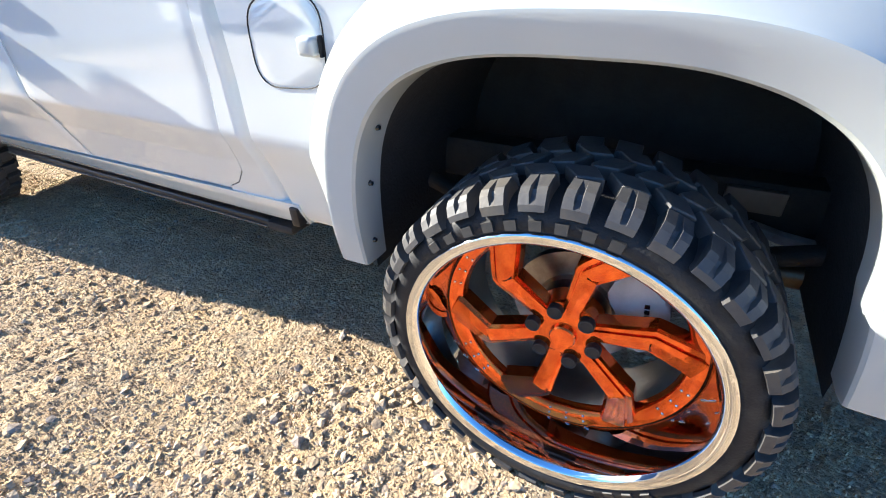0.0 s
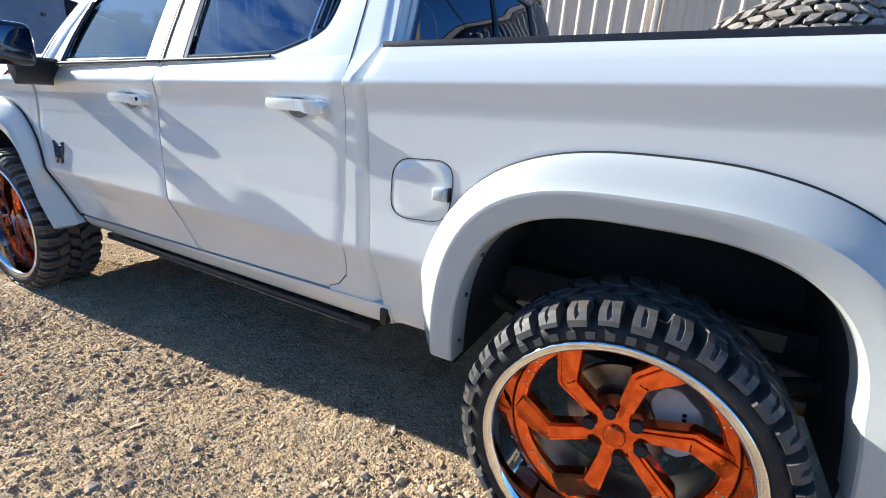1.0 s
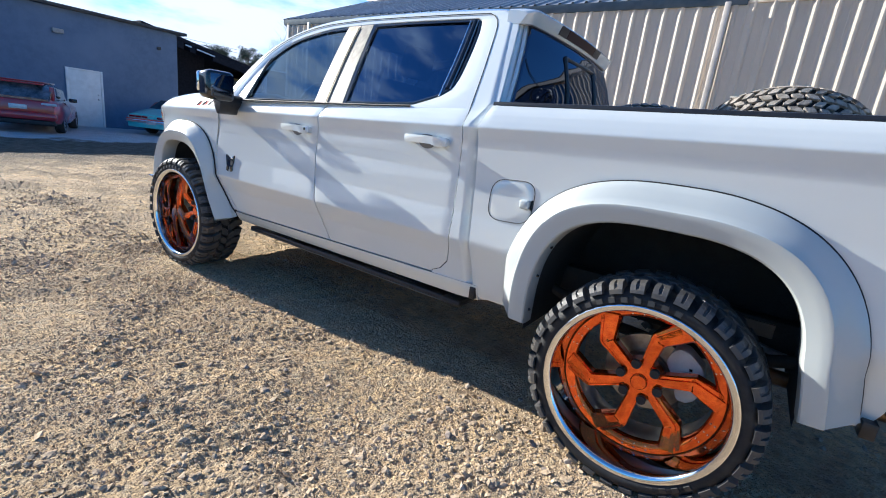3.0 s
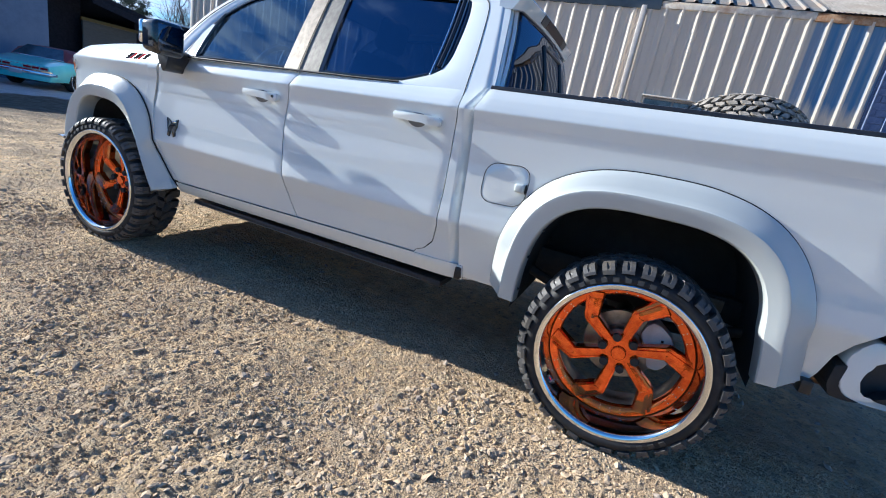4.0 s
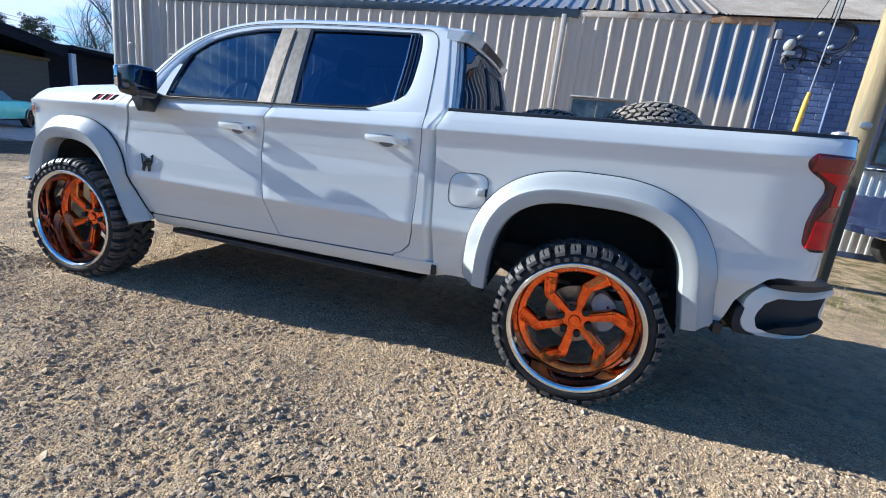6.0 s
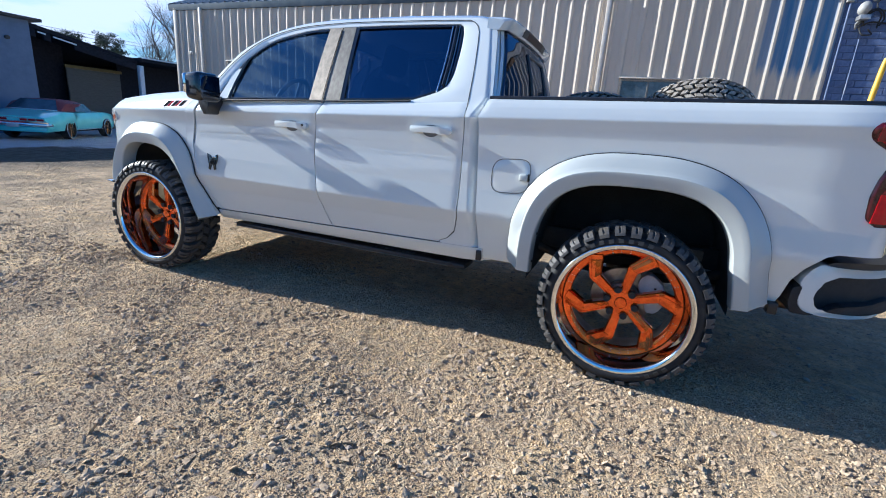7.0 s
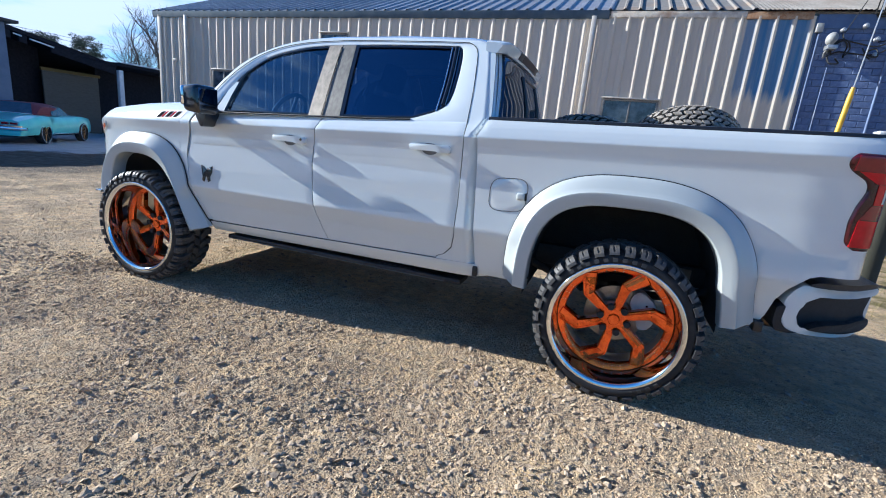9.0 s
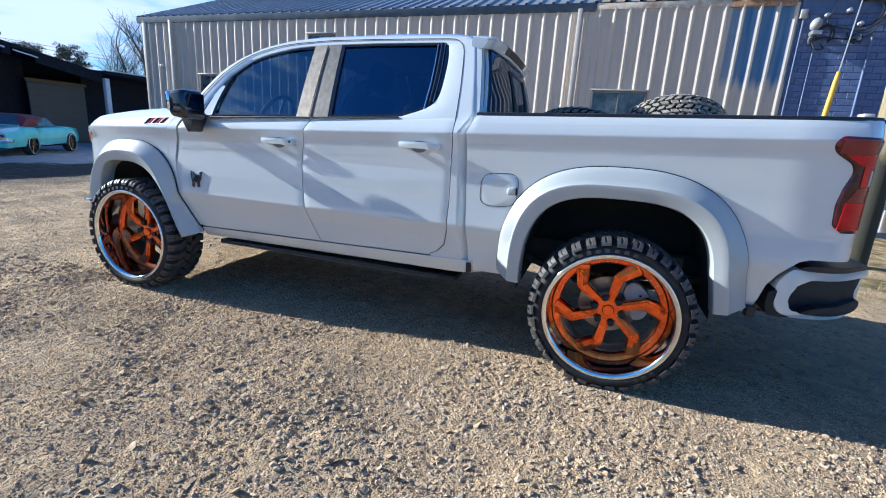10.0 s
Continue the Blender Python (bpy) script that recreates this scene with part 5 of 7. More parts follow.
def ground_z(x, y):
    x, y = np.broadcast_arrays(np.asarray(x, float), np.asarray(y, float))
    near = np.clip((14.0 + x) / 2.0, 0, 1) * np.clip((20 - x) / 4, 0, 1) * np.clip((8.2 - y) / 0.6, 0, 1) * np.clip((y + 12) / 3, 0, 1)
    h = 0.030 * (value_noise(x, y, 1.1, 1) - 0.5) + 0.020 * (value_noise(x, y, 3.7, 2) - 0.5) + 0.010 * (value_noise(x, y, 9.0, 3) - 0.5)
    u, v, u2, v2 = 0.82 * x + 0.57 * y, 0.82 * y - 0.57 * x, 0.36 * x + 0.93 * y, 0.36 * y - 0.93 * x
    rough = np.clip((0.55 * value_noise(u, v, 1.5, 14) + 0.45 * value_noise(u2, v2, 4.6, 15) - 0.40) / 0.26, 0.30, 0.85)
    lump = 0.012 * np.abs(value_noise(u, v, 22.0, 4) - 0.5) + 0.013 * (value_noise(u2, v2, 33.0, 5) - 0.5) ** 2 * 4 + 0.008 * value_noise(u, v, 52.0, 6) ** 2
    h = h + 1.10 * rough * lump
    ramp = np.clip((-11.5 - x) / 3.0, 0, 1)
    flat = 1.0 - 0.75 * (np.exp(-((x) ** 2 + (y - 0.1) ** 2) / 0.15) + np.exp(-((x + 3.785) ** 2 + (y - 0.1) ** 2) / 0.15))
    rut = 0.032 * np.exp(-((x - 0.02) ** 2 / 0.12 + (y - 0.04) ** 2 / 0.10)) + 0.036 * np.exp(-((x + 3.77) ** 2 / 0.12 + (y - 0.04) ** 2 / 0.10))
    return h * near * flat + rut + LOT_Z * ramp * ramp * (3 - 2 * ramp) - 0.004


gx = np.unique(np.r_[np.linspace(-600, -60, 20), np.linspace(-60, -14, 40), np.linspace(-14, -7.2, 70), np.linspace(-7.2, -4.6, 110), np.linspace(-4.6, 1.8, 600), np.linspace(1.8, 3.0, 40), np.linspace(3.0, 20, 40), np.linspace(20, 600, 20)])
gy = np.unique(np.r_[np.linspace(-600, -30, 20), np.linspace(-30, -3.4, 26), np.linspace(-3.4, -2.35, 20), np.linspace(-2.35, 0.35, 260), np.linspace(0.35, 2.4, 80), np.linspace(2.4, 12, 50), np.linspace(12, 60, 24), np.linspace(60, 600, 20)])
X, Y = np.meshgrid(gx, gy, indexing="ij")
P = np.stack([X, Y, ground_z(X, Y)], -1)

M_GROUND = bpy.data.materials.new("gravel_ground")
n, l, p = node_set(M_GROUND)
geo = n.new("ShaderNodeNewGeometry")


def n_noise(scale, detail=6.0, rough=0.6):
    t = n.new("ShaderNodeTexNoise")
    t.inputs["Scale"].default_value, t.inputs["Detail"].default_value, t.inputs["Roughness"].default_value = scale, detail, rough
    l.new(geo.outputs["Position"], t.inputs["Vector"])
    return t.outputs["Fac"]


def n_range(src, a, b, c=0.0, d=1.0):
    t = n.new("ShaderNodeMapRange")
    for k, v in (("From Min", a), ("From Max", b), ("To Min", c), ("To Max", d)):
        t.inputs[k].default_value = v
    l.new(src, t.inputs["Value"])
    return t.outputs["Result"]


def n_mix(fac, a, b):
    t = n.new("ShaderNodeMix")
    t.data_type = "RGBA"
    for k, v in (("A", a), ("B", b)):
        if isinstance(v, tuple):
            t.inputs[k].default_value = (*v, 1)
        else:
            l.new(v, t.inputs[k])
    l.new(fac, t.inputs["Factor"])
    return t.outputs["Result"]


def n_math(op, a, b):
    t = n.new("ShaderNodeMath")
    t.operation = op
    for k, v in enumerate((a, b)):
        if isinstance(v, (int, float)):
            t.inputs[k].default_value = v
        else:
            l.new(v, t.inputs[k])
    return t.outputs["Value"]


vor = n.new("ShaderNodeTexVoronoi")
vor.inputs["Scale"].default_value = 85.0
l.new(geo.outputs["Position"], vor.inputs["Vector"])
vor2 = n.new("ShaderNodeTexVoronoi")
vor2.inputs["Scale"].default_value = 34.0
l.new(geo.outputs["Position"], vor2.inputs["Vector"])
dirt = n_mix(n_range(n_noise(1.1), 0.38, 0.62), (0.81, 0.585, 0.32), (0.72, 0.53, 0.33))
dirt = n_mix(n_range(n_noise(9.0), 0.42, 0.66), dirt, (0.46, 0.335, 0.21))
grit = n_mix(n_range(vor.outputs["Color"], 0.2, 0.9), (0.42, 0.34, 0.24), (0.70, 0.58, 0.41))
dirt = n_mix(n_range(n_noise(2.6, 7.0), 0.48, 0.64, 0.0, 0.55), dirt, (0.36, 0.27, 0.185))
# fine dark flecks put some of the shade between crumbs into the colour
dirt = n_mix(n_range(n_noise(38.0, 4.0), 0.54, 0.64, 0.0, 0.5), dirt, (0.28, 0.21, 0.145))
col = n_mix(n_range(n_noise(14.0), 0.46, 0.62, 0.05, 0.70), dirt, grit)
col = n_mix(n_range(vor2.outputs["Color"], 0.84, 0.90, 0.0, 0.6), col, (0.24, 0.20, 0.16))
concrete = n_mix(n_range(n_noise(2.2), 0.4, 0.62), (0.72, 0.72, 0.72), (0.62, 0.62, 0.62))
soil = n_mix(n_range(n_noise(5.0), 0.42, 0.60), (0.16, 0.13, 0.095), (0.24, 0.20, 0.15))
sepx = n.new("ShaderNodeSeparateXYZ")
l.new(geo.outputs["Position"], sepx.inputs["Vector"])
wob = n_math("ADD", sepx.outputs["X"], n_range(n_noise(0.6), 0.3, 0.7, -0.8, 0.8))
far_soil = n_math("MULTIPLY", n_range(wob, -4.5, -8.0, 0.0, 0.65), n_range(n_noise(1.4, 6.0), 0.44, 0.60))
col = n_mix(far_soil, col, soil)
col = n_mix(n_range(wob, -10.0, -11.5), col, soil)
col = n_mix(n_range(wob, -15.9, -16.3), col, concrete)
grassy = n_math("MULTIPLY", n_range(sepx.outputs["Y"], 2.4, 3.6), n_range(n_noise(3.0), 0.42, 0.62))
grassy = n_math("MULTIPLY", grassy, n_range(sepx.outputs["X"], 0.0, 2.0))
col = n_mix(grassy, col, (0.20, 0.17, 0.075))
l.new(col, p.inputs["Base Color"])
p.inputs["Roughness"].default_value = 0.95
p.inputs["Specular IOR Level"].default_value = 0.15
hgt = n_math("ADD", n_math("MULTIPLY", vor.outputs["Distance"], -0.9), n_math("MULTIPLY", vor2.outputs["Distance"], -0.8))
hgt = n_math("ADD", hgt, n_math("MULTIPLY", n_noise(70.0, 8.0, 0.75), 1.3))
bmp = n.new("ShaderNodeBump")
bmp.inputs["Strength"].default_value, bmp.inputs["Distance"].default_value = 1.0, 0.030
l.new(hgt, bmp.inputs["Height"])
l.new(bmp.outputs["Normal"], p.inputs["Normal"])
tagged(link("ground", mesh_of("ground", P.reshape(-1, 3), grid_faces(len(gx), len(gy)), M_GROUND, True)), "tan packed gravel lot with concrete beyond", "ground", kind="structure")

# loose stones
M_STONE = surface("loose_stone", (0.58, 0.45, 0.305), (0.38, 0.295, 0.205), 60, 0.95, bump=0.3, bscale=200, island=True, spec=0.0)
M_STONE2 = surface("grey_stone", (0.38, 0.315, 0.255), (0.23, 0.19, 0.155), 60, 0.9, bump=0.3, bscale=200, island=True, spec=0.0)
bm = bmesh.new()
bmesh.ops.create_icosphere(bm, subdivisions=1, radius=1.0)
STONE_V = np.array([v.co[:] for v in bm.verts])
STONE_F = np.array([[v.index for v in f.verts] for f in bm.faces])
OCT_V = np.array([(1, 0, -0.6), (0, 1, -0.6), (-1, 0, -0.6), (0, -1, -0.6), (0.2, 0.1, 1)], float)
OCT_F = np.array([(0, 1, 4), (1, 2, 4), (2, 3, 4), (3, 0, 4)])
bm.free()


def stones(name, count, area, size, mat, label, seed, fade=1.0, clump=0.0, fine=False, thick=1.0, loose=0.25, ragged=0.20, tilt=0.3):
    ICO_V, ICO_F = (OCT_V, OCT_F) if fine else (STONE_V, STONE_F)
    r = np.random.RandomState(seed)
    x0, x1, y0, y1 = area
    k = int(count * 2.2)
    x, y = x0 + (x1 - x0) * r.rand(k), y0 + (y1 - y0) * r.rand(k) ** fade
    keep = value_noise(x, y, 1.6, seed + 9) * 0.6 + value_noise(x, y, 5.0, seed + 5) * 0.4 + loose * r.randn(k) > clump
    keep &= ~((np.abs(x) < 0.12) & (y > -0.14) & (y < 0.24)) & ~((np.abs(x + 3.785) < 0.12) & (y > -0.16) & (y < 0.24))
    x, y = x[keep][:count], y[keep][:count]
    k = len(x)
    s = size[0] * (size[1] / size[0]) ** (r.rand(k) ** 2.4)
    V = ICO_V[None] * (1 + ragged * r.randn(k, len(ICO_V), 1)).clip(0.5, 1.6)
    V = V * (s[:, None, None] * np.stack([0.8 + 0.5 * r.rand(k), 0.7 + 0.5 * r.rand(k), (0.30 + 0.28 * r.rand(k)) * thick], -1)[:, None])
    a = r.rand(k) * 6.283
    c, sn = np.cos(a)[:, None], np.sin(a)[:, None]
    tl = r.randn(k, 1) * tilt
    V[..., 2] += V[..., 0] * tl
    V = np.stack([V[..., 0] * c - V[..., 1] * sn, V[..., 0] * sn + V[..., 1] * c, V[..., 2]], -1)
    V += np.stack([x, y, ground_z(x, y) + 0.05 * s], -1)[:, None]
    F = (ICO_F[None] + (np.arange(k) * len(ICO_V))[:, None, None]).reshape(-1, 3)
    me = bpy.data.meshes.new(name)
    me.from_pydata(V.reshape(-1, 3).tolist(), [], F.tolist())
    me.materials.append(mat)
    return tagged(link(name, me), label, "gravel", kind="stuff")


stones("loose_gravel", 8000, (-6.5, 2.6, -2.6, 1.6), (0.004, 0.012), M_STONE, "scattered tan gravel on packed dirt", 11, clump=0.52, loose=0.18, ragged=0.28, thick=1.25)
M_GRIT = surface("crumbled_soil", (0.74, 0.56, 0.345), (0.22, 0.165, 0.11), 75, 0.95, spread=0.10, island=True, spec=0.0)
stones("fine_grit", 150000, (-4.6, 1.8, -2.5, 0.5), (0.003, 0.009), M_GRIT, "fine tan grit on packed dirt", 47, fine=True, clump=0.33, thick=1.7, tilt=0.5)
stones("grey_stones", 1700, (-8.0, 2.6, -2.6, 1.8), (0.007, 0.024), M_STONE2, "scattered grey stones on packed dirt", 23, clump=0.66, loose=0.12, ragged=0.30, tilt=0.4, thick=1.4)
stones("far_gravel", 14000, (-12.0, -4.4, -4.0, 6.0), (0.007, 0.026), M_STONE, "scattered gravel further across the lot", 31, clump=0.45, fine=True)

M_CLOD = surface("soil_clod", (0.54, 0.42, 0.285), (0.33, 0.255, 0.175), 40, 0.95, bump=0.4, bscale=120, island=True, spec=0.0)
stones("soil_clods", 20000, (-8.5, 1.6, -2.9, 0.1), (0.005, 0.021), M_CLOD, "flat grey-brown stones and clods of packed soil", 61, clump=0.56, thick=1.0, loose=0.12, ragged=0.34, tilt=0.45)

# dry grass beyond the tailgate
M_STRAW = surface("dry_grass", (0.36, 0.28, 0.10), (0.22, 0.21, 0.06), 30, 0.8, island=True)
r = np.random.RandomState(5)
V, F = [], []
for _ in range(2600):
    gxx, gyy = 1.9 + 5.2 * r.rand(), 2.6 + 3.6 * r.rand() ** 1.3
    if value_noise(np.array([gxx]), np.array([gyy]), 1.5, 77)[0] < 0.46:
        continue
    z0 = float(ground_z(gxx, gyy))
    a, hgt2 = r.rand() * 6.28, 0.03 + 0.07 * r.rand()
    dx, dy = math.cos(a), math.sin(a)
    b = len(V)
    V += [(gxx - 0.003 * dy, gyy + 0.003 * dx, z0 - 0.004), (gxx + 0.003 * dy, gyy - 0.003 * dx, z0 - 0.004), (gxx + hgt2 * 0.6 * dx, gyy + hgt2 * 0.6 * dy, z0 + hgt2)]
    F.append((b, b + 1, b + 2))
tagged(link("dry_grass", mesh_of("dry_grass", V, F, M_STRAW, False)), "tufts of dry winter grass", "grass", kind="stuff")

# ---------------------------------------------------------------- tan metal building
WY, EAVE, BX0, BX1 = 8.5, 4.36, -14.10, 3.06
M_TAN = bpy.data.materials.new("tan_wall_metal")
n, l, p = node_set(M_TAN)
geo = n.new("ShaderNodeNewGeometry")
sepx = n.new("ShaderNodeSeparateXYZ")
l.new(geo.outputs["Position"], sepx.inputs["Vector"])
mp = n.new("ShaderNodeMapping")
mp.inputs["Scale"].default_value = (6.0, 1.0, 0.35)
l.new(geo.outputs["Position"], mp.inputs["Vector"])
streak = n.new("ShaderNodeTexNoise")
streak.inputs["Scale"].default_value, streak.inputs["Detail"].default_value = 2.4, 7.0
l.new(mp.outputs["Vector"], streak.inputs["Vector"])
col = n_mix(n_range(n_noise(0.5), 0.35, 0.65), (0.605, 0.54, 0.45), (0.54, 0.48, 0.40))
col = n_mix(n_range(streak.outputs["Fac"], 0.50, 0.72, 0.0, 0.6), col, (0.56, 0.50, 0.42))
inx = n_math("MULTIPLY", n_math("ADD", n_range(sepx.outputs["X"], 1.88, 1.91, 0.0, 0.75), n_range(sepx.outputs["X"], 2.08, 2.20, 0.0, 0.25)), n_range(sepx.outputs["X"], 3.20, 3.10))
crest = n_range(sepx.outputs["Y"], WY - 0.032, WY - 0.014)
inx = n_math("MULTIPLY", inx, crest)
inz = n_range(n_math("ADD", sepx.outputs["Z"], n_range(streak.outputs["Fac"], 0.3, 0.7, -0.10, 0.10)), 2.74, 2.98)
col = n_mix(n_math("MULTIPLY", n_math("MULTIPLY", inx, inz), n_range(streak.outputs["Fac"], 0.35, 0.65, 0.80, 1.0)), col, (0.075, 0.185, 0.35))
l.new(col, p.inputs["Base Color"])
p.inputs["Roughness"].default_value = 0.6
p.inputs["Specular IOR Level"].default_value = 0.25
bmp = n.new("ShaderNodeBump")
bmp.inputs["Strength"].default_value, bmp.inputs["Distance"].default_value = 0.12, 0.02
l.new(n_noise(2.5, 3.0), bmp.inputs["Height"])
l.new(bmp.outputs["Normal"], p.inputs["Normal"])
M_FASCIA = surface("blue_grey_trim", (0.10, 0.13, 0.16), (0.08, 0.105, 0.13), 5, 0.85, spec=0.1, big=(0.13, 0.155, 0.175), bigscale=2)
M_RUSTTRIM = surface("rusty_trim", (0.64, 0.59, 0.51), (0.50, 0.45, 0.38), 9, 0.7, big=(0.26, 0.13, 0.06), bigscale=2.6, biglevel=0.56, bump=0.2, bscale=60)
M_RUST = surface("rust", (0.26, 0.13, 0.06), (0.40, 0.28, 0.18), 12, 0.8, bump=0.3, bscale=60)
M_DOWN = surface("downspout_paint", (0.62, 0.57, 0.50), (0.52, 0.47, 0.40), 8, 0.5)
M_ROOFM = surface("roof_metal", (0.44, 0.44, 0.45), (0.34, 0.34, 0.35), 4, 0.42, metal=0.5, piece=True, big=(0.36, 0.32, 0.27), bigscale=1.2, biglevel=0.54)
M_ROOFR = surface("weathered_roof_metal", (0.27, 0.25, 0.225), (0.20, 0.185, 0.165), 5, 0.8, metal=0.1, piece=True, big=(0.30, 0.22, 0.15), bigscale=1.5, biglevel=0.56)
# pale blotches in the pane colour stand in for reflections
M_DARKPANE = surface("dark_window_pane", (0.020, 0.026, 0.036), (0.13, 0.155, 0.185), 3.5, 0.08, coat=0.5, spread=0.16)
M_WINFRAME = surface("window_frame_tan", (0.20, 0.19, 0.17), (0.15, 0.14, 0.13), 10, 0.5)

NP = 19
PW = (BX1 - BX0) / NP


def wall_panel_mesh(z0, z1, name):
    xs, ys = [], []
    for k in range(3):
        b = k * PW / 3
        for dx, dy in ((0.0, 0.0), (0.095, 0.0), (0.100, -0.004), (0.125, -0.004), (0.130, 0.0), (0.148, 0.0), (0.226, -0.037), (0.258, -0.036), (0.288, 0.0)):
            xs.append(b + dx)
            ys.append(dy)
    xs.append(PW)
    ys.append(0.0)
    zs = [z0, (z0 + z1) / 2, z1]
    V = [(x, y, z) for z in zs for x, y in zip(xs, ys)]
    return mesh_of(name, V, grid_faces(3, len(xs)), M_TAN, False)


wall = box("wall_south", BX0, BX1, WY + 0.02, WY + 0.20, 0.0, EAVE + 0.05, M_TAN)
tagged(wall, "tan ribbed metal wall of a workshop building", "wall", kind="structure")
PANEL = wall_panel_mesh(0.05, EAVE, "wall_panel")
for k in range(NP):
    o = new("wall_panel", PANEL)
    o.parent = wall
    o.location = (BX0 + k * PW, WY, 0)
bm = bmesh.new()
add_box(bm, BX0 - 0.04, BX0 + 0.10, WY - 0.045, WY + 0.10, 0.0, EAVE, 0.006)
link("corner_trim", bm_mesh("corner_trim", bm, M_TAN), wall)
for x in (-12.95, -1.045):
    bm = bmesh.new()
    add_box(bm, x - 0.05, x + 0.05, WY - 0.10, WY - 0.033, 0.1, EAVE - 0.02, 0.012)
    add_box(bm, x - 0.055, x + 0.055, WY - 0.125, WY - 0.03, 2.2, 2.24, 0.004)
    tagged(link("downspout", bm_mesh("downspout", bm, M_DOWN)), "tan rectangular downspout on the ribbed wall", "downspout", "downspouts")
west = box("wall_west", BX0 - 0.02, BX0 + 0.16, WY + 0.2, 16.4, 0.0, EAVE + 0.05, M_TAN)
tagged(west, "tan metal end wall of the workshop", "wall", kind="structure")


def small_window(x0, x1, z0, z1):
    t = thing("window", ((x0 + x1) / 2, WY, z0), "small dark sliding window with a pale frame in the metal wall", "window", "workshop windows", "structure")
    bm = bmesh.new()
    for a, b, c, d in ((x0, x1, z1 - 0.05, z1), (x0, x1, z0, z0 + 0.04), (x0, x0 + 0.04, z0 + 0.04, z1 - 0.05), (x1 - 0.04, x1, z0 + 0.04, z1 - 0.05), ((x0 + x1) / 2 - 0.02, (x0 + x1) / 2 + 0.02, z0 + 0.04, z1 - 0.05)):
        add_box(bm, a, b, WY - 0.07, WY - 0.01, c, d, 0.005)
    part("window_frame", bm, M_WINFRAME, t)
    box("window_head", x0 - 0.04, x1 + 0.04, WY - 0.10, WY - 0.03, z1, z1 + 0.03, M_DOWN, t, bevel=0.005)
    for a, b in ((x0 + 0.04, (x0 + x1) / 2 - 0.02), ((x0 + x1) / 2 + 0.02, x1 - 0.04)):
        box("pane", a, b, WY - 0.045, WY - 0.035, z0 + 0.04, z1 - 0.05, M_DARKPANE, t)


small_window(-11.93, -11.05, 2.22, 2.83)
small_window(-8.10, -7.28, 3.40, 3.91)
small_window(-0.585, 0.56, 2.05, 2.66)
box("gable_vent", -13.52, -13.40, WY - 0.06, WY - 0.02, 3.02, 3.10, M_DOWN, wall, bevel=0.01)

# roof in ribbed panels
RIDGE_Y, RIDGE_Z, EY, EZ = 12.4, 6.10, 8.455, 4.46
ROOF_X1 = 9.5
roof = tagged(link("roof_deck", mesh_of("roof_deck", [(BX0 - 0.2, EY, EZ - 0.03), (ROOF_X1, EY, EZ - 0.03), (ROOF_X1, RIDGE_Y, RIDGE_Z - 0.03), (BX0 - 0.2, RIDGE_Y, RIDGE_Z - 0.03), (ROOF_X1, 2 * RIDGE_Y - EY, EZ - 0.03), (BX0 - 0.2, 2 * RIDGE_Y - EY, EZ - 0.03)], [(0, 1, 2, 3), (3, 2, 4, 5)], M_ROOFM, False)), "low-pitched ribbed metal roof", "roof", kind="structure")


def roof_panel_mesh(mat, name, pw=0.908):
    V = []
    prof = []
    for k in range(3):
        b = k * pw / 3
        prof += [(b, 0), (b + 0.20, 0), (b + 0.222, 0.038), (b + 0.262, 0.038), (b + 0.284, 0)]
    prof.append((pw, 0))
    for yy2, zz2 in ((EY, EZ), (RIDGE_Y, RIDGE_Z)):
        V += [(a, yy2, zz2 + h) for a, h in prof]
    return mesh_of(name, V, [f[::-1] for f in grid_faces(2, len(prof))], mat, False)


def corrugated_mesh(mat, name, pw=0.908):
    k = np.arange(0, 49)
    a, h = k * pw / 48, 0.010 + 0.009 * np.sin(k * np.pi / 2)
    V = [(x, yy2, zz2 + q) for yy2, zz2 in ((EY - 0.06, EZ - 0.02), (RIDGE_Y, RIDGE_Z)) for x, q in zip(a, h)]
    return mesh_of(name, V, [f[::-1] for f in grid_faces(2, len(k))], mat, False)


RP3 = corrugated_mesh(surface("old_corrugated_roof", (0.27, 0.25, 0.225), (0.20, 0.185, 0.165), 3, 0.95, spec=0.05, piece=True, big=(0.20, 0.165, 0.135), bigscale=1.1, biglevel=0.52), "old_roof_panel")
RP, RP2 = roof_panel_mesh(M_ROOFM, "roof_panel"), roof_panel_mesh(M_ROOFR, "weathered_roof_panel")
for k in range(26):
    x = BX0 - 0.2 + k * 0.908
    o = new("roof_panel", RP if x < -0.9 else (RP2 if x < 1.6 else RP3))
    o.parent = roof
    o.location = (x, 0, 0.0)
box("eave_trim", BX0 - 0.22, -0.74, EY, EY + 0.06, EZ - 0.17, EZ + 0.005, M_FASCIA, roof, "blue-grey eave trim", bevel=0.01)
box("eave_trim", -0.72, 1.86, EY + 0.010, EY + 0.06, EZ - 0.14, EZ - 0.01, M_RUSTTRIM, roof, "weathered tan eave trim", bevel=0.006)
box("eave_trim", 1.86, 2.98, EY + 0.010, EY + 0.06, EZ - 0.16, EZ - 0.02, M_RUST, roof, "rusted eave trim", bevel=0.006)
box("ridge_cap", BX0 - 0.2, ROOF_X1, RIDGE_Y - 0.12, RIDGE_Y + 0.12, RIDGE_Z, RIDGE_Z + 0.04, M_ROOFM, roof, bevel=0.01)
box("soffit", BX0 - 0.2, ROOF_X1, EY + 0.05, WY + 0.02, EZ - 0.10, EZ - 0.06, M_FASCIA, roof)
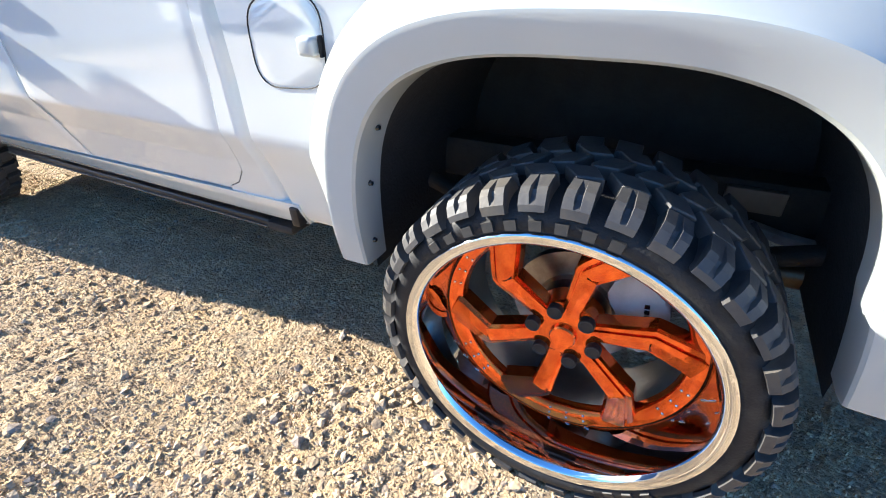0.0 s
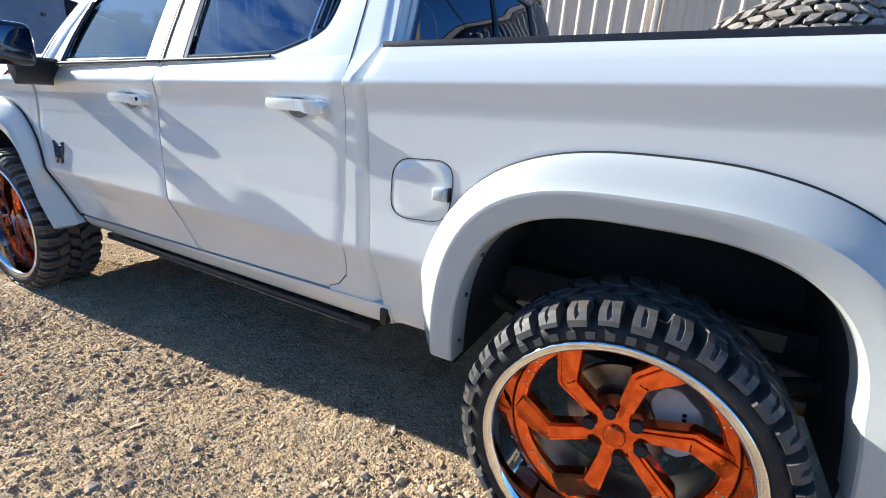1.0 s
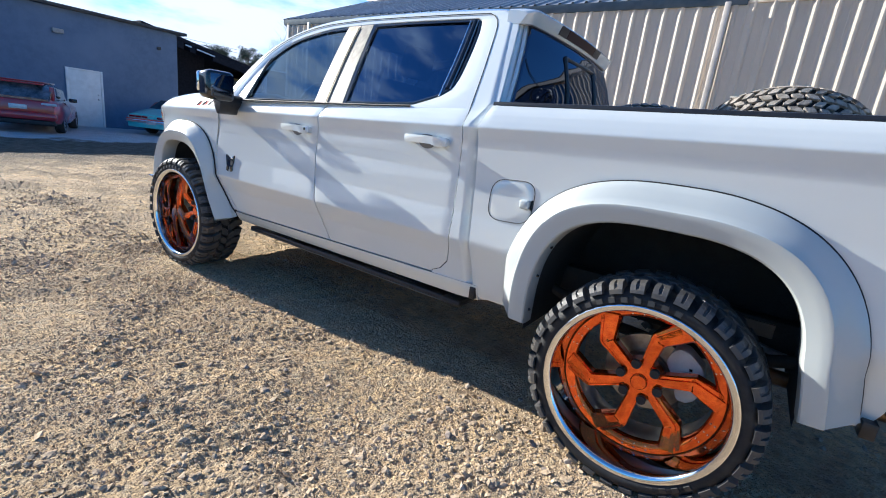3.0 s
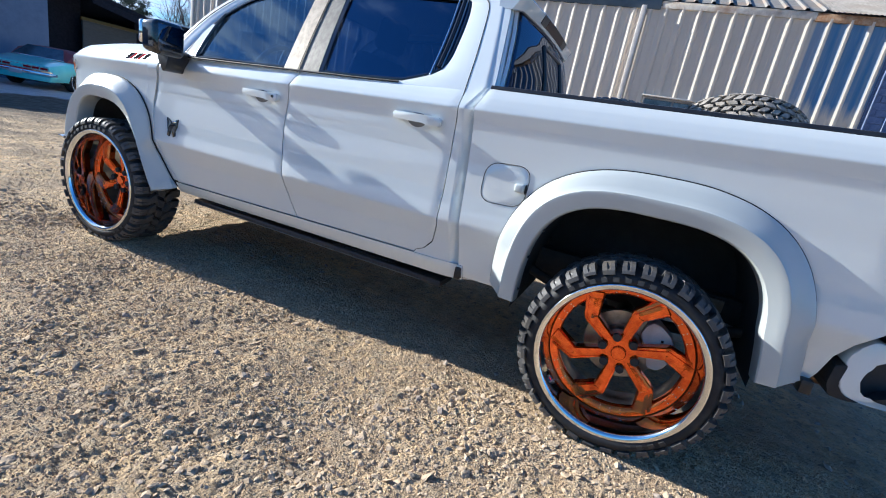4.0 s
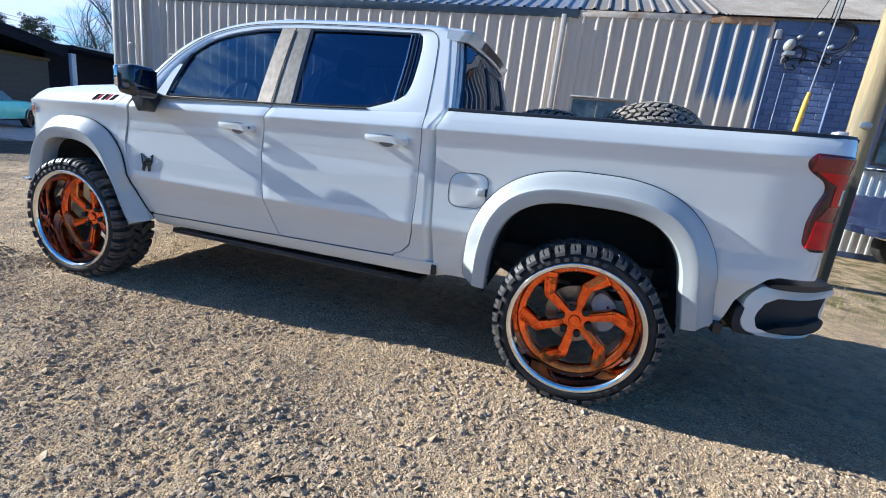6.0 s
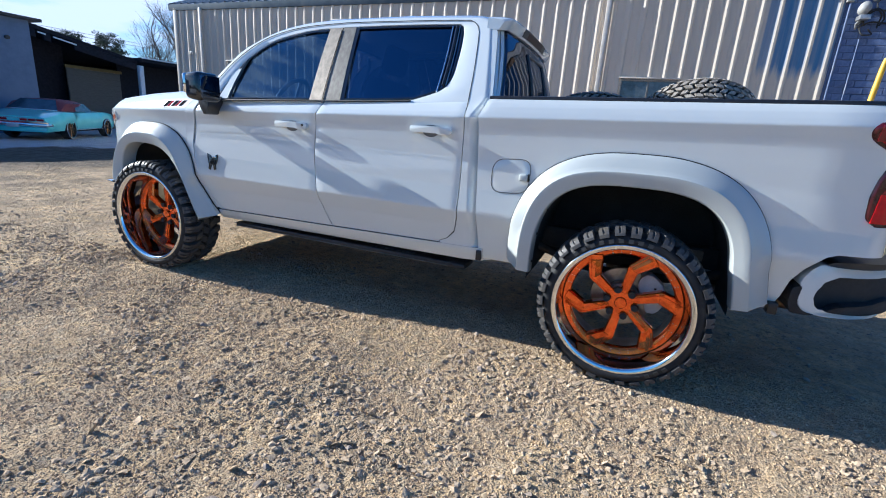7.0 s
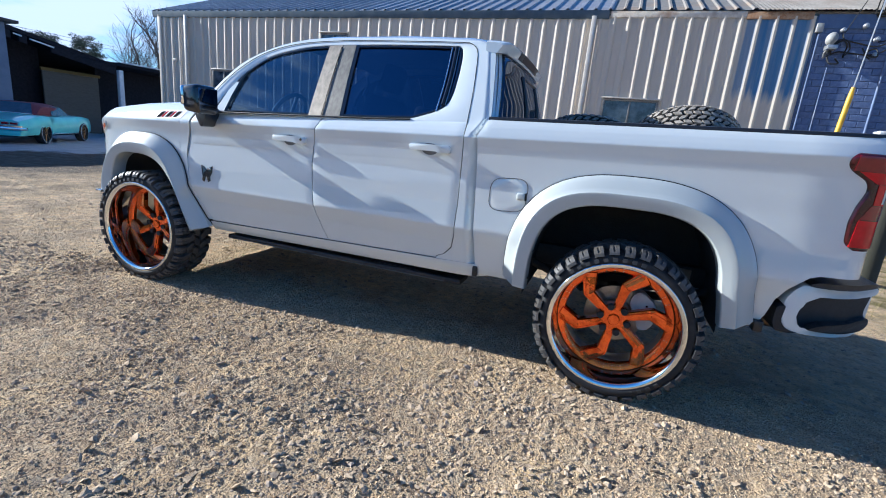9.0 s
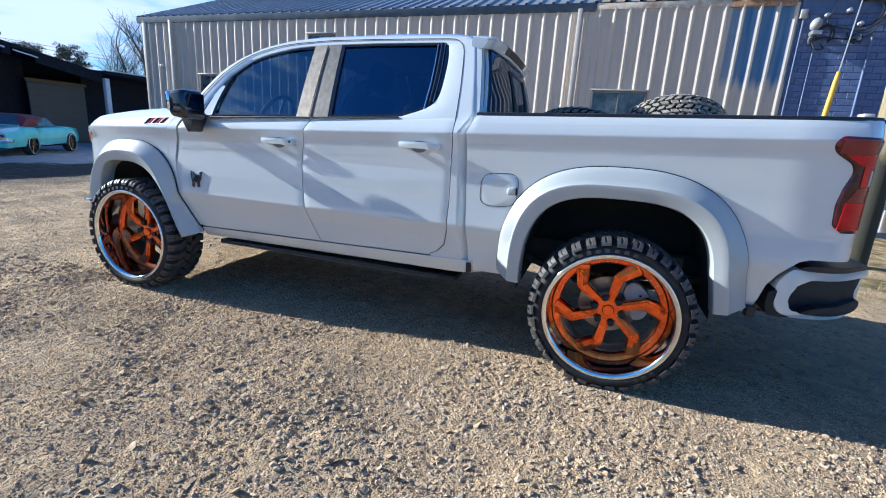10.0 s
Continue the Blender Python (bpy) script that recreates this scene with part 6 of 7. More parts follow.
box("rake_trim", BX0 - 0.24, BX0 - 0.18, 0, 1, 0, 0.16, M_FASCIA, roof, bevel=0.01, m=Matrix(((1, 0, 0, 0), (0, RIDGE_Y - EY, 0, EY), (0, RIDGE_Z - EZ, 1, EZ - 0.13), (0, 0, 0, 1))))

# ---------------------------------------------------------------- blue block wall
M_BLOCK = surface("slate_blue_block", (0.150, 0.200, 0.36), (0.105, 0.148, 0.28), 14, 0.75, bump=0.5, bscale=120, piece=True, big=(0.18, 0.225, 0.35), bigscale=1.4)
M_JOINT = surface("painted_joint", (0.115, 0.155, 0.285), (0.085, 0.12, 0.23), 18, 0.85)
M_GREYBLOCK = surface("grey_block", (0.33, 0.35, 0.38), (0.26, 0.28, 0.31), 14, 0.75, bump=0.5, bscale=120, piece=True)
bwall = box("wall_block", 3.06, 9.5, WY + 0.012, WY + 0.20, 0.0, EZ - 0.06, M_JOINT)
tagged(bwall, "slate-blue painted concrete block wall", "wall", kind="structure")


def block_mesh(name, w, h, mat):
    bm = bmesh.new()
    add_box(bm, 0.005, w - 0.005, -0.003, 0.03, 0.005, h - 0.005, 0.005, 1)
    return bm_mesh(name, bm, mat)


BLOCK, HALF, BLOCK2 = block_mesh("block", 0.30, 0.12, M_BLOCK), block_mesh("half_block", 0.15, 0.12, M_BLOCK), block_mesh("grey_block", 0.4, 0.2, M_GREYBLOCK)
r = np.random.RandomState(15)
for row in range(34):
    z = 0.10 + row * 0.12
    x = 3.075
    while x < 4.85:
        half = row % 2 and x < 3.1
        o = new("block", HALF if half else BLOCK)
        o.parent = bwall
        o.location = (x, WY + 0.003 * r.randn(), z)
        x += 0.15 if half else 0.30
for row in range(21):
    for col_i in range(10):
        x = 5.10 + col_i * 0.4 + (0.2 if row % 2 else 0.0)
        z = 0.10 + row * 0.2
        if x > 8.8 or z < 1.78 or (x + 0.3 < 7.3 and 1.75 < z < 2.95):
            continue
        o = new("block", BLOCK2)
        o.parent = bwall
        o.location = (x, WY, z)
bm = bmesh.new()
add_box(bm, 3.06, 9.5, WY - 0.03, WY + 0.01, EZ - 0.32, EZ - 0.07, 0.004)
link("wall_head_board", bm_mesh("wall_head_board", bm, surface("blue_board", (0.13, 0.18, 0.31), (0.10, 0.145, 0.26), 6, 0.8, spec=0.1), False), bwall)
# window and white ribbed skirt further along
t = thing("block_wall_window", (6.2, WY, 1.85), "black-framed window above a white ribbed panel", "window", kind="structure")
bm = bmesh.new()
for a, b, c, d in ((5.25, 7.1, 2.85, 2.92), (5.25, 7.1, 1.86, 1.92), (5.25, 5.31, 1.92, 2.85), (7.04, 7.1, 1.92, 2.85), (5.31, 7.04, 2.36, 2.41)):
    add_box(bm, a, b, WY - 0.06, WY, c, d, 0.004)
part("window_frame", bm, M_TRIM, t)
box("pane", 5.31, 7.04, WY - 0.03, WY - 0.02, 1.92, 2.85, M_DARKPANE, t)
V = []
xs = np.arange(5.02, 8.8, 0.038)
for z in (0.12, 1.76):
    V += [(x, WY - 0.03 - 0.018 * (k % 4 in (1, 2)), z) for k, x in enumerate(xs)]
M_SKIRT = surface("white_ribbed_panel", (0.74, 0.74, 0.73), (0.64, 0.64, 0.63), 6, 0.5)
o = link("ribbed_skirt", mesh_of("ribbed_skirt", V, grid_faces(2, len(xs)), M_SKIRT, False), bwall, "white ribbed metal skirt panel")
V = [(x, y, 1.80 - 0.05 * (WY - y)) for y in (WY, WY - 0.30) for x in xs]
for k in range(len(V)):
    V[k] = (V[k][0], V[k][1], V[k][2] + 0.016 * (k % len(xs) % 4 in (1, 2)))
link("ribbed_ledge", mesh_of("ribbed_ledge", V, grid_faces(2, len(xs)), M_SKIRT, False), bwall)

# service gear on the block wall
M_CABLE = surface("black_cable", (0.012, 0.012, 0.012), (0.02, 0.02, 0.02), 20, 0.5)
M_GALV = surface("galvanised", (0.50, 0.51, 0.52), (0.40, 0.41, 0.43), 14, 0.4, metal=0.7)
M_WHITEPLASTIC = surface("aged_white_plastic", (0.36, 0.36, 0.35), (0.27, 0.27, 0.26), 12, 0.6)
M_CONDUIT = surface("painted_conduit", (0.17, 0.22, 0.36), (0.12, 0.16, 0.28), 9, 0.7, big=(0.34, 0.36, 0.40), bigscale=3.0, biglevel=0.60)
M_YELLOW = surface("yellow_guard", (0.72, 0.44, 0.02), (0.62, 0.36, 0.015), 10, 0.45)
t = thing("wall_lamp", (3.34, WY, 3.85), "white dome security lamp on a bracket", "lamp")
bm = bmesh.new()
bmesh.ops.create_uvsphere(bm, u_segments=20, v_segments=12, radius=0.092, matrix=Matrix.Translation((3.31, WY - 0.16, 3.93)) @ Euler((0, radians(20), 0)).to_matrix().to_4x4() @ Matrix.Diagonal((1.0, 1.0, 1.30, 1)))
part("dome", bm, M_WHITEPLASTIC, t)
bm = bmesh.new()
add_box(bm, 3.26, 3.42, WY - 0.22, WY - 0.02, 3.74, 3.82, 0.012)
add_tube(bm, [(3.30, WY, 3.62), (3.28, WY - 0.06, 3.70), (3.31, WY - 0.1, 3.76)], 0.02, 8)
part("bracket", bm, M_GALV, t)
bm = bmesh.new()
add_box(bm, 3.05, 3.16, WY - 0.10, WY - 0.01, 4.06, 4.22, 0.01)
tagged(link("junction_box", bm_mesh("junction_box", bm, M_WHITEPLASTIC)), "small white junction box on the wall", "junction box")
for nm, x, z in (("insulator", 3.48, 4.10), ("insulator", 3.81, 4.18), ("insulator", 4.03, 3.95), ("insulator", 4.05, 3.68)):
    bm = bmesh.new()
    for k in range(3):
        bmesh.ops.create_cone(bm, cap_ends=True, segments=14, radius1=0.045, radius2=0.03, depth=0.035, matrix=pose(x, WY - 0.05 - 0.035 * k, z, 90, 0, 0))
    add_tube(bm, [(x, WY, z), (x, WY - 0.16, z)], 0.014, 8)
    tagged(link(nm, bm_mesh(nm, bm, M_GALV)), "grey service insulator on the block wall", "insulator", "wall insulators")
r = np.random.RandomState(8)
loops = [[(3.93, 4.36), (4.08, 4.38), (4.25, 4.33), (4.34, 4.22), (4.32, 4.05), (4.18, 3.88), (4.0, 3.82), (3.75, 3.88), (3.52, 3.92), (3.38, 3.80), (3.30, 3.66)],
         [(3.95, 4.34), (4.12, 4.33), (4.27, 4.26), (4.30, 4.10), (4.20, 3.95), (4.05, 3.90)],
         [(3.94, 4.38), (4.16, 4.40), (4.33, 4.30), (4.37, 4.12), (4.22, 3.80), (4.02, 3.68), (3.72, 3.70), (3.48, 3.72), (3.30, 3.62)],
         [(3.40, 3.66), (3.36, 3.80), (3.46, 3.92), (3.60, 3.90), (3.66, 3.78), (3.60, 3.66)],
         [(3.50, 4.05), (3.52, 3.92), (3.60, 3.80), (3.58, 3.62)],
         [(3.34, 3.64), (3.38, 3.50), (3.54, 3.52), (3.46, 3.60)],
         [(3.85, 3.80), (3.95, 3.66), (4.08, 3.64), (4.04, 3.78), (3.90, 3.70), (4.0, 3.60)]]
for lp in loops:
    q = smooth_line(lp, 40)
    o = tube("service_cable", [(a, WY - 0.06 - 0.08 * math.sin(4 * k / 40) ** 2, b) for k, (a, b) in enumerate(q)], 0.014, M_CABLE, None, seg=6)
    tagged(o, "looped black service cable on the block wall", "cable", "service cables")
for x, z0, z1, w in ((4.28, 0.3, 3.80, 0.022), (3.40, 1.5, 3.45, 0.010), (3.13, 0.5, 4.1, 0.02)):
    o = tube("conduit", [(x, WY - 0.02, z0), (x, WY - 0.02, z1)], w, M_CONDUIT, None, seg=8)
    tagged(o, "blue-painted conduit pipe on the block wall", "conduit", "wall conduits")

# utility pole, guy wire, drop cables
M_POLE = surface("pole_timber", (0.40, 0.32, 0.17), (0.30, 0.23, 0.12), 9, 0.85, bump=0.5, bscale=40, stretch=(6.0, 6.0, 0.5), big=(0.22, 0.19, 0.12), bigscale=1.5)
n, l, p = node_set(M_POLE)
geo = n.new("ShaderNodeNewGeometry")
sepx = n.new("ShaderNodeSeparateXYZ")
l.new(geo.outputs["Position"], sepx.inputs["Vector"])
# shade on the pole's lower part is painted dark, with a slanting edge
hgt = n_math("ADD", sepx.outputs["Z"], n_math("MULTIPLY", sepx.outputs["X"], 0.8))
hgt = n_math("ADD", hgt, n_range(n_noise(3.0), 0.3, 0.7, -0.15, 0.15))
old = p.inputs["Base Color"].links[0].from_socket
l.new(n_mix(n_range(hgt, 4.25, 4.0), old, (0.045, 0.045, 0.03)), p.inputs["Base Color"])
PX, PY = 3.35, 5.0
t = thing("utility_pole", (PX, PY, 0.0), "round timber utility pole with a pale tag", "utility pole")
bm = bmesh.new()
add_tube(bm, [(PX, PY, z) for z in np.linspace(-0.02, 13.6, 24)], list(np.linspace(0.165, 0.11, 24)), 22)
part("pole", bm, M_POLE, t)
bm = bmesh.new()
bmesh.ops.create_uvsphere(bm, u_segments=16, v_segments=8, radius=1.0, matrix=Matrix.Translation((PX - 0.035, PY - 0.155, 2.20)) @ Matrix.Diagonal((0.075, 0.012, 0.05, 1)))
part("tag", bm, M_GALV, t)
o = tube("guy_wire", [(2.47, PY, 0.0), (3.35, PY, 13.2)], 0.008, M_GALV, None, seg=6)
tagged(o, "steel guy wire from pole to ground", "guy wire")
o = tube("guy_guard", [(2.47 + 0.88 * z / 13.2, PY, z) for z in (0.02, 1.0, 2.45, 2.58)], [0.032, 0.032, 0.032, 0.022], M_YELLOW, None, seg=12)
tagged(o, "yellow plastic guard on the guy wire", "guy guard")
for k, (x, z) in enumerate(((3.88, 4.36), (3.94, 4.33), (4.00, 4.38), (3.50, 4.04))):
    a, b = Vector((x, WY - 0.12, z)), Vector((PX + 0.10 - 0.07 * k, PY + 0.1, 13.2 - 0.12 * k))
    mid = Vector((3.90, WY - 0.50, 5.30 + 0.02 * k))
    pts = [a, a.lerp(mid, 0.5), mid] if k == 3 else [a]
    pts += [pts[-1].lerp(b, s) - Vector((0, 0, 0.3 * s * (1 - s))) for s in np.linspace(0.04, 1, 20)]
    o = tube("drop_cable", pts, 0.011 if k < 3 else 0.008, M_CABLE, None, seg=6)
    tagged(o, "black service drop cable from the pole", "cable", "drop cables")

# ---------------------------------------------------------------- grey building across the lot
M_GREYWALL = surface("slate_stucco", (0.125, 0.175, 0.275), (0.10, 0.145, 0.235), 3, 0.85, bump=0.3, bscale=60, big=(0.15, 0.20, 0.30), bigscale=0.5)
M_DARKTRIM = surface("dark_roof_edge", (0.03, 0.03, 0.033), (0.05, 0.05, 0.05), 8, 0.7)
M_WHITEDOOR = surface("white_steel_door", (0.72, 0.73, 0.74), (0.64, 0.65, 0.66), 4, 0.5, big=(0.55, 0.55, 0.54), bigscale=2.5, biglevel=0.6)
GX = -22.3
gw = box("wall_far", GX - 0.25, GX, -14.0, 8.70, LOT_Z - 0.1, 4.16, M_GREYWALL)
tagged(gw, "slate-grey stucco wall of a flat-roofed building", "wall", kind="structure")
box("roof_edge", GX - 0.6, GX + 0.28, -14.3, 9.02, 4.16, 4.27, M_DARKTRIM, gw, bevel=0.01)
side = box("wall_far_side", GX - 9.0, GX - 0.25, 8.45, 8.70, LOT_Z - 0.1, 4.16, M_GREYWALL)
tagged(side, "slate-grey stucco side wall", "wall", kind="structure")
d = thing("door_far", (GX, 5.15, LOT_Z), "closed white steel door in the grey wall", "door", kind="structure")
box("door_leaf", GX + 0.004, GX + 0.05, 4.66, 5.70, LOT_Z, 2.04, M_WHITEDOOR, d, bevel=0.006)
bm = bmesh.new()
for a, b, c, e in ((4.58, 4.66, LOT_Z, 2.12), (5.70, 5.78, LOT_Z, 2.12), (4.66, 5.70, 2.04, 2.12)):
    add_box(bm, GX + 0.003, GX + 0.07, a, b, c, e, 0.006)
part("door_frame", bm, M_WHITEDOOR, d)
bm = bmesh.new()
bmesh.ops.create_uvsphere(bm, u_segments=12, v_segments=8, radius=0.035, matrix=Matrix.Translation((GX + 0.09, 5.58, 1.02)))
bmesh.ops.create_uvsphere(bm, u_segments=12, v_segments=8, radius=0.028, matrix=Matrix.Translation((GX + 0.07, 5.58, 1.20)))
part("door_knob", bm, M_CHROME, d)
o = box("flood_lamp", GX + 0.003, GX + 0.14, 4.28, 4.62, 3.27, 3.42, M_WHITEPLASTIC, None, bevel=0.02)
tagged(o, "pale rectangular wall lamp", "lamp")
bm = bmesh.new()
bmesh.ops.create_cone(bm, cap_ends=True, segments=16, radius1=0.07, radius2=0.07, depth=0.12, matrix=pose(GX + 0.05, 7.93, 3.44, 0, 90, 0))
tagged(link("wall_vent", bm_mesh("wall_vent", bm, M_DARKTRIM)), "round dark vent in the grey wall", "vent")

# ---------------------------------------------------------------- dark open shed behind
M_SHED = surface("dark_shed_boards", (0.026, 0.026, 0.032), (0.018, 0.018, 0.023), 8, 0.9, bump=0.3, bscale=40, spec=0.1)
# door tan kept dark, with the shade inside the shed in its colour
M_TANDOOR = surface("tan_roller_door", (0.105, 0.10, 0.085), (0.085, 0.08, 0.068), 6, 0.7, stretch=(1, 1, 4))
M_POSTW = surface("white_post", (0.66, 0.67, 0.68), (0.55, 0.56, 0.58), 8, 0.6)
shed = thing("open_shed", (-29.5, 14.0, LOT_Z), "dark open-fronted shed with a sloping roof", "shed")
bm = bmesh.new()
add_prism(bm, [(8.8, 4.72), (15.4, 3.52), (15.4, 3.68), (8.8, 4.90)], lambda a, b, dd: (-26.0 - dd, a, b), 9.0)
part("roof", bm, M_SHED, shed)
for a, b in ((9.2, 10.75), (11.05, 11.35), (12.3, 15.3)):
    za, zb = 4.90 - (a - 8.8) * 0.182 - 0.22, 4.90 - (b - 8.8) * 0.182 - 0.22
    bm = bmesh.new()
    add_prism(bm, [(a, za - 0.34), (b, zb - 0.34), (b, zb), (a, za)], lambda u, w, dd: (-25.9 - dd, u, w), 0.10)
    part("fascia", bm, M_SHED, shed)
# white strips stand in for the bright slits below the roof
for a, b in ((10.75, 11.05), (11.35, 12.3)):
    za, zb = 4.90 - (a - 8.8) * 0.182 - 0.32, 4.90 - (b - 8.8) * 0.182 - 0.32
    bm = bmesh.new()
    add_prism(bm, [(a, za - 0.05), (b, zb - 0.05), (b, zb + 0.01), (a, za + 0.01)], lambda u, w, dd: (-25.7 - dd, u, w), 0.04)
    part("pale_batten", bm, M_POSTW, shed)
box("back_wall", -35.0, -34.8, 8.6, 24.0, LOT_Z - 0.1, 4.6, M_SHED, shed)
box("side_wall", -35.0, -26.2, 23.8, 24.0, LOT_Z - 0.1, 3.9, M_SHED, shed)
box("low_roof", -34.9, -25.6, 15.4, 24.2, 3.62, 3.82, M_SHED, shed, bevel=0.02)
box("low_roof_edge", -25.6, -25.5, 15.4, 24.2, 3.79, 3.85, M_POSTW, shed, "pale metal roof edge")
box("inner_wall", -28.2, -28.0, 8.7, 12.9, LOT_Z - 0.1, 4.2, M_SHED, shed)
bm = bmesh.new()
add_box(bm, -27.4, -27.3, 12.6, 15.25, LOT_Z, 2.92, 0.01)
roller = part("roller_door", bm, M_TANDOOR, shed, "dark tan roller door")
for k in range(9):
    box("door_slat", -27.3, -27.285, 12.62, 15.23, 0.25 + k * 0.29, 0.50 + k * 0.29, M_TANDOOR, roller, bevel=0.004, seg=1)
box("door_head", -27.3, -27.2, 12.5, 15.3, 2.92, 3.06, surface("mustard_board", (0.16, 0.115, 0.035), (0.13, 0.09, 0.03), 8, 0.8), shed)
box("front_post", -25.95, -25.72, 15.32, 15.56, LOT_Z - 0.05, 3.42, M_POSTW, shed, "white square post", bevel=0.02)
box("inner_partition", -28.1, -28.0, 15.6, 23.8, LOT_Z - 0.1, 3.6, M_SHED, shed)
r = np.random.RandomState(3)
M_BIN = surface("bin_grey", (0.12, 0.15, 0.18), (0.09, 0.11, 0.13), 8, 0.6)
M_DRUM = surface("brown_drum", (0.16, 0.11, 0.07), (0.11, 0.08, 0.05), 8, 0.6)
for x, y, rr, h, mat, lb in ((-24.2, 13.5, 0.20, 0.72, M_BIN, "grey steel drum by the shed"), (-24.0, 14.05, 0.20, 0.82, M_DRUM, "brown steel drum by the shed"), (-24.4, 14.75, 0.20, 0.85, M_DRUM, "brown steel drum by the shed")):
    v, f = lathe([(0.0, 0.0), (rr, 0.0), (rr, 0.02), (rr * 0.97, 0.05), (rr, h * 0.33), (rr * 0.97, h * 0.36), (rr, h * 0.66), (rr * 0.97, h * 0.69), (rr, h), (rr * 0.9, h), (0.0, h - 0.02)], 24)
    v = np.stack([v[:, 0] + x, v[:, 2] + y, v[:, 1] + LOT_Z], -1)
    tagged(link("steel_drum", mesh_of("steel_drum", v, f, mat, True, 40)), lb, "drum", "drums by the shed")


# ---------------------------------------------------------------- parked cars
def car_loft(name, secs, mat, parent, label="", k=9):
    """A hull through sections (x, half width, bottom, top, half width at top), its nose towards -x."""
    rings = []
    for x, w, zb, zt, wt in secs:
        h = zt - zb
        half = [(w * 0.82, zb), (w * 0.95, zb + 0.03), (w, zb + 0.22 * h), (w * 1.005, zb + 0.5 * h), (w * 0.985, zb + 0.75 * h), (wt * 1.0, zb + 0.93 * h), (wt * 0.90, zt - 0.004), (wt * 0.5, zt + 0.008)]
        ring = [(x, -a, b) for a, b in half] + [(x, a, b) for a, b in half[::-1]]
        rings.append(ring)
    P = np.array(rings)
    m, nn, _ = P.shape
    faces = [list(f) for f in grid_faces(m, nn, True)]
    faces += [list(range(nn))[::-1], [(m - 1) * nn + j for j in range(nn)]]
    me = mesh_of(name, P.reshape(-1, 3), faces, mat, True, 38)
    return me


def car_wheel(rt, rr, w, face, spokes, tyre_mat, parent, m, edge, name="wheel", label=""):
    v, f = lathe([(rr, -w / 2), (rr + 0.02, -w / 2 - 0.012), (rt - 0.03, -w / 2 - 0.008), (rt, -w / 2 + 0.03), (rt, w / 2 - 0.03), (rt - 0.03, w / 2), (rr, w / 2)], 36)
    tyre = link(name, mesh_of("tyre", v, f[:, ::-1], tyre_mat, True, 40), parent, label, m)
    bm = bmesh.new()
    for k in range(spokes):
        add_box(bm, 0.03, rr * 0.97, -w / 2 + 0.005, -w / 2 + 0.035, -0.022, 0.022, 0.006, 1, m=Matrix.Rotation(2 * math.pi * k / spokes, 4, "Y"))
    v, f = lathe([(0.0, -w / 2 - 0.004), (0.06, -w / 2 - 0.004), (0.07, -w / 2 + 0.02)], 16)
    o = new("rim", bm_mesh("rim", bm, face))
    o.parent = tyre
    v, f = lathe([(rr, -w / 2 - 0.002), (rr - 0.02, -w / 2 - 0.004), (rr - 0.03, -w / 2 + 0.06), (0.0, -w / 2 + 0.08)], 36)
    o = new("rim_dish", mesh_of("rim_dish", v, f[:, ::-1], M_TRIM, True, 40))
    o.parent = tyre
    v, f = lathe([(rr - 0.006, -w / 2 - 0.012), (rr + 0.012, -w / 2 - 0.016), (rr + 0.03, -w / 2 - 0.010)], 36)
    o = new("rim_edge", mesh_of("rim_edge", v, f[:, ::-1], edge, True, 60))
    o.parent = tyre
    return tyre


def place_car(name, loc, heading, label, category, parts):
    """A car built nose towards -x about its rear left wheel's foot, set at a place with its heading in degrees."""
    t = new(name)
    t.empty_display_size = 0.2
    t.matrix_basis = pose(*loc, 0, 0, heading - 180)
    tagged(t, label, category)
    made = {}
    for key, nm, me, mat, lb, up in parts:
        o = new(nm, me)
        o.parent = made.get(up, t)
        if lb:
            o["label"] = lb
        made[key] = o
    return t


def wheels_for(t, pts, rt, rr, w, face, spokes, edge=None):
    for x, y, s in pts:
        m = Matrix.Translation((x, y, rt)) @ (Matrix.Identity(4) if s < 0 else Matrix.Rotation(math.pi, 4, "Z"))
        car_wheel(rt, rr, w, face, spokes, M_RUBBER, t, m, edge or face)


def bmbox(name, mat, *boxes, bevel=0.01):
    bm = bmesh.new()
    for b in boxes:
        add_box(bm, *b, bevel)
    return bm_mesh(name, bm, mat)


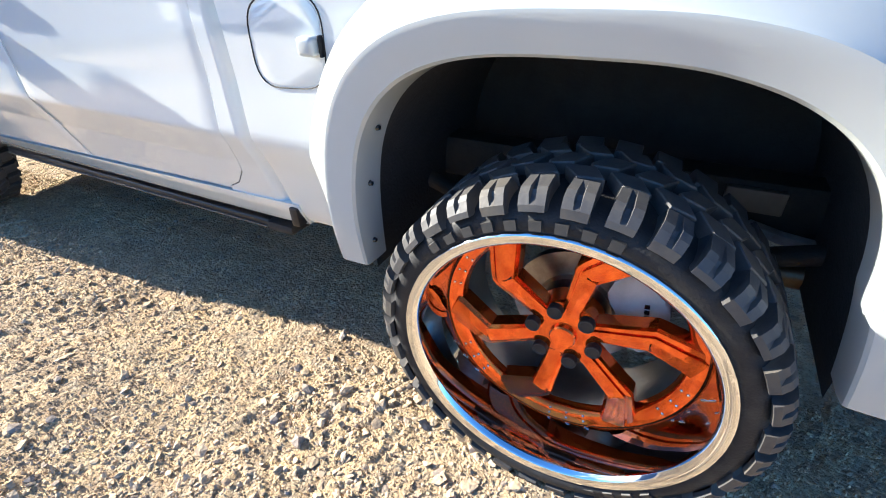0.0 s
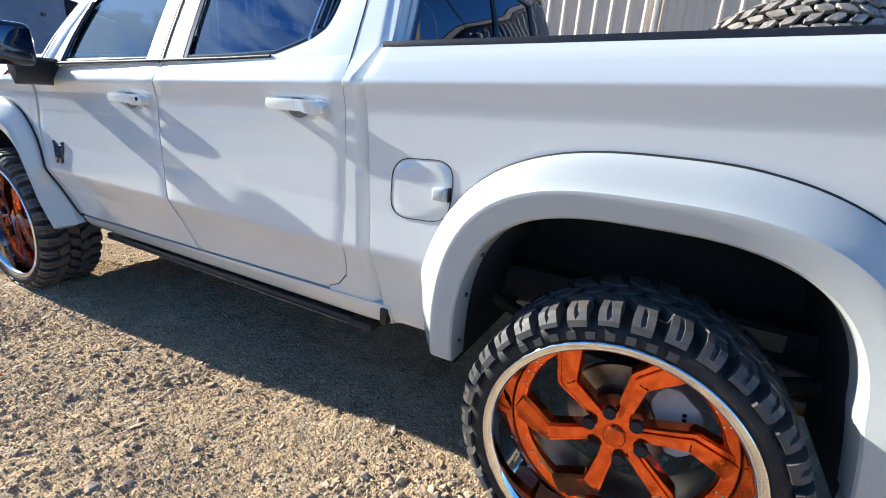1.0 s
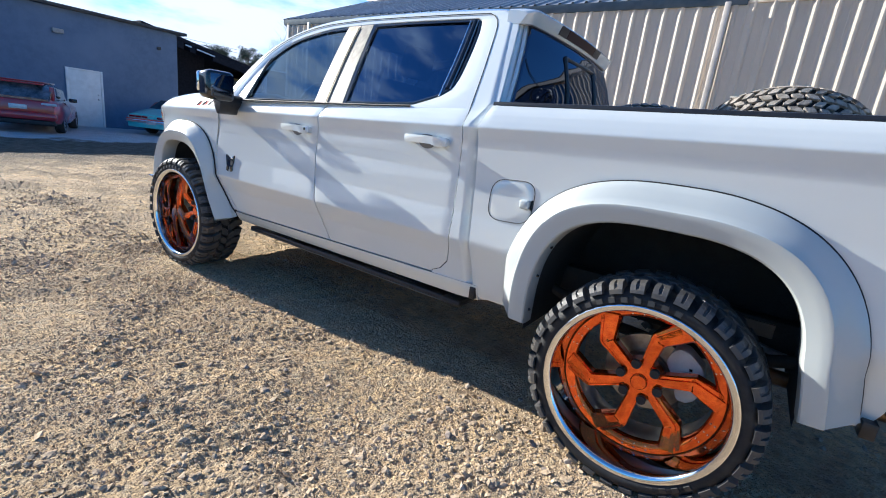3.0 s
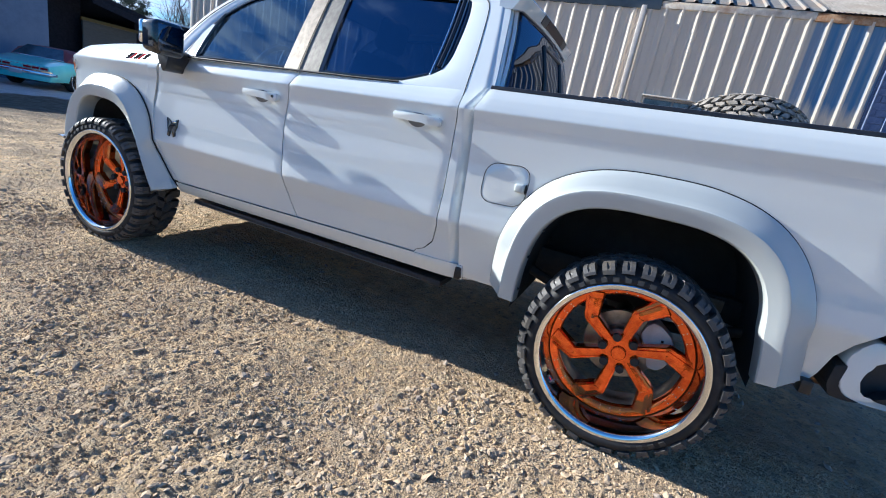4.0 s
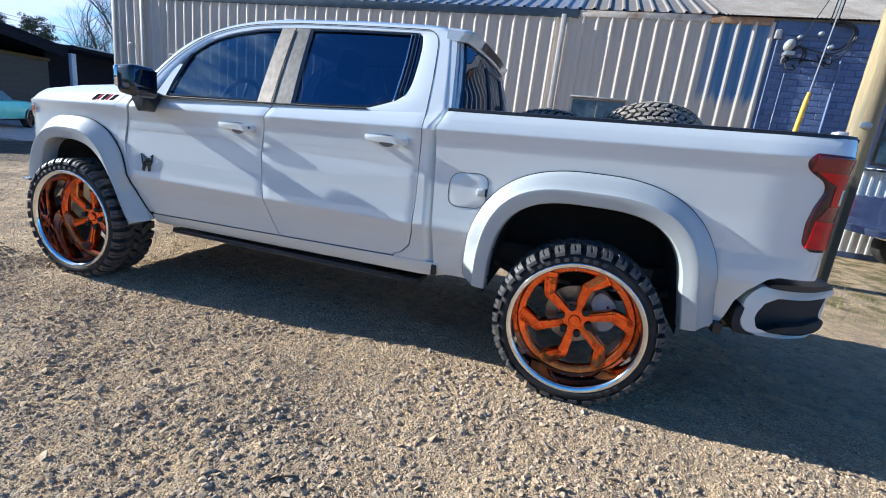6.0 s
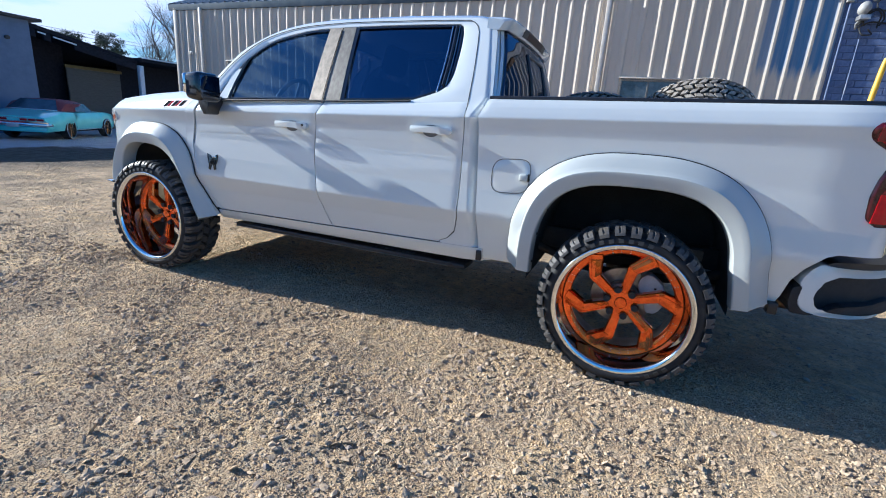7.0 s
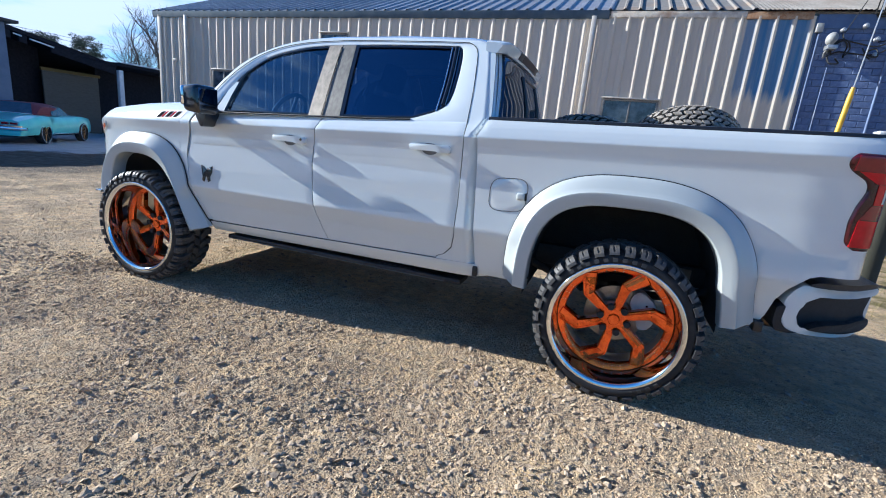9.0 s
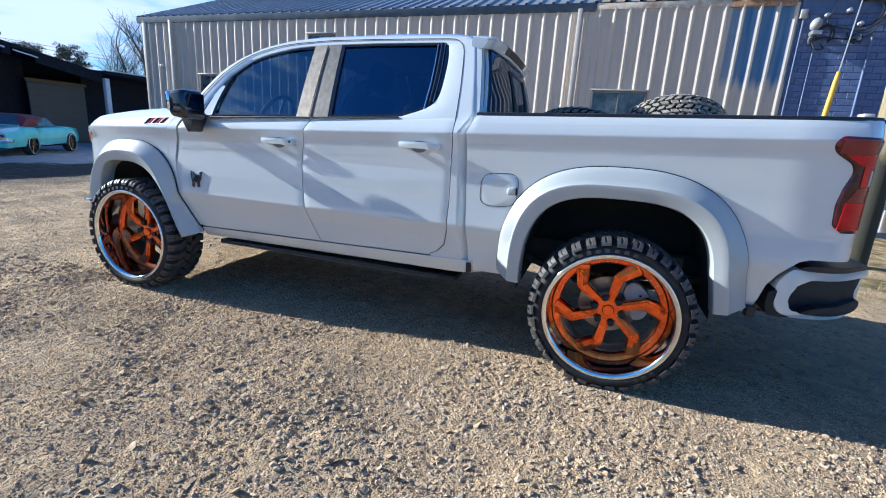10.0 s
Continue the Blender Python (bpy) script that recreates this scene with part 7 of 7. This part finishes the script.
# In a car's own frame: nose towards -x, left flank (driver's side) at -y when seen from behind it is at +y; the middle is y = 0, x = 0 the rear axle.
def red_suv():
    M = surface("red_car_paint", (0.34, 0.012, 0.022), (0.28, 0.009, 0.018), 2, 0.3, coat=1.0)
    secs = [(-3.55, 0.62, 0.34, 0.78, 0.50), (-3.45, 0.82, 0.28, 0.90, 0.66), (-3.0, 0.90, 0.26, 0.99, 0.76), (-2.3, 0.92, 0.26, 1.05, 0.80), (-1.0, 0.92, 0.26, 1.08, 0.82), (0.2, 0.925, 0.28, 1.10, 0.80), (0.70, 0.90, 0.32, 1.09, 0.76), (0.86, 0.80, 0.40, 1.00, 0.70), (0.89, 0.70, 0.46, 0.90, 0.62)]
    cab = [(-2.35, 0.70, 1.00, 1.06, 0.60), (-1.70, 0.74, 1.00, 1.50, 0.56), (-1.1, 0.75, 1.00, 1.60, 0.58), (0.0, 0.75, 1.00, 1.60, 0.57), (0.45, 0.72, 1.00, 1.52, 0.54), (0.80, 0.68, 1.00, 1.10, 0.56)]
    t = place_car("red_car", (0, 0, 0), 180, "red compact SUV parked with its tail towards the lot", "car", [
        ("body", "body", car_loft("body", secs, M, None), M, "", None),
        ("glass", "glasshouse", car_loft("glasshouse", cab, M_DARKPANE, None), M, "dark windows", None),
        ("roof", "roof", bmbox("roof", M, (-1.45, 0.40, -0.56, 0.56, 1.575, 1.63), bevel=0.03), M, "", None),
        ("pil", "pillar", bmbox("pillar", M, (0.10, 0.50, -0.765, -0.66, 1.05, 1.50), bevel=0.03), M, "", None),
        ("pil2", "pillar", bmbox("pillar", M, (0.10, 0.50, 0.66, 0.765, 1.05, 1.50), bevel=0.03), M, "", None),
        ("spoil", "roof_spoiler", bmbox("roof_spoiler", M, (0.35, 0.62, -0.55, 0.55, 1.52, 1.57), bevel=0.02), M, "", None),
        ("bump", "bumper", bmbox("bumper", M, (0.60, 0.95, -0.86, 0.86, 0.42, 0.66), bevel=0.08), M, "", None),
        ("val", "lower_valance", bmbox("lower_valance", M_PLASTIC, (0.60, 0.92, -0.80, 0.80, 0.27, 0.42), bevel=0.04), M, "", None),
        ("tl", "tail_lamp", bmbox("tail_lamp", M_CLEAR, (0.74, 0.885, -0.86, -0.50, 0.90, 0.985), bevel=0.03), M, "pale slanted tail lamp", None),
        ("tr", "tail_lamp", bmbox("tail_lamp", M_CLEAR, (0.74, 0.885, 0.50, 0.86, 0.90, 0.985), bevel=0.03), M, "pale slanted tail lamp", None),
        ("pl", "plate", bmbox("plate", M_CLEAR, (0.88, 0.912, -0.20, 0.20, 0.74, 0.88), bevel=0.006), M, "white plate with plain bars", None),
        ("ml", "mirror", bmbox("mirror", M_GLOSSBLACK, (-1.75, -1.58, -1.08, -0.86, 1.02, 1.16), bevel=0.03), M, "", None),
        ("mr", "mirror", bmbox("mirror", M_GLOSSBLACK, (-1.75, -1.58, 0.86, 1.08, 1.02, 1.16), bevel=0.03), M, "", None),
    ])
    wheels_for(t, ((0, -0.80, -1), (0, 0.80, 1), (-2.7, -0.80, -1), (-2.7, 0.80, 1)), 0.345, 0.22, 0.22, M_ALLOY, 10)
    return t


# base colour lightened to pass for sky reflected in the glass
M_CARGLASS = surface("car_window", (0.055, 0.075, 0.10), (0.035, 0.048, 0.065), 3, 0.08, spec=0.6)


def blue_coupe():
    M = surface("turquoise_paint", (0.22, 0.70, 0.66), (0.18, 0.62, 0.60), 2, 0.28, coat=1.0)
    MV = surface("maroon_vinyl", (0.16, 0.035, 0.045), (0.12, 0.026, 0.034), 30, 0.7, bump=0.3, bscale=200)

    def sill(x):
        """The lower edge of the flank, lifted over the wheels."""
        out = 0.28 + 0.01 * max(0.0, -x)
        for cx, rise in ((0.0, 0.53), (-3.0, 0.66)):
            if abs(x - cx) < 0.44:
                out = max(out, 0.30 + (rise - 0.30) * (1 - ((x - cx) / 0.44) ** 2) ** 0.5)
        return out

    xs = sorted({-3.86, -3.80, -3.70, -3.45, -3.43, 1.40, 1.44} | {round(c + d, 3) for c in (0.0, -3.0) for d in (-0.44, -0.435, -0.40, -0.34, -0.24, -0.12, 0.0, 0.12, 0.24, 0.34, 0.40, 0.435, 0.44)} | {-2.4, -2.0, -1.4, -0.8, 0.7, 1.0, 1.25})
    secs = []
    for x in xs:
        top = float(np.interp(x, [-3.86, -3.7, -3.0, -2.2, -1.0, -0.4, 0.2, 0.7, 1.44], [0.88, 0.965, 1.00, 1.00, 0.965, 0.975, 0.985, 0.91, 0.775]))
        wide = float(np.interp(x, [-3.86, -3.78, -3.5, -2.0, -0.9, -0.2, 0.5, 1.2, 1.44], [0.84, 0.93, 0.96, 0.96, 0.955, 0.985, 0.985, 0.95, 0.91]))
        secs.append((x, wide, sill(x) + (0.10 if x < -3.8 else 0), top, wide * 0.93))
    cab = [(-2.32, 0.74, 0.92, 0.99, 0.68), (-1.62, 0.76, 0.92, 1.34, 0.58), (-1.0, 0.78, 0.92, 1.385, 0.57), (-0.40, 0.80, 0.92, 1.37, 0.55), (-0.15, 0.81, 0.92, 1.33, 0.55), (0.28, 0.83, 0.92, 0.97, 0.74)]

    def pane(name, corners):
        return mesh_of(name, corners, [(0, 1, 2, 3)], M_CARGLASS, False)

    bronze = surface("bronze_wheel", (0.30, 0.17, 0.07), (0.22, 0.12, 0.05), 20, 0.25, metal=0.8)
    boxes = [(1.10, 1.52, -0.96, 0.96, 0.45, 0.57), (1.36, 1.50, -0.96, 0.96, 0.57, 0.60)]
    t = place_car("blue_coupe", (0, 0, 0), 180, "turquoise classic coupe with maroon vinyl top on large wheels", "car", [
        ("body", "body", car_loft("body", secs, M, None), M, "", None),
        ("top", "vinyl_top", car_loft("vinyl_top", cab, MV, None), M, "maroon vinyl top", None),
        ("back", "rear_window", pane("rear_window", [(-0.15, -0.53, 1.353), (-0.15, 0.53, 1.353), (0.315, 0.74, 1.005), (0.315, -0.74, 1.005)]), M, "", None),
        ("trim", "window_trim", bmbox("window_trim", M_CHROME, (0.30, 0.335, -0.76, 0.76, 0.985, 1.01), bevel=0.006), M, "", None),
        ("front", "windscreen", pane("windscreen", [(-1.68, 0.52, 1.345), (-1.68, -0.52, 1.345), (-2.32, -0.64, 1.01), (-2.32, 0.64, 1.01)]), M, "", None),
        ("s1", "side_window", pane("side_window", [(-2.16, -0.80, 0.995), (-0.80, -0.825, 0.975), (-0.86, -0.745, 1.30), (-1.62, -0.745, 1.28)]), M, "", None),
        ("s2", "side_window", pane("side_window", [(-0.80, 0.825, 0.975), (-2.16, 0.80, 0.995), (-1.62, 0.745, 1.28), (-0.86, 0.745, 1.30)]), M, "", None),
        ("val", "lower_valance", bmbox("lower_valance", M, (1.05, 1.46, -0.90, 0.90, 0.28, 0.45), bevel=0.03), M, "", None),
        ("under", "underbody", bmbox("underbody", M_SEAM, (-3.6, 1.2, -0.66, 0.66, 0.24, 0.62), bevel=0.04), M, "", None),
        ("bump", "rear_bumper", bmbox("rear_bumper", M_CHROME, *boxes, bevel=0.04), M, "chrome rear bumper", None),
        ("panel", "tail_panel", bmbox("tail_panel", M_CHROME, (1.40, 1.462, -0.86, 0.86, 0.615, 0.632), (1.40, 1.462, -0.86, 0.86, 0.715, 0.732), bevel=0.006), M, "chrome tail mouldings", None),
        *[("t%d" % k, "tail_lamp", bmbox("tail_lamp", M_REDDARK, (1.435, 1.468, yy, yy + 0.20, 0.640, 0.705), bevel=0.006), M, "", None) for k, yy in enumerate((-0.84, -0.61, -0.38, 0.18, 0.41, 0.64))],
        ("plate", "plate", bmbox("plate", M_CLEAR, (1.515, 1.532, -0.17, 0.17, 0.42, 0.55), bevel=0.005), M, "white plate with plain bars", None),
        ("strip", "side_strip", bmbox("side_strip", M_CHROME, (-2.5, -0.5, -0.985, -0.955, 0.34, 0.365), (-2.5, -0.5, 0.955, 0.985, 0.34, 0.365), bevel=0.004), M, "", None),
    ])
    wheels_for(t, ((0, -0.85, -1), (0, 0.85, 1), (-3.0, -0.85, -1), (-3.0, 0.85, 1)), 0.375, 0.315, 0.24, bronze, 7, M_CHROME)
    return t


def put_car(t, rear_left, heading, track, z, tall=1.0):
    """Set a car by the place of its rear left wheel."""
    h = radians(heading)
    right = Vector((math.sin(h), -math.cos(h), 0))
    c = Vector((*rear_left, z)) + right * track / 2
    t.matrix_basis = pose(*c, 0, 0, heading - 180) @ Matrix.Diagonal((1, 1, tall, 1))


put_car(red_suv(), (-18.75, 1.67), 157.0, 1.6, LOT_Z, 0.91)
put_car(blue_coupe(), (-20.56, 6.89), 127.0, 1.56, LOT_Z, 1.0)


def navy_pickup():
    M = surface("navy_paint", (0.018, 0.026, 0.06), (0.014, 0.02, 0.048), 2, 0.25, coat=1.0)
    t = place_car("navy_pickup", (0, 0, 0), 180, "dark navy pickup parked along the block wall", "pickup truck", [
        ("body", "body", bmbox("body", M, (-1.2, 1.0, -0.92, 0.92, 0.62, 1.30), bevel=0.06), M, "", None),
        ("cab", "cab", bmbox("cab", M, (-4.3, -1.22, -0.92, 0.92, 0.60, 1.30), bevel=0.08), M, "", None),
        ("glass", "glasshouse", bmbox("glasshouse", M_DARKPANE, (-3.0, -1.25, -0.78, 0.78, 1.30, 1.82), bevel=0.10), M, "", None),
        ("bump", "rear_bumper", bmbox("rear_bumper", M_CHROME, (0.95, 1.10, -0.90, 0.90, 0.60, 0.74), bevel=0.02), M, "chrome bumper", None),
        ("lamp", "tail_lamp", bmbox("tail_lamp", M_REDLENS, (0.97, 1.012, -0.93, -0.76, 0.86, 1.22), bevel=0.01), M, "red tail lamp", None),
        ("lamp2", "tail_lamp", bmbox("tail_lamp", M_REDLENS, (0.97, 1.012, 0.76, 0.93, 0.86, 1.22), bevel=0.01), M, "red tail lamp", None),
        ("arch", "wheel_arch", bmbox("wheel_arch", M_PLASTIC, (-0.48, 0.48, -0.945, -0.90, 0.62, 0.92), (-0.48, 0.48, 0.90, 0.945, 0.62, 0.92), bevel=0.04), M, "", None),
    ])
    wheels_for(t, ((0, -0.80, -1), (0, 0.80, 1), (-3.4, -0.80, -1), (-3.4, 0.80, 1)), 0.40, 0.26, 0.26, M_ALLOY, 6)
    return t


nv = navy_pickup()
nv.matrix_basis = pose(6.05, 7.45, 0.0, 0, 0, 180)

# ---------------------------------------------------------------- tyres in the bed
# dusty tread, its colour lightened further for sun on the block tops
M_DUSTY_LIT = surface("dusty_rubber", (0.36, 0.325, 0.28), (0.19, 0.172, 0.15), 25, 0.85, bump=0.3, bscale=120, spec=0.1)


def knobby_tread(seed):
    """Uneven leaf-shaped blocks with narrow gaps across the whole tread and shoulder."""
    r = np.random.RandomState(seed)
    V, F = [], []
    edges = np.array([-0.128, -0.085, -0.042, 0.0, 0.045, 0.09, 0.132, 0.175, 0.216])
    n = 42
    for row in range(8):
        for i in range(n):
            y0, y1 = edges[row] + 0.005, edges[row + 1] - 0.005
            a0 = (i + 0.5 * (row % 2)) / n * 2 * math.pi
            da = 2 * math.pi / n * 0.76
            sk = 0.55 * da * (1 if row % 2 else -1)
            ym, am = (y0 + y1) / 2, a0 + da / 2
            ring = [(a0 + 0.12 * da - sk * 0.5, y0), (a0 + 0.78 * da - sk * 0.5, y0 - 0.003), (a0 + da - 0.1 * sk, ym - 0.008), (a0 + 0.9 * da + sk * 0.5, y1), (a0 + 0.2 * da + sk * 0.5, y1 + 0.003), (a0 + 0.1 * sk, ym + 0.008)]
            ring = [(a + 0.08 * da * r.randn(), y + 0.002 * r.randn()) for a, y in ring]
            b = len(V)
            for lift, k in ((-0.016, 1.0), (-0.003, 0.97), (0.0, 0.86)):
                for a, y in ring:
                    yy = ym + (y - ym) * k
                    rr = TYRE_R + lift - 9.0 * max(0.0, abs(yy - 0.044) - 0.105) ** 2 + 0.002
                    aa = am + (a - am) * k
                    V.append((rr * math.cos(aa), yy, rr * math.sin(aa)))
            for q in range(2):
                F.extend([[b + q * 6 + e, b + q * 6 + (e + 1) % 6, b + (q + 1) * 6 + (e + 1) % 6, b + (q + 1) * 6 + e] for e in range(6)])
            F.append([b + 12 + e for e in range(6)])
    return mesh_of("tread", V, F, M_DUSTY_LIT, False)


LOOSE_TREAD = knobby_tread(8)
for x, y, z, rx, ry, rz, s in ((0.245, 0.66, 1.478, 56, 0, 8, 0.73), (-0.36, 1.12, 1.43, 66, 0, -6, 0.80)):
    t = thing("loose_tyre", (x, y, z), "loose mud-terrain tyre lying in the truck bed", "tyre", "tyres in the bed")
    m = Matrix.Translation((x, y, z)) @ Euler((radians(rx), radians(ry), radians(rz))).to_matrix().to_4x4() @ Matrix.Diagonal((s, s, s, 1)) @ Matrix.Translation((0, -0.045, 0))
    for nm, me, lb, own in WHEEL:
        if nm in ("tyre", "tread"):
            if nm == "tread":
                me = LOOSE_TREAD
            else:
                me = me.copy()
                # carcass blackened for the shade in the gaps between blocks
                me.materials[0] = M_SEAM
            link(nm, me, t, "", m)


# ---------------------------------------------------------------- trees beyond
M_BARK = surface("bark", (0.055, 0.046, 0.04), (0.04, 0.034, 0.03), 10, 0.9, bump=0.5, bscale=30)
M_NEEDLE = surface("pine_needles", (0.022, 0.034, 0.020), (0.034, 0.048, 0.028), 3, 0.8, island=True)


def bare_tree(x, y, height, seed, spread=0.5, lean=0.0):
    r = random.Random(seed)
    t = thing("bare_tree", (x, y, 0.0), "leafless winter tree with fine twigs", "tree", "bare trees")
    bm = bmesh.new()

    def grow(p, d, length, rad, depth):
        k = 5
        pts, rs = [p], [rad]
        q, dd = p.copy(), d.copy()
        for i in range(k):
            dd = (dd + Vector((r.gauss(0, 0.13), r.gauss(0, 0.13), r.gauss(0.03, 0.08)))).normalized()
            q = q + dd * (length / k)
            pts.append(q.copy())
            rs.append(rad * (1 - 0.42 * (i + 1) / k))
        add_tube(bm, pts, rs, 6 if depth < 2 else 3, cap=False)
        if depth >= 5:
            return
        for c in range(3 if depth < 4 else 2):
            at = pts[2 + (c + (depth > 0)) % 4]
            az = r.uniform(0, 6.28)
            out = Vector((math.cos(az), math.sin(az), r.uniform(0.1, 0.9)))
            nd = (dd * 0.75 + out * spread * r.uniform(0.8, 1.5)).normalized()
            grow(at, nd, length * r.uniform(0.55, 0.8), rs[-1] * r.uniform(0.5, 0.75), depth + 1)
        grow(pts[-1], dd, length * 0.7, rs[-1], depth + 1)

    grow(Vector((x, y, -0.1)), Vector((lean, 0, 1)).normalized(), height * 0.38, height * 0.032, 0)
    part("trunk", bm, M_BARK, t)


def pine_tree(x, y, height, crown0, width, seed):
    r = random.Random(seed)
    t = thing("pine_tree", (x, y, 0.0), "tall dark pine with a clumped crown", "tree", "pines")
    bm = bmesh.new()
    add_tube(bm, [(x, y, -0.1), (x + 0.1, y, height * 0.5), (x, y + 0.1, height * 0.97)], [height * 0.018, height * 0.012, 0.04], 8)
    limbs = []
    for k in range(20):
        z = crown0 + (height - crown0) * r.random() ** 0.8
        a = r.uniform(0, 6.28)
        ln = width * (0.35 + 0.65 * r.random()) * (1 - 0.55 * (z - crown0) / (height - crown0))
        e = Vector((x + ln * math.cos(a), y + ln * math.sin(a), z + r.uniform(-0.2, 0.6)))
        add_tube(bm, [(x, y, z - 0.3), e], [0.07, 0.02], 4, cap=False)
        limbs.append(e)
    part("trunk", bm, M_BARK, t)
    V, F = [], []
    for e in limbs:
        for c in range(5):
            cx = e + Vector((r.gauss(0, 0.45), r.gauss(0, 0.45), r.gauss(0.1, 0.25)))
            for q in range(64):
                d = Vector((r.gauss(0, 1), r.gauss(0, 1), r.gauss(0, 0.6))).normalized()
                p0 = cx + d * r.uniform(0.05, 0.42)
                s = Vector((r.gauss(0, 1), r.gauss(0, 1), r.gauss(0, 1))).normalized() * 0.045
                b = len(V)
                V += [tuple(p0 - s), tuple(p0 + s), tuple(p0 + d * 0.26)]
                F.append((b, b + 1, b + 2))
    link("crown", mesh_of("crown", V, F, M_NEEDLE, False), t)


pine_tree(-70.0, 42.0, 9.6, 6.8, 2.8, 4)
pine_tree(-70.0, 36.9, 9.1, 7.4, 2.0, 9)
bare_tree(-70.0, 49.3, 14.2, 2, 0.75)
bare_tree(-70.0, 52.6, 17.0, 7, 0.7)
bare_tree(-40.0, 30.0, 13.0, 12, 0.6)
bare_tree(-66.0, 45.6, 10.5, 21, 0.75)
for dz in (0.0, 0.27):
    pts = [(-42.0, y, 6.02 + 0.02 * y - dz + 0.0006 * (y - 30) ** 2) for y in np.linspace(0.0, 62.0, 20)]
    tagged(tube("power_line", pts, 0.014, M_DARKTRIM, None, seg=5), "thin dark power line strung across the sky", "cable", "power lines")
# far tree line closes the view
M_FAR = surface("far_woods", (0.055, 0.06, 0.045), (0.09, 0.08, 0.065), 0.5, 0.95, big=(0.11, 0.10, 0.085), bigscale=0.12)
r = np.random.RandomState(6)
V, F = [], []
for k in range(900):
    a = 2 * math.pi * k / 900
    rad = 150 + 25 * r.rand()
    b = len(V)
    h, w = 6 + 4.5 * r.rand(), 1.2 + 1.6 * r.rand()
    for t3 in range(7):
        s = 2 * math.pi * t3 / 7
        V.append((rad * math.cos(a) + w * math.cos(s), rad * math.sin(a) + w * math.sin(s), 0.0))
    for t3 in range(7):
        s = 2 * math.pi * t3 / 7
        V.append((rad * math.cos(a) + w * 0.9 * math.cos(s) * (0.6 + 0.6 * r.rand()), rad * math.sin(a) + w * 0.9 * math.sin(s), h * (0.55 + 0.3 * r.rand())))
    V.append((rad * math.cos(a), rad * math.sin(a), h))
    for t3 in range(7):
        F.append((b + t3, b + (t3 + 1) % 7, b + 7 + (t3 + 1) % 7, b + 7 + t3))
        F.append((b + 7 + t3, b + 7 + (t3 + 1) % 7, b + 14))
tagged(link("far_tree_line", mesh_of("far_tree_line", V, F, M_FAR, False)), "hazy line of bare woods on the horizon", "woods", kind="stuff")
